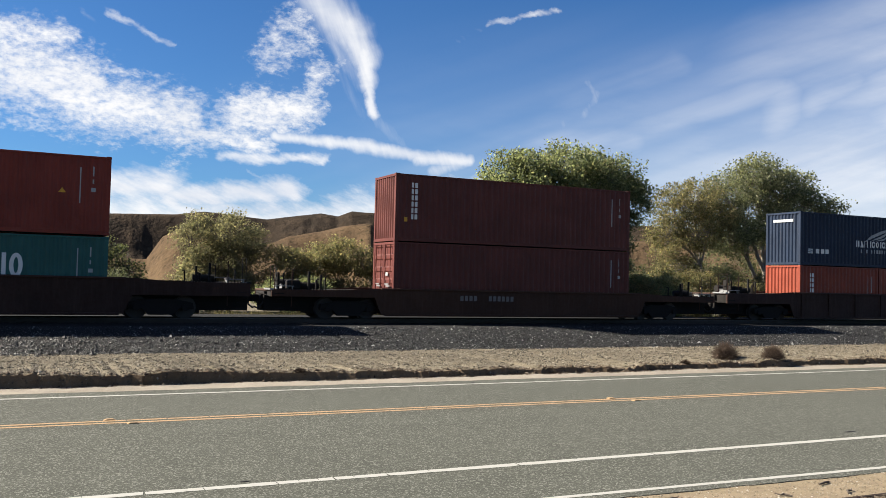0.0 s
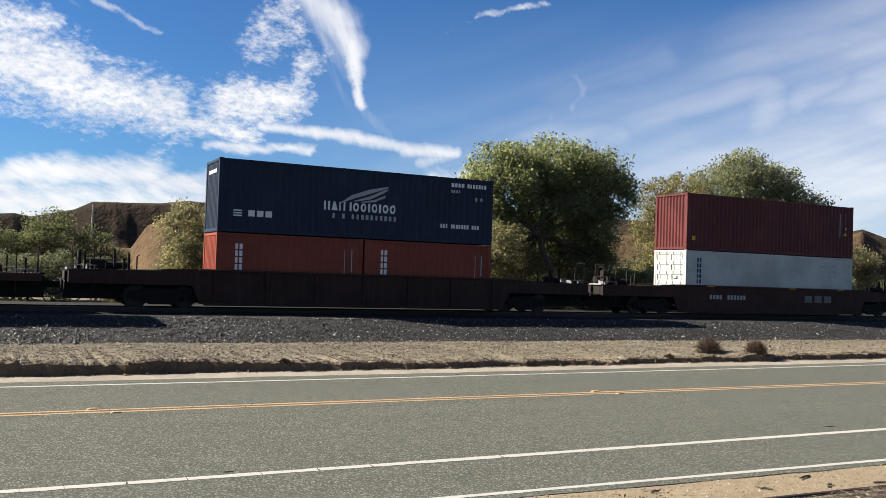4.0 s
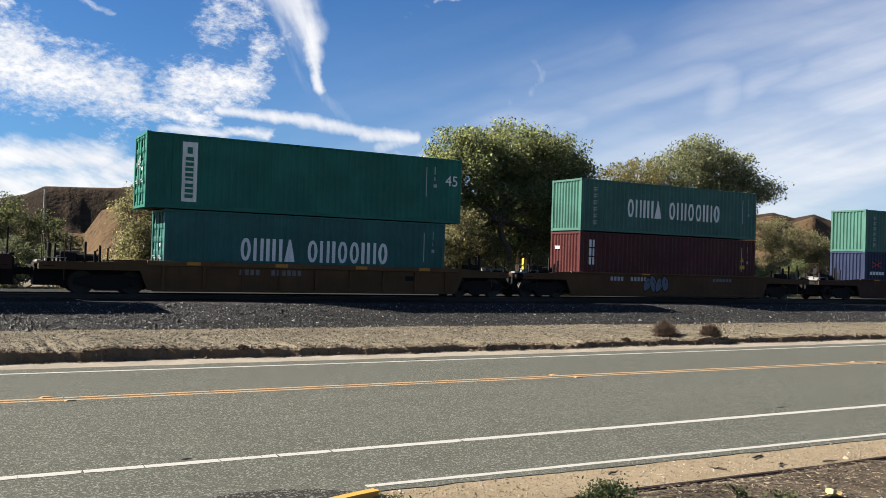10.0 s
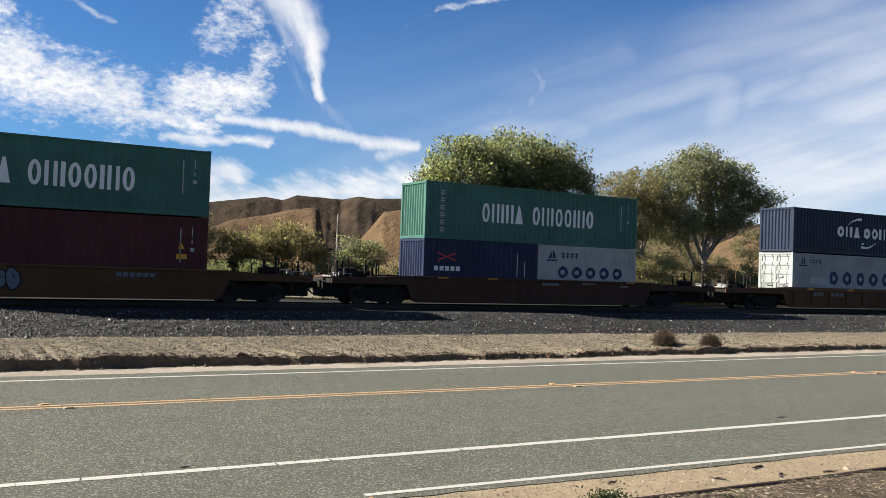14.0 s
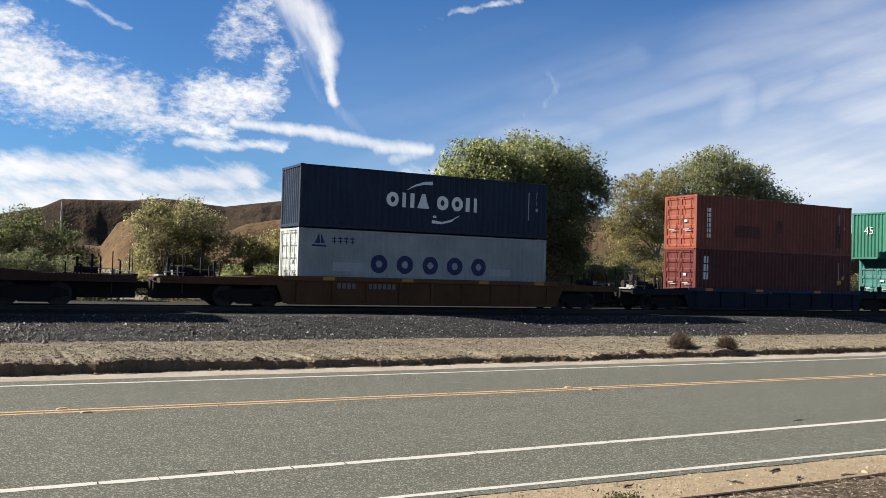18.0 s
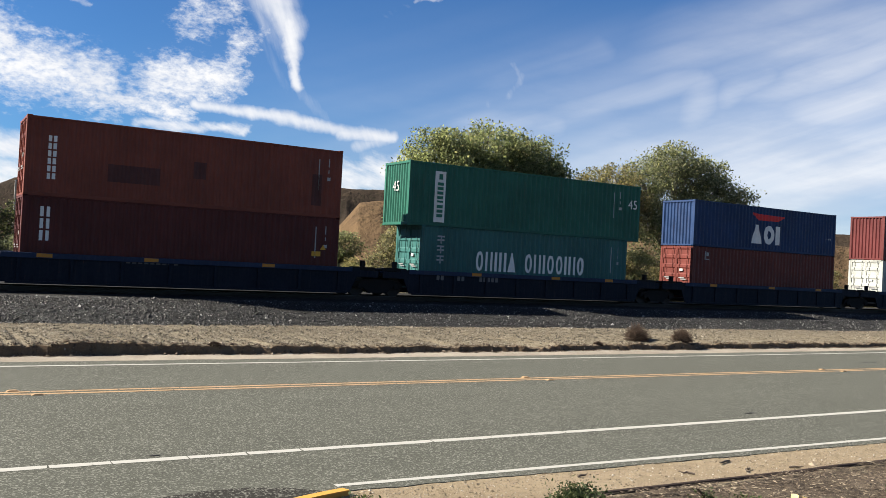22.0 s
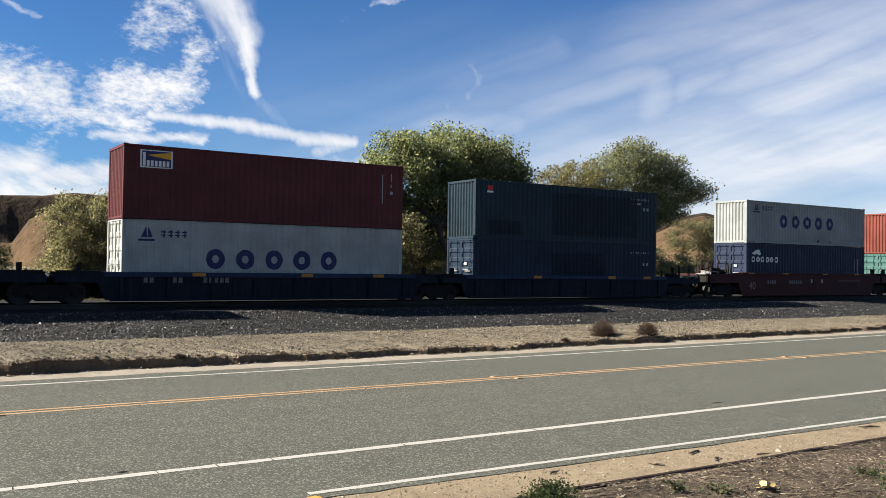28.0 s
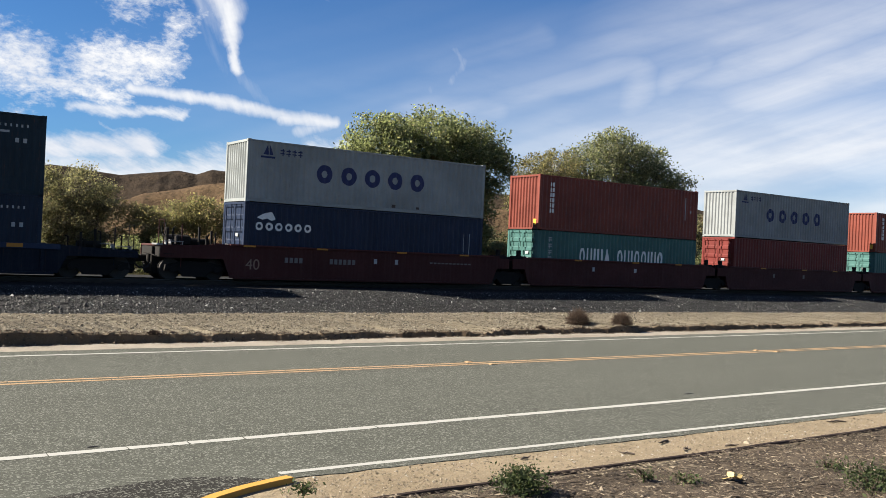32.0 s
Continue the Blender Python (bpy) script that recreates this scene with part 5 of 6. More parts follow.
def wheelset_mesh():
    def make():
        s = Shape()
        s.tube([(0, -1.0, 0), (0, 1.0, 0)], 0.07, 8)
        for sy in (-1, 1):
            y = sy * 0.755
            s.tube([(0, y - sy * 0.07, 0), (0, y - sy * 0.045, 0), (0, y - sy * 0.04, 0), (0, y + sy * 0.06, 0)], [0.455, 0.455, 0.42, 0.415], 24)
            s.tube([(0, y + sy * 0.06, 0), (0, y + sy * 0.085, 0)], [0.13, 0.11], 12)
            for k in range(5):
                a = k * 2 * math.pi / 5
                s.tube([(0.26 * math.cos(a), y + sy * 0.055, 0.26 * math.sin(a)), (0.26 * math.cos(a), y + sy * 0.068, 0.26 * math.sin(a))], 0.045, 6)
        return s.mesh("wheelset", M_WHEEL)
    return cached("wheelset", make)


def bogie(parent, x):
    s = Shape().box(-0.28, 0.28, -1.0, 1.0, 0.42, 0.72, 0.03)
    b = part("bogie", cached("bolster", lambda: s.mesh("bogie")), M_BLACK_STEEL, parent, "two-axle cast steel bogie", pose(x, 0, 0))
    def frame_mesh(sy):
        f = Shape()
        y0, y1 = sorted((sy * 0.98, sy * 1.13))
        f.prism([(-1.2, 0.36), (-1.16, 0.60), (-0.5, 0.74), (0.5, 0.74), (1.16, 0.60), (1.2, 0.36), (0.66, 0.36), (0.45, 0.14), (-0.45, 0.14), (-0.66, 0.36)], y0, y1)
        for ex in (-0.89, 0.89):
            f.tube([(ex, sy * 1.12, 0.42), (ex, sy * 1.20, 0.42)], 0.13, 10)
        return f.mesh("side_frame")
    for sy in (-1, 1):
        part("side_frame", cached(("truckframe", sy), lambda: frame_mesh(sy)), M_BLACK_STEEL, b)
        for k in range(3):
            part("spring", cached(("spring", sy, k), lambda: Shape().tube([(-0.2 + 0.2 * k, sy * 1.05, 0.26), (-0.2 + 0.2 * k, sy * 1.05, 0.5)], 0.07, 8).mesh("spring")), M_BLACK_STEEL, b)
    # plain dark block added to fill the shaded gap between the wheels
    part("brake_rigging", cached("bogie_fill", lambda: Shape().box(-1.5, 1.5, -0.6, 0.6, 0.20, 0.56, 0.03).mesh("brake_rigging")), M_BLACK_STEEL, b)
    for e in (-1, 1):
        w = part("wheelset", wheelset_mesh(), M_WHEEL, b, "", pose(0.89 * e, 0, 0.42))
        WHEELS[e].append(w)
    return b


def well_car(s_stack, left, right, kind, color, label, artic=(False, False), ribs=0, stripes=(), blocks=(), numeral=""):
    """A container well car. left, right: the coupling points along the train."""
    mid = s_stack + FORTY / 2
    car = on_train(thing("well_car", pose(mid, TRACK_Y, RAIL_TOP), label, "rail car", "well cars of the train"))
    mat = paint(color, 0.45, 0.7, grime=0.05)
    a, b = left - mid, right - mid
    zt, zb = {"yellow": (1.30, 0.19), "blue": (1.22, 0.17), "maroon": (1.50, 0.14), "brown": (1.52, 0.18)}[kind]
    deep = 0.19 if kind == "blue" or ribs == 9 else 0.07
    wl, wr = -6.62, 6.62
    gap = 0.42
    ea, eb = (a + (0.12 if artic[0] else gap)), (b - (0.12 if artic[1] else gap))
    ze = zt - 0.10
    under = 0.88 if kind in ("brown", "maroon") else ze - 0.30
    poly = [(wl - 0.05, zb), (wr + 0.05, zb), (wr + 0.35, under), (eb, under), (eb, ze - 0.06), (wr + 1.6, ze), (wr + 0.45, zt - 0.02), (wr + 0.12, zt - 0.01), (wl - 0.12, zt - 0.01), (wl - 0.45, zt - 0.02), (wl - 1.6 if ea < wl - 1.7 else wl - 0.5, ze), (ea, ze - 0.06), (ea, under), (wl - 0.35, under)]
    if eb < wr + 1.7:
        poly[5] = (wr + 0.5, ze)
    for sy in (-1, 1):
        y0, y1 = sorted((sy * 1.30, sy * 1.36))
        sill = part("side_sill", Shape().prism(poly, y0, y1), mat, car)
        y0, y1 = sorted((sy * 1.28, sy * 1.43))
        chord = paint((0.0125, 0.0235, 0.0520) if kind == "blue" else tuple(c * 1.25 for c in color), 0.3, 0.6, grime=0.06)
        part("top_chord", Shape().box(wl - 0.1, wr + 0.1, y0, y1, zt - deep, zt + 0.004, 0.012), chord, sill)
        part("bottom_chord", Shape().box(wl + 0.1, wr - 0.1, y0, y1 - 0.02 if sy > 0 else y1, zb - 0.05, zb + 0.04, 0.012), mat, sill)
        for k in range(ribs):
            x = wl + 0.5 + (wr - wl - 1.0) * k / (ribs - 1)
            y0, y1 = sorted((sy * 1.36, sy * 1.42))
            part("stake", cached(("stake", kind, sy, deep), lambda: Shape().box(-0.06, 0.06, y0, y1, zb + 0.04, zt - deep - 0.001, 0.01).mesh("stake")), mat, sill, "", pose(x, 0, 0))
    for x in (-6.0, 0.0, 6.0):
        part("well_cross_beam", cached(("xbeam",), lambda: Shape().box(-0.25, 0.25, -1.3, 1.3, 0.26, 0.385, 0.02).mesh("well_cross_beam")), mat, car, "", pose(x, 0, 0))
    for x0, x1, out in ((ea, wl - 0.05, -1), (wr + 0.05, eb, 1)):
        part("end_bulkhead", Shape().box(x1 - 0.09 if out < 0 else x0, x1 if out < 0 else x0 + 0.09, -1.28, 1.28, 0.5, zt - 0.1, 0.015), mat, car)
        deck = part("end_deck", Shape().box(x0, x1, -1.29, 1.29, ze - 0.10, ze - 0.02, 0.015), mat, car)
        part("centre_sill", Shape().box(x0 - (0.1 if out < 0 else 0), x1 + (0.1 if out > 0 else 0), -0.55, 0.55, 0.30, ze - 0.11, 0.02), M_BLACK_STEEL, car)
        # black block added below the deck, standing in for the deep shade there
        part("bolster_housing", Shape().box(x0 + 0.02, x1 - 0.02, -1.27, 1.27, 0.89, ze - 0.12, 0.02), M_BLACK_STEEL, car)
        # walkway grating
        g = Shape()
        n = max(3, int((x1 - x0) / 0.12))
        for k in range(n):
            x = x0 + (x1 - x0) * (k + 0.5) / n
            g.box(x - 0.015, x + 0.015, -1.15, -0.5, ze - 0.015, ze + 0.02)
        part("walkway_grating", g, M_BLACK_STEEL, deck)
        if not artic[0 if out < 0 else 1]:
            e = x0 if out < 0 else x1
            c = part("coupler", Shape().box(min(e, e + out * 0.42), max(e, e + out * 0.42), -0.14, 0.14, 0.66, 0.94, 0.04), M_BLACK_STEEL, car, "steel knuckle coupler")
            part("air_hose", Shape().tube([(e - out * 0.05, -0.45, 0.84), (e + out * 0.16, -0.45, 0.55), (e + out * 0.34, -0.42, 0.42), (e + out * 0.42, -0.36, 0.46)], 0.035, 6), M_RUBBER, c, "hanging brake hose")
            rail = Shape()
            rail.tube([(e - out * 0.15, -1.22, ze), (e - out * 0.15, -1.22, ze + 0.95), (e - out * 0.15, -0.55, ze + 0.95), (e - out * 0.15, -0.55, ze)], 0.02, 6)
            part("end_handrail", rail, M_BLACK_STEEL if out > 0 else mat, car)
            part("grab_post", Shape().tube([(e - out * 0.85, -1.24, 0.5), (e - out * 0.85, -1.24, ze + 0.82)], 0.022, 6), mat, car)
            lad = Shape()
            for q in range(4):
                lad.tube([(e - out * 0.12, -1.36, 0.42 + 0.2 * q), (e - out * 0.52, -1.36, 0.42 + 0.2 * q)], 0.014, 5)
            part("ladder", lad, M_BLACK_STEEL, car)
            for q, (dx, dy, up, r) in enumerate(((0.55, -1.05, 0.62, 0.035), (1.15, -0.3, 0.78, 0.03), (1.9, -1.1, 0.38, 0.05), (2.4, -0.7, 0.5, 0.03))):
                part("pipe_post", Shape().tube([(e - out * dx, dy, ze - 0.03), (e - out * dx, dy, ze + up * (1.0 if out < 0 else 0.8)), (e - out * (dx + 0.08), dy + 0.05, ze + up * (1.1 if out < 0 else 0.85))], r, 6), M_BLACK_STEEL, car)
            for q, (px0, py0, up) in enumerate(((0.18, -1.26, 0.10), (0.62, -0.45, 0.16))):
                xa, xb = sorted((e - out * px0, e - out * (px0 + 0.75)))
                plat = part("crossover_platform", Shape().box(xa, xb, py0, py0 + 0.40, ze + up, ze + up + 0.03, 0.006), M_GALV, car, "galvanised crossover platform")
                for ux in (xa + 0.06, xb - 0.06):
                    part("bracket", Shape().box(ux - 0.02, ux + 0.02, py0, py0 + 0.40, ze - 0.02, ze + up), M_GALV, plat)
            part("end_post", Shape().box(e - out * 1.55 - 0.04, e - out * 1.55 + 0.04, -1.24, -1.16, ze - 0.02, ze + 0.72, 0.01), M_BLACK_STEEL, car)
            part("end_post", Shape().box(e - out * 2.05 - 0.04, e - out * 2.05 + 0.04, -1.24, -1.16, ze - 0.02, ze + 0.60, 0.01), M_BLACK_STEEL, car)
            part("uncoupling_lever", Shape().tube([(e + out * 0.10, -1.25, 0.92), (e + out * 0.12, -0.5, 0.98), (e + out * 0.30, -0.16, 1.02)], 0.02, 5), M_BLACK_STEEL, car)
            part("draft_gear_box", Shape().box(min(e - out * 0.4, e + out * 0.2), max(e - out * 0.4, e + out * 0.2), -0.4, 0.4, 0.58, 1.02, 0.03), M_BLACK_STEEL, car)
            part("step_board", Shape().box(min(e - out * 0.1, e + out * 0.06), max(e - out * 0.1, e + out * 0.06), -1.30, -0.35, ze - 0.05, ze + 0.02, 0.01), M_GALV if out < 0 else M_BLACK_STEEL, car)
            part("brake_cylinder", Shape().tube([(e - out * 1.3, -0.75, ze + 0.14), (e - out * 2.1, -0.75, ze + 0.14)], [0.15, 0.13], 10), M_BLACK_STEEL, car)
            if out < 0:
                stand = part("brake_stand", Shape().box(e + 0.30, e + 0.42, -0.98, -0.70, ze - 0.02, ze + 0.66, 0.03), M_YELLOW_MARK if color == CAR_YELLOW else M_BLACK_STEEL, car)
                ringy = Shape()
                ringy.tube([(e + 0.26, -0.81 + 0.26 * math.cos(q * math.pi / 8), ze + 0.58 + 0.26 * math.sin(q * math.pi / 8)) for q in range(17)], 0.018, 5, False)
                part("hand_wheel", ringy, M_BLACK_STEEL, stand, "hand brake wheel")
                part("equipment_box", Shape().box(e + 0.75, e + 1.25, -1.1, -0.6, ze, ze + 0.34, 0.03), M_BLACK_STEEL, car)
                part("reservoir", Shape().tube([(e + 0.6, 0.1, ze + 0.2), (e + 1.5, 0.1, ze + 0.2)], 0.19, 12), M_BLACK_STEEL, car)
            bogie(car, wl - 1.42 if out < 0 else wr + 1.42)
        else:
            part("step_block", Shape().box(x0 + 0.1, x1 - 0.1, -1.24, -0.95, ze - 0.02, ze + 0.14, 0.02), M_BLACK_STEEL, car)
            part("locking_post", Shape().box((x0 + x1) / 2 - 0.09, (x0 + x1) / 2 + 0.09, -1.2, -1.0, ze + 0.14, ze + 0.42, 0.02), M_BLACK_STEEL, car)
            if out > 0:
                bogie(car, b)
            part("side_bearing", Shape().box(min(x0, x1), max(x0, x1), -1.0, -0.4, ze - 0.02, ze + 0.09, 0.02), M_BLACK_STEEL, car)
    y = -1.363
    for k, x in enumerate(stripes):
        part("reflector_strip", cached(("refl", zt, deep), lambda: Shape().box(-0.26, 0.26, -1.436, -1.429, zt - (0.15 if deep > 0.1 else 0.085), zt - 0.015).mesh("reflector_strip")), M_ORANGE_STRIP, car, "orange-yellow reflective strip", pose(x, 0, 0))
    for title, mm, rects in blocks:
        if title != "graffiti":
            for x0, x1, z0, z1 in rects:
                part(title, Shape().box(x0, x1, y - 0.003, y, z0, z1), mm, car)
            continue
        for k, (cx, cz, w, h, lean) in enumerate(rects):
            yk = y - 0.012 * k
            part("graffiti_outline", Shape().prism(bubble(cx, cz, w, h, lean), yk - 0.003, yk), M_BLACK_STEEL, car)
            part(title, Shape().prism(bubble(cx, cz, w - 0.09, h - 0.09, lean), yk - 0.006, yk - 0.003), mm, car)
            part("graffiti_stroke", Shape().prism(bubble(cx + 0.02, cz + 0.10, 0.05 * w + 0.02, 0.22 * h, lean), yk - 0.009, yk - 0.006), M_BLACK_STEEL, car)
    if numeral:
        part("length_mark", text_mesh(numeral, 0.62), M_TAN_MARK, car, "tan painted length numerals", Matrix.Translation((-6.02, y - 0.001, 0.50)) @ pose(0, 0, 0, 90))
    return car


def bubble(cx, cz, w, h, lean, n=18):
    """A rounded leaning outline."""
    return [(cx + w / 2 * math.cos(2 * math.pi * k / n) + lean * math.sin(2 * math.pi * k / n), cz + h / 2 * math.sin(2 * math.pi * k / n) * (1 + 0.12 * math.cos(6 * math.pi * k / n))) for k in range(n)]


def scrawl(cx, cz, w, h):
    """Overlapping fat painted forms: centre, size and lean of each."""
    return [(cx - 0.36 * w, cz, 0.34 * w, 0.80 * h, 0.10), (cx - 0.13 * w, cz + 0.05 * h, 0.30 * w, 0.98 * h, -0.06), (cx + 0.10 * w, cz - 0.02 * h, 0.32 * w, 0.86 * h, 0.08), (cx + 0.35 * w, cz + 0.06 * h, 0.32 * w, 0.92 * h, -0.04)]


def couple_cars():
    stacks = [-9.31, 14.17, 37.65, 61.12, 82.80, 102.55, 124.24, 148.10, 169.75, 185.96, 202.92, 220.06, 236.27, 256.10, 271.80, 287.50, 303.20]
    joints = [stacks[0] - 5.6] + [(p + FORTY + q) / 2 for p, q in zip(stacks, stacks[1:])] + [stacks[-1] + FORTY + 1.75]
    marks_a = lambda x0, n, mat=M_DIM_MARK, z=0.82, h=0.22: ("stencil_mark", mat, bars(x0, z, 0.15, h, 0.07, n))
    rows = [
        ("brown", CAR_BROWN, "dark brown well car with a plain weathered side", 0, (), []),
        ("yellow", (0.046, 0.0195, 0.0105), "brownish-yellow weathered well car", 0, (), [marks_a(-3.0, 4, M_DIM_MARK), marks_a(-1.6, 6, M_DIM_MARK)]),
        ("brown", (0.032, 0.0145, 0.0100), "dark brown well car with upright side stakes", 7, (), []),
        ("brown", (0.041, 0.0165, 0.0105), "rusty brown well car with white reporting marks", 0, (-4.6, 1.2, 4.9), [marks_a(-4.6, 4, M_GREY_MARK), marks_a(-3.4, 6, M_GREY_MARK), ("stencil_mark", M_DIM_MARK, [(2.2, 2.75, 0.75, 1.12), (2.95, 3.5, 0.75, 1.12), (3.7, 4.25, 0.75, 1.12)])]),
        ("yellow", (0.078, 0.040, 0.0150), "yellow well car with upright side stakes", 9, (-5.0, -1.5, 2.0, 5.0), [marks_a(-3.2, 4, M_DIM_MARK), marks_a(-1.9, 6, M_DIM_MARK), ("load_plate", M_BLACK_STEEL, [(4.1, 4.5, 0.7, 0.9)])]),
        ("yellow", CAR_YELLOW, "yellow well car with pale graffiti on its side", 0, (-2.0,), [marks_a(-4.25, 4, M_GREY_MARK, 0.90, 0.20), marks_a(-2.95, 5, M_GREY_MARK, 0.90, 0.20), ("graffiti", M_PALE_GRAFFITI, scrawl(-1.25, 0.74, 1.65, 0.9)), ("graffiti_mark", M_PALE_GRAFFITI, bars(2.75, 0.95, 0.18, 0.15, 0.06, 6))]),
        ("yellow", (0.046, 0.0195, 0.0105), "dull yellow-brown well car with pale label plates", 0, (-5.2, -2.6, 5.6), [("label_plate", M_DIM_MARK, [(0.2, 1.2, 1.02, 1.14), (2.6, 3.4, 1.1, 1.18), (5.0, 5.5, 1.02, 1.1)])]),
        ("yellow", (0.078, 0.034, 0.0120), "yellow well car with upright side stakes", 9, (-4.8, -1.2, 2.6, 5.6), [marks_a(-4.4, 4, M_DIM_MARK), marks_a(-3.0, 6, M_DIM_MARK)]),
    ]
    blue = ("blue", CAR_BLUE, "dark blue articulated well car with a lighter top rail", 8)
    rows += [blue + ((-5.3, -1.6, 3.0), [("label_plate", M_DIM_MARK, [(-4.0, -3.2, 1.12, 1.15)]), marks_a(-2.5, 9, M_DIM_MARK, 0.98, 0.06)]),
             blue + ((-3.2, 1.4, 4.8), [marks_a(-5.3, 2, M_DIM_MARK), marks_a(-4.2, 2, M_DIM_MARK), marks_a(-3.0, 5, M_DIM_MARK)]),
             blue + ((-4.6, 0.2, 4.4), []),
             blue + ((-3.2, 1.4, 4.8), [marks_a(-5.3, 2, M_DIM_MARK), marks_a(-4.2, 2, M_DIM_MARK), marks_a(-3.0, 5, M_DIM_MARK)]),
             blue + ((-2.4, 2.6, 5.2), [])]
    red = ("maroon", CAR_MAROON, "maroon articulated well car with yellow reflectors", 0)
    rows += [red + ((-5.9, -2.6, 1.4, 4.9), [marks_a(-4.3, 4), marks_a(-2.2, 6), ("unit_letter", M_GREY_MARK, [(0.0, 0.16, 0.9, 1.12), (1.1, 1.26, 0.9, 1.12)]), marks_a(3.0, 11, M_DIM_MARK, 1.0, 0.06)]),
             red + ((-3.4, 0.9, 4.4), [("unit_letter", M_GREY_MARK, [(-2.3, -2.14, 0.9, 1.12), (0.85, 1.05, 0.9, 1.12)])]),
             red + ((-3.4, 0.9, 4.4), [("unit_letter", M_DIM_MARK, [(-2.3, -2.14, 0.9, 1.12), (0.85, 1.05, 0.9, 1.12)])]),
             red + ((-3.4, 0.9, 4.4), [])]
    for i, (kind, color, label, ribs, strips, blocks) in enumerate(rows):
        artic = (i in (9, 10, 11, 12, 14, 15, 16), i in (8, 9, 10, 11, 13, 14, 15, 16))
        well_car(stacks[i], joints[i], joints[i + 1], kind, color, label, artic, ribs, strips, blocks, "40" if i == 13 else "")


couple_cars()


# ---- trees and scrub ----
def leaf_cloud(name, blobs, n, size, mat, parent, hollow=0.5, gather=90):
    """Many small leaves, gathered in clumps inside rounded masses with gaps between them."""
    vol = np.array([b[3] * b[4] * b[5] for b in blobs])
    share = vol ** 0.8 / (vol ** 0.8).sum()
    P = []
    for b, q in zip(blobs, share):
        clumps = max(6, int(n * q / gather))
        d = RNG.normal(size=(clumps, 3))
        d /= np.linalg.norm(d, axis=1)[:, None]
        r = RNG.uniform(hollow, 1.06, clumps) ** 0.6
        c = d * r[:, None] * np.array(b[3:6]) + np.array(b[:3])
        c = c[c[:, 2] > 0.35]
        if not len(c):
            continue
        m = max(3, int(n * q / len(c)))
        spread = RNG.uniform(0.35, 1.0, len(c)) * (vol.mean() ** (1 / 3)) * 0.22 + 0.12
        g = np.clip(RNG.normal(size=(len(c), m, 3)), -1.7, 1.7) * spread[:, None, None] * np.array((1, 1, 0.62))
        P.append((c[:, None] + g).reshape(-1, 3))
    P = np.concatenate(P)
    P = P[P[:, 2] > 0.15]
    k = len(P)
    a = RNG.normal(size=(k, 3))
    a /= np.linalg.norm(a, axis=1)[:, None]
    b = np.cross(a, RNG.normal(size=(k, 3)))
    b /= np.linalg.norm(b, axis=1)[:, None]
    s = size * np.exp(RNG.normal(0, 0.28, k))[:, None]
    v = np.stack([P - a * s, P + b * s * 0.55, P + a * s * 1.1, P - b * s * 0.55], 1).reshape(-1, 3)
    f = np.arange(4 * k).reshape(-1, 4)
    ob = part(name, quads_mesh(name, v, f, mat), mat, parent)
    ob["kind"] = "stuff"
    return ob


def limb_path(p, q, sag, rng, n=6):
    p, q = Vector(p), Vector(q)
    out = []
    for i in range(n + 1):
        t = i / n
        w = p.lerp(q, t)
        w += Vector((rng.uniform(-1, 1), rng.uniform(-1, 1), rng.uniform(-0.5, 0.5))) * (q - p).length * 0.045 * math.sin(math.pi * t)
        w.z += sag * math.sin(math.pi * t)
        out.append(w)
    return out


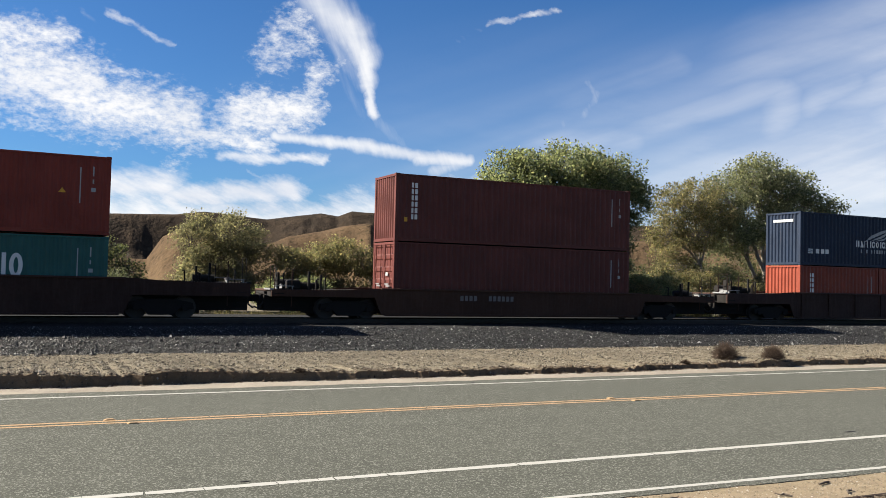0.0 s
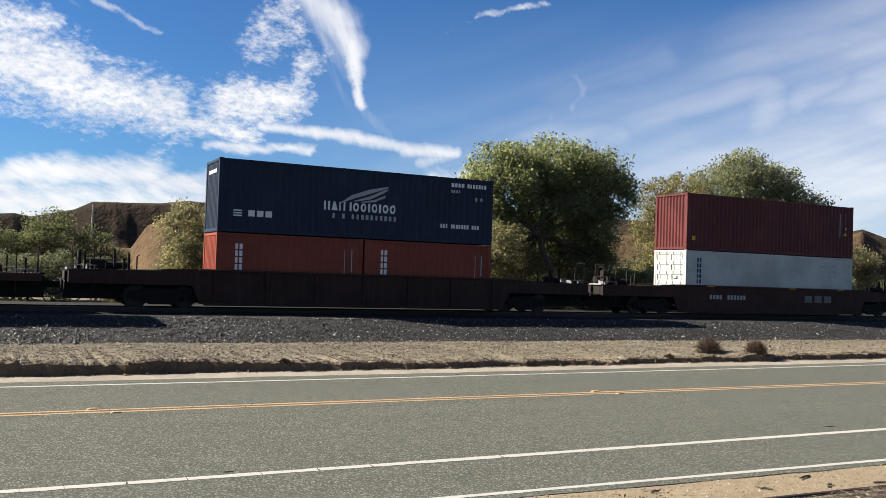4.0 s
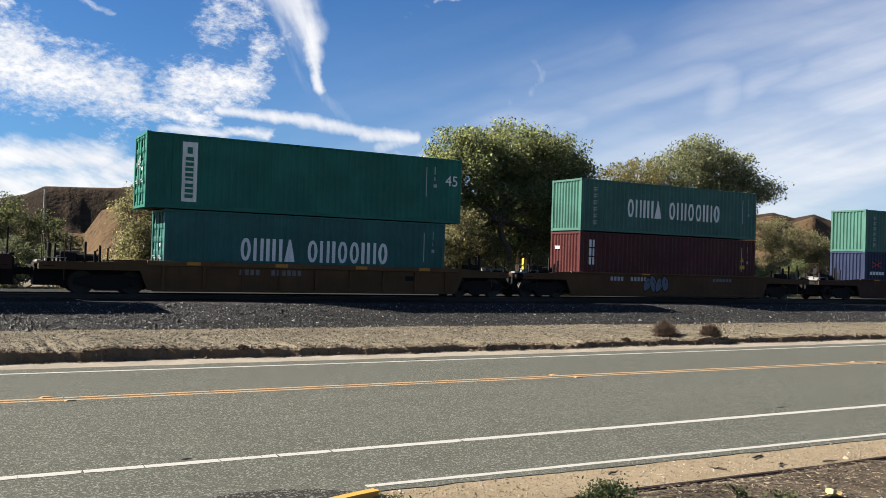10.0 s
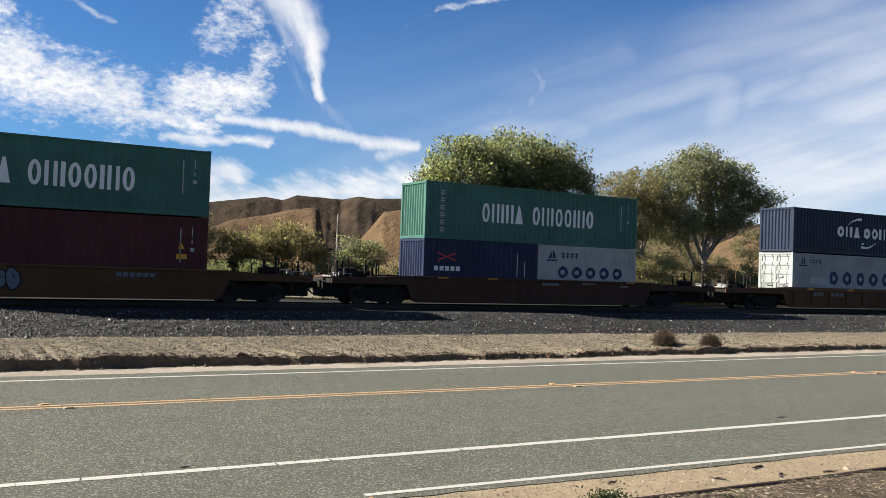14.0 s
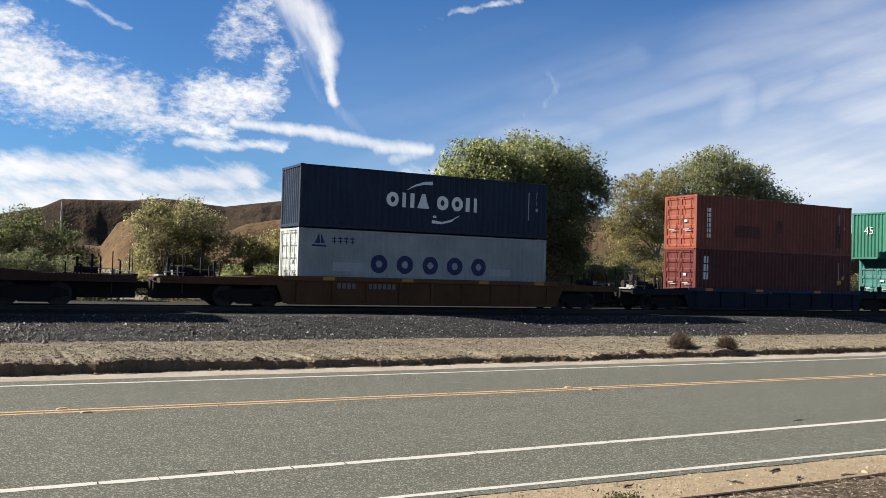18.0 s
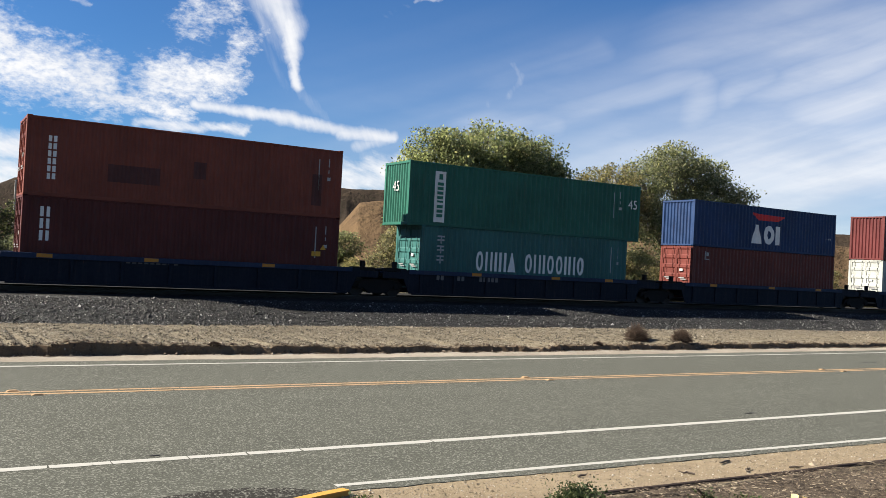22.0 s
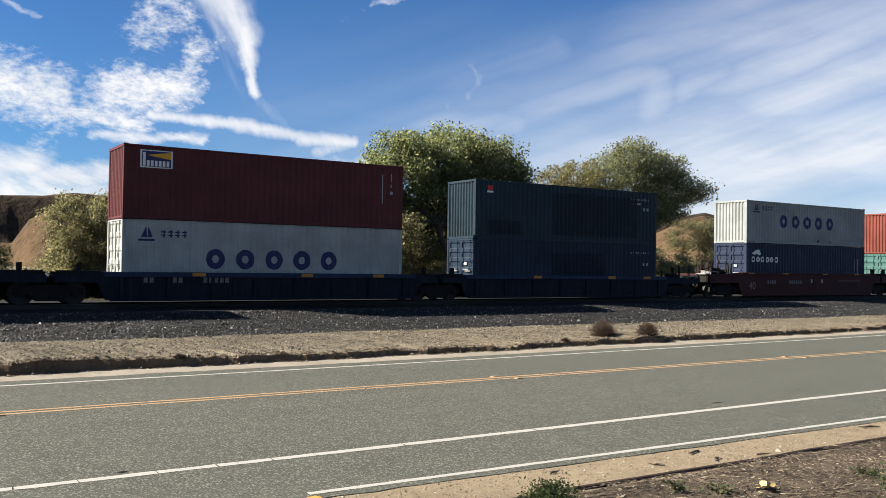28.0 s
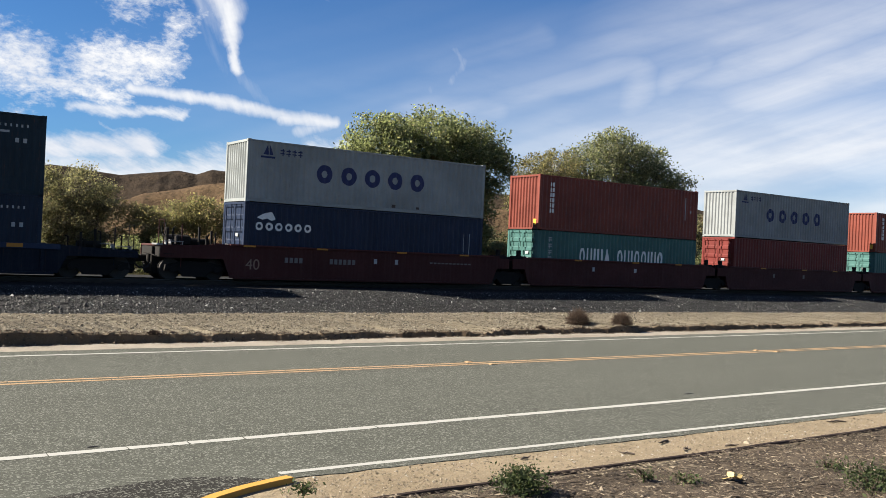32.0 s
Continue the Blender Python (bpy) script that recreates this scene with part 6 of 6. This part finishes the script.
def tree(name, base, blobs, leaves, size, mat, label, trunk_r, fork=0.3, seed=1, twigs=9, stems=1, hollow=0.45, gather=300, lean=(0.0, 0.0), bark=None):
    """A tree: tapered trunk, a limb to every mass of the crown, branches in it, and leaves."""
    rng = random.Random(seed)
    bark = bark or M_BARK
    t = thing(name, pose(*base), label, "tree" if name == "tree" else "bush")
    B = [(b[0] - base[0], b[1] - base[1], b[2] - base[2], *b[3:]) for b in blobs]
    if name == "bush":
        B += [(b[0] * 1.05, b[1] - 0.3, b[2] * 0.42, b[3], b[4] * 0.9, max(0.4, b[5] * 0.6)) for b in B if b[2] > 1.6]
    top = max(b[2] for b in B)
    forks = []
    for k in range(stems):
        f = Vector(((k - (stems - 1) / 2) * 0.7 + lean[0] + rng.uniform(-0.2, 0.2), lean[1] + rng.uniform(-0.2, 0.2), top * fork * rng.uniform(0.8, 1.2)))
        pts = limb_path(((k - (stems - 1) / 2) * 0.3, 0, -0.2), f, 0, rng, 5)
        part("trunk", Shape().tube(pts, [trunk_r * (1.25 if i == 0 else 1 - 0.45 * i / 5) for i in range(6)], 9), bark, t)
        forks.append(f)
    for b in B:
        c = Vector(b[:3])
        f = min(forks, key=lambda q: (q - c).length)
        pts = limb_path(f, c, 0.1 * (c - f).length, rng)
        r0 = trunk_r * 0.55
        limb = part("limb", Shape().tube(pts, [r0 * (1 - 0.75 * i / 6) for i in range(7)], 7), bark, t)
        s = Shape()
        for k in range(twigs):
            d = Vector((rng.gauss(0, 1), rng.gauss(0, 1), rng.gauss(0.3, 0.9))).normalized()
            e = c + Vector((d.x * b[3], d.y * b[4], d.z * b[5])) * rng.uniform(0.5, 0.8)
            st = pts[rng.randint(2, 6)]
            tp = limb_path(st, e, 0.05 * (e - st).length, rng, 4)
            s.tube(tp, [r0 * 0.26 * (1 - 0.8 * i / 4) + 0.008 for i in range(5)], 5)
            for j in range(2):
                e2 = e + Vector((rng.uniform(-1, 1), rng.uniform(-1, 1), rng.uniform(-0.4, 0.8))) * 0.15 * (b[3] + b[5])
                s.tube(limb_path(tp[2 + j], e2, 0, rng, 3), [r0 * 0.12 * (1 - 0.7 * i / 3) + 0.006 for i in range(4)], 4)
        part("branch_growth", s, bark, limb)["kind"] = "stuff"
    leaf_cloud("crown", B, leaves, size, mat, t, hollow, gather)
    return t


def plant_trees():
    tree("tree", (31.9, 47.2, 0.2), [(28.0, 48, 8.5, 2.2, 2.6, 2.4), (31.2, 48, 9.4, 2.7, 2.8, 2.1), (34.4, 48, 9.1, 2.3, 2.6, 2.1), (36.2, 48, 8.2, 1.3, 2.2, 1.9), (26.4, 48.4, 7.0, 1.2, 2.0, 1.9), (31.2, 47.6, 6.9, 2.9, 2.2, 1.8), (35.0, 48.2, 6.0, 2.0, 2.0, 1.9), (27.6, 48.4, 4.9, 1.8, 2.0, 1.8), (35.0, 48.6, 3.4, 2.1, 1.8, 1.8), (30.8, 49.4, 3.6, 2.4, 1.6, 1.8), (33.2, 50.2, 4.6, 3.0, 1.2, 2.2), (28.6, 50.2, 2.8, 2.8, 1.2, 1.8), (36.4, 49.6, 2.2, 1.6, 1.4, 1.4)],
         108000, 0.086, M_LEAF_GREEN, "tall green cottonwood tree with a broad round crown", 0.30, 0.56, 3, 14, 1, 0.30, 90, (-1.5, 0.0))
    tree("bush", (25.9, 46.0, 0.15), [(24.7, 46, 3.2, 1.1, 1.6, 1.7), (26.4, 46, 4.2, 1.3, 1.6, 1.7), (28.2, 46.4, 2.8, 1.4, 1.6, 1.5), (23.6, 46.4, 2.2, 0.9, 1.4, 1.3)],
         36000, 0.058, M_LEAF_OLIVE, "grey-olive willow bush below the tall tree", 0.10, 0.3, 4, 14, 4, 0.35, 160)
    tree("tree", (54.5, 54.0, 0.2), [(50.6, 53.8, 9.6, 2.0, 2.4, 1.8), (53.6, 54, 11.3, 1.9, 2.6, 2.0), (56.8, 54, 10.8, 2.1, 2.6, 1.9), (59.6, 54.2, 9.6, 1.8, 2.6, 1.6), (61.8, 54, 9.2, 1.0, 2.0, 0.9), (51.0, 53.6, 6.6, 2.4, 2.2, 2.0), (55.5, 53.4, 7.8, 2.8, 2.2, 1.9), (58.0, 53.6, 7.6, 1.5, 2.0, 1.1)],
         48000, 0.086, M_LEAF_SAGE, "wide olive-green cottonwood with bare grey limbs showing", 0.32, 0.30, 9, 24, 2, 0.30, 70, (0.0, 0.0), M_PALE_BARK)
    tree("tree", (48.4, 53.0, 0.2), [(44.3, 53, 8.6, 1.5, 1.9, 1.5), (47.0, 53, 9.4, 1.7, 2.0, 1.4), (43.8, 52.8, 6.2, 1.4, 1.8, 1.5), (46.6, 52.6, 6.6, 1.8, 1.8, 1.5), (48.8, 52.8, 7.8, 1.4, 1.8, 1.4), (44.6, 52.6, 3.8, 1.8, 1.6, 1.3)],
         26000, 0.072, M_LEAF_GOLD, "slender tree with thin yellowing leaves", 0.16, 0.40, 12, 24, 2, 0.40, 80, (-0.6, 0.0), M_PALE_BARK)
    tree("bush", (11.6, 58.0, 0.2), [(9.9, 58, 4.5, 1.2, 1.7, 1.8), (12.2, 57.6, 5.1, 1.5, 1.8, 1.6), (13.7, 58, 4.4, 0.9, 1.6, 1.6), (11.4, 57.4, 3.0, 2.3, 1.8, 1.6)],
         46000, 0.060, M_LEAF_OLIVE, "large grey-green bush with fine upright twigs", 0.13, 0.2, 15, 22, 5, 0.40, 130)
    tree("bush", (18.6, 56.0, 0.2), [(15.6, 56.4, 3.2, 1.3, 1.6, 1.3), (17.7, 56, 3.4, 1.2, 1.6, 1.4), (19.4, 56, 3.9, 1.3, 1.6, 1.3), (21.0, 56, 3.4, 0.8, 1.4, 1.1)],
         40000, 0.060, M_LEAF_GOLD, "yellow-green bush on the dry ground", 0.10, 0.25, 17, 12, 4, 0.35, 150)
    tree("bush", (24.4, 56.0, 0.2), [(23.9, 56, 3.0, 0.9, 1.4, 1.3), (25.4, 56, 3.1, 1.0, 1.4, 1.2), (24.6, 55.6, 1.9, 1.5, 1.2, 1.2)],
         20000, 0.060, M_LEAF_SAGE, "upright sage-green bush on the dry ground", 0.08, 0.25, 27, 9, 3, 0.35, 150)
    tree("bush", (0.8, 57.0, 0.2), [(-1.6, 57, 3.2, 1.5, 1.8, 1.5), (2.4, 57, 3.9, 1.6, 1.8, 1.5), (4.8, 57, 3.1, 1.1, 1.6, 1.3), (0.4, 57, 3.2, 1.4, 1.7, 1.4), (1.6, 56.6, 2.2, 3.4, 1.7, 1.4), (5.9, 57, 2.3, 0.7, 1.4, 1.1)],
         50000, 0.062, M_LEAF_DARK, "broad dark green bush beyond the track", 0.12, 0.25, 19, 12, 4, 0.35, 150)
    tree("bush", (2.6, 52.0, 0.15), [(0.2, 52, 1.9, 1.5, 1.2, 0.9), (2.6, 52, 2.0, 1.4, 1.2, 0.9), (4.6, 52, 1.7, 1.2, 1.2, 0.8)],
         22000, 0.050, M_LEAF_PALE, "pale grey-green feathery shrub before a darker bush", 0.06, 0.2, 29, 12, 5, 0.35, 120)
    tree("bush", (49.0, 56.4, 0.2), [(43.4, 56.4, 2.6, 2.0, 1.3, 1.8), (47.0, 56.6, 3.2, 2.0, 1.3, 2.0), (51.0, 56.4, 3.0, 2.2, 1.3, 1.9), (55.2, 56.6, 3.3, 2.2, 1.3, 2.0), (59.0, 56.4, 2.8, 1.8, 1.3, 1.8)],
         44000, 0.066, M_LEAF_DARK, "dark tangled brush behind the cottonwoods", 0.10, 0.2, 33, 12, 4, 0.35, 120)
    tree("bush", (73.5, 60.0, 0.2), [(67.6, 60, 5.6, 1.4, 2.0, 1.8), (70.6, 60, 5.8, 1.6, 2.0, 1.7), (73.8, 60, 5.2, 1.6, 2.0, 1.8), (76.4, 60, 4.4, 1.4, 2.0, 1.7), (72.5, 59.5, 2.8, 4.8, 1.8, 1.7)],
         46000, 0.072, M_LEAF_OLIVE, "rounded olive-green tree beyond the track", 0.16, 0.25, 23, 10, 3, 0.35, 160)
    rng = random.Random(31)
    mats = [M_LEAF_OLIVE, M_LEAF_GOLD, M_LEAF_GREEN]
    spots = [(-6, 52, 2.2), (7.2, 54, 2.0), (15.4, 53, 2.4), (16.2, 57, 2.9), (22.8, 50, 2.3), (23.5, 55, 3.0), (30, 44.5, 2.2), (34.5, 45, 2.6), (38.5, 47, 3.4), (40.5, 49, 3.2), (48.5, 48.5, 2.8), (54, 49.5, 3.2), (60.5, 51, 3.4), (43.8, 49.5, 3.8), (47.0, 50.5, 4.0), (51.2, 50.2, 3.8), (57.2, 51, 3.8), (36.5, 45.5, 3.2), (32.2, 45.8, 2.8), (27.4, 45.0, 2.6), (66, 54, 3.6), (80.5, 60, 3.6), (87, 63, 4.0)]
    for i, (x, y, h) in enumerate(spots):
        tree("bush", (x, y, 0.15), [(x - 1.1, y, h * 0.5, 1.5, 1.3, h * 0.42), (x + 1.0, y + 0.3, h * 0.58, 1.5, 1.3, h * 0.42), (x, y - 0.4, h * 0.36, 2.2, 1.2, h * 0.34)],
             15000, 0.055, mats[i % 3], "low straggling scrub bush beyond the track", 0.06, 0.2, 40 + i, 6, 3)


def tumbleweed(x, y, r, h, seed, label):
    rng = random.Random(seed)
    z = ground_height(x, y)
    t = thing("tumbleweed", pose(x, y, z - 0.02), label, "tumbleweed")
    for layer in range(3):
        s = Shape()
        for k in range(150):
            a, e = rng.uniform(0, 6.283), math.asin(rng.uniform(0.02, 1))
            d = Vector((math.cos(a) * math.cos(e), math.sin(a) * math.cos(e), math.sin(e)))
            side = Vector((-d.y, d.x, rng.uniform(-0.3, 0.3)))
            L = rng.uniform(0.75, 1.05)
            q = [Vector((d.x * r * L * u, d.y * r * L * u, d.z * h * L * u)) + side * r * 0.22 * math.sin(u * 2.6) * rng.uniform(-1, 1) for u in (0.05, 0.4, 0.72, 1.0)]
            s.tube(q, [0.007, 0.006, 0.005, 0.003], 3, False)
            for j in range(2):
                p = q[2]
                s.tube([p, p + Vector((rng.uniform(-1, 1), rng.uniform(-1, 1), rng.uniform(-0.5, 0.8))) * r * 0.3], [0.004, 0.002], 3, False)
        part("twig_tangle", s, M_TWIG, t)["kind"] = "stuff"
    return t


def small_plants():
    tumbleweed(20.75, 22.0, 0.52, 0.66, 1, "round dry brown tumbleweed on the sandy bank")
    tumbleweed(21.75, 20.95, 0.42, 0.55, 2, "dry brown tumbleweed at the road's edge")
    tumbleweed(18.1, 20.85, 0.17, 0.13, 3, "small pinkish dry tuft at the road's edge")
    tumbleweed(6.1, 20.5, 0.16, 0.09, 4, "low dry tuft at the road's edge")
    for k, (x, y, r, h, n) in enumerate([(5.62, 6.66, 0.25, 0.25, 2200), (9.25, 5.15, 0.34, 0.26, 1100), (7.56, 6.24, 0.20, 0.10, 160), (9.74, 5.94, 0.18, 0.12, 140), (3.72, 7.55, 0.14, 0.1, 200), (7.2, 6.5, 0.16, 0.14, 120)]):
        z = 0.05
        rng = random.Random(60 + k)
        t = thing("small_shrub", pose(x, y, z), "small leafy green shrub in the mulch", "shrub")
        for q in range(9):
            a = rng.uniform(0, 6.283)
            e = Vector((math.cos(a) * r * rng.uniform(0.3, 0.9), math.sin(a) * r * rng.uniform(0.3, 0.9), h * rng.uniform(0.6, 1.15)))
            part("stem", Shape().tube([(0, 0, -0.02), e * 0.5 + Vector((0, 0, h * 0.1)), e], [0.006, 0.005, 0.003], 4), M_TWIG, t)
        d = RNG.normal(size=(n, 3)) * np.array((r * 0.45, r * 0.45, h * 0.28)) + np.array((0, 0, h * 0.5))
        d = d[d[:, 2] > 0.0]
        m = len(d)
        a = RNG.normal(size=(m, 3)); a /= np.linalg.norm(a, axis=1)[:, None]
        b = np.cross(a, RNG.normal(size=(m, 3))); b /= np.linalg.norm(b, axis=1)[:, None]
        s = 0.017 * np.exp(RNG.normal(0, 0.3, m))[:, None]
        v = np.stack([d - a * s, d + b * s * 0.5, d + a * s, d - b * s * 0.5], 1).reshape(-1, 3)
        ob = part("foliage", quads_mesh("foliage", v, np.arange(4 * m).reshape(-1, 4), M_SHRUB), M_SHRUB, t)
        ob["kind"] = "stuff"
    # one big fallen leaf
    s = Shape()
    s.add([(0.11 * math.cos(a) * (1 + 0.45 * math.cos(5 * a)), 0.09 * math.sin(a) * (1 + 0.45 * math.cos(5 * a)), 0.03 + 0.03 * math.sin(2 * a)) for a in [k * math.pi / 10 for k in range(20)]] + [(0, 0, 0.02)], [(k, (k + 1) % 20, 20) for k in range(20)])
    solo("fallen_leaf", s, M_DRY_LEAF, "large dry yellow fallen leaf on the mulch", "leaf", place=pose(8.12, 6.07, 0.07))
    for k, (x, y, L) in enumerate([(6.79, 7.98, 0.09), (8.15, 7.67, 0.15), (9.13, 7.95, 0.20), (9.85, 7.41, 0.12), (9.09, 7.53, 0.16), (13.04, 7.9, 0.22)]):
        a = 0.4 + 1.7 * k
        c, d = math.cos(a) * L, math.sin(a) * L * 0.5
        solo("fallen_twig", Shape().tube([(-c, -d, 0.012), (-0.3 * c, 0.1 * L, 0.022), (0.4 * c, 0.2 * d, 0.018), (c, d, 0.03)], [0.012, 0.014, 0.011, 0.005], 6), M_BARK, "short dark broken twig on pale sand", "twig", place=pose(x, y, ground_height(x, y)))


def grass_strip():
    """Dry grass and weeds in uneven tufts beyond the track."""
    n, m = 900, 34
    x, y = RNG.uniform(-8, 84, n), 45.4 + 8 * RNG.uniform(0, 1, n) ** 1.4
    h = RNG.uniform(0.15, 0.50, n) * (0.6 + 0.5 * np.sin(x * 0.55 + 2 * np.sin(x * 0.21)) ** 2)
    px = (x[:, None] + RNG.normal(0, 0.22, (n, m))).ravel()
    py = (y[:, None] + RNG.normal(0, 0.18, (n, m))).ravel()
    hh = (h[:, None] * RNG.uniform(0.45, 1.1, (n, m))).ravel()
    pz = np.array([ground_height(a, b) for a, b in zip(px, py)])
    base = np.stack([px, py, pz], 1)
    tip = base + np.stack([RNG.normal(0, 0.30, n * m) * hh, RNG.normal(0, 0.30, n * m) * hh, hh], 1)
    a = RNG.uniform(0, 6.283, n * m)
    side = np.stack([np.cos(a), np.sin(a), 0 * a], 1) * 0.014
    v = np.stack([base - side, base + side, tip + side * 0.3, tip - side * 0.3], 1).reshape(-1, 3)
    tagged(new("dry_grass", quads_mesh("dry_grass", v, np.arange(4 * n * m).reshape(-1, 4), M_GRASS)), "dry yellow grass and weeds beyond the track", "grass", kind="stuff")


def utility_pole(x, y, top, label):
    t = thing("utility_pole", pose(x, y, 0), label, "utility pole")
    part("pole", Shape().tube([(0, 0, -0.3), (0, 0, top * 0.5), (0, 0, top)], [0.17, 0.14, 0.11], 8), M_POLE, t)
    part("pole_cap", Shape().tube([(0, 0, top), (0, 0, top + 0.12)], [0.13, 0.10], 8), M_GALV, t)


# ---- hills ----
SKYLINE = [(-25, 2.5), (-1.2, 2.6), (0.5, 2.75), (1.3, 2.6), (3.7, 3.15), (4.7, 3.67), (8.6, 3.82), (10.3, 4.06), (11.3, 4.0), (14.2, 3.7), (16.8, 4.09), (17.6, 4.23), (18.7, 4.06), (19.6, 4.42), (22.5, 4.27), (23.5, 4.5), (24.5, 4.4), (26.6, 4.45), (34, 4.1), (42, 3.6), (47.5, 3.2), (48.6, 3.42), (49.5, 3.54), (50.7, 3.2), (51.8, 3.45), (53.2, 2.9), (62, 2.7), (80, 2.2)]
FOOTHILLS = [(-25, 1.0), (3, 1.0), (7.0, 1.0), (7.9, 2.4), (9.0, 2.9), (10.5, 2.7), (12.5, 1.7), (14.4, 2.2), (15.6, 2.68), (17.5, 3.03), (19.0, 3.42), (20.7, 3.67), (21.0, 3.5), (21.5, 1.2), (23.0, 0.9), (24.4, 2.6), (25.2, 3.6), (27.5, 3.9), (32, 2.7), (40, 2.9), (46, 2.0), (48.6, 3.2), (49.5, 3.36), (50.7, 2.9), (51.8, 3.3), (53.4, 2.3), (60, 1.9), (80, 1.4)]


def hill_height(r, a, sky_el, foot_el):
    """The scarp behind and the rounded grassy foothills before it: the height, and which of the two it is."""
    deg = math.degrees(a)
    x, y = r * math.sin(a), r * math.cos(a)
    p = Vector((x * 0.012, y * 0.012, 0.3))
    rough = noise.noise(p * 4.1) * 0.5 + noise.noise(p * 9.3) * 0.35 + noise.noise(p * 19.0) * 0.22
    # buttresses turn the scarp's face to and fro
    amp = 4 + 7 * min(1, max(0, (deg - 13) / 3))
    edge = 520 + amp * (1 - 2 * abs(noise.noise(Vector((a * 7.5, 0.5, 1.1))))) + 0.16 * amp * noise.noise(Vector((a * 36, 2.5, 0)))
    s = edge - r
    top = 2.4 + sky_el * edge
    if s > 0:
        gully = abs(noise.noise(Vector(((a + 0.00012 * s) * 75.0, s * 0.012, 8.1)))) + 0.5 * abs(noise.noise(Vector((a * 170.0, s * 0.02, 3.1))))
        steep = 1.0 - 0.44 * min(1, max(0, (deg - 12) / 4))
        fall = steep * (s * s / 24 if s < 12 else s - 6)
        cliff = 0.62 * top
        drop = fall if fall < cliff else cliff + (fall - cliff) * 0.3
        back = top - drop * (1 + 0.12 * noise.noise(Vector((a * 22, s * 0.02, 5)))) - 1.8 * gully * min(1, s / 30) + (3.0 * rough + 7.0 * noise.noise(p * 1.7)) * min(1, s / 26)
    else:
        back = top + 0.12 * s
    # foothills
    crest = 350 + 16 * noise.noise(Vector((a * 9, 7.5, 0)))
    hill = 2.4 + foot_el * crest
    d = crest - r
    if d > 0:
        u = d / (1.9 * hill + 8 + 6 * noise.noise(Vector((a * 30, 1.5, 4))))
        front = hill * (0.5 + 0.5 * math.cos(math.pi * min(1, u)))
        front += (2.4 * rough + 3.0 * noise.noise(p * 2.3) - 1.2 * abs(noise.noise(Vector((a * 40, d * 0.015, 6))))) * min(1, 3 * u) * max(0, 1.2 - u)
    else:
        front = hill + 0.22 * d
    return (front, 1) if front > back else (back, 0)


def make_hills():
    """Eroded hills: a scrubby scarp with rounded dry grass foothills before it."""
    az = np.radians(np.arange(-25, 80, 0.13))
    rr = np.concatenate([np.arange(200, 290, 10), np.arange(290, 372, 3.2), np.arange(372, 460, 8), np.arange(460, 552, 3.0), np.arange(555, 1000, 45)])
    sky_el = np.tan(np.radians(np.interp(np.degrees(az), [p[0] for p in SKYLINE], [p[1] for p in SKYLINE])))
    foot_el = np.tan(np.radians(np.interp(np.degrees(az), [p[0] for p in FOOTHILLS], [p[1] for p in FOOTHILLS])))
    v, layer = [], []
    for r in rr:
        for a, e, g in zip(az, sky_el, foot_el):
            h, k = hill_height(r, a, e, g)
            v.append((r * math.sin(a), r * math.cos(a), max(-1.0, h)))
            layer.append(k)
    n = len(az)
    j, i = np.meshgrid(np.arange(len(rr) - 1), np.arange(n - 1), indexing="ij")
    q = (j * n + i).ravel()
    me = quads_mesh("hills", v, np.stack([q, q + n, q + n + 1, q + 1], 1), M_HILL)
    me.materials.append(M_HILL_GRASS)
    me.polygons.foreach_set("material_index", np.array(layer, np.int32)[q])
    me.shade_smooth()
    tagged(new("hills", me), "dry brown eroded hills with sparse brush", "hills", kind="structure")


make_hills()
plant_trees()
small_plants()
grass_strip()
utility_pole(11.6, 140.0, 10.9, "thin wooden utility pole before the hills")
utility_pole(57.2, 140.0, 11.0, "thin wooden utility pole before the hills")
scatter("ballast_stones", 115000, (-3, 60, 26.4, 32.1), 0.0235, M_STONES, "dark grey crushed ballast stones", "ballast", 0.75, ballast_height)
scatter("pebbles", 80000, (-2, 50, 20.75, 27.4), 0.0165, M_PEBBLES, "pale pebbles and clods on the sandy shoulder", "pebbles", 0.6, ground_height)
scatter("bank_clods", 16000, (-2, 50, -0.16, 0.34), 0.020, M_CLODS, "brown clods and gravel along the broken bank edge", "clods", 0.7, ground_height, 1.0, bank_line)
scatter("roadside_gravel", 9000, (3.6, 22, 7.2, 8.25), 0.0085, M_GRIT, "pale grit beside the road", "gravel", 0.6, ground_height)
scatter("bark_chips", 42000, (3.4, 16, 3.6, 7.11), 0.0085, M_CHIPS, "dry bark chips and twigs", "mulch", 0.3, lambda x, y: 0.055 + 0.025 * bump_at(x, y, 2.2), 3.6)


# ---- what moves ----
def motions():
    for ob, m in MOVERS:
        walk(ob, [(t, Matrix.Translation((-SPEED * t, 0, 0)) @ m) for t in (0, 4, 8, 12, 16, 20, 24, 28, 32)])
    turn = math.degrees(SPEED / 0.42)
    for e, wheels in WHEELS.items():
        rows = [(k / 15, pose(0.89 * e, 0, 0.42, 0, -((turn * k / 15) % 360), 0)) for k in range(481)]
        walk(wheels[0], rows)
        keys = wheels[0].animation_data
        for w in wheels[1:]:
            w.rotation_mode = "QUATERNION"
            w.animation_data_create()
            w.animation_data.action = keys.action
            w.animation_data.action_slot = keys.action_slot


motions()
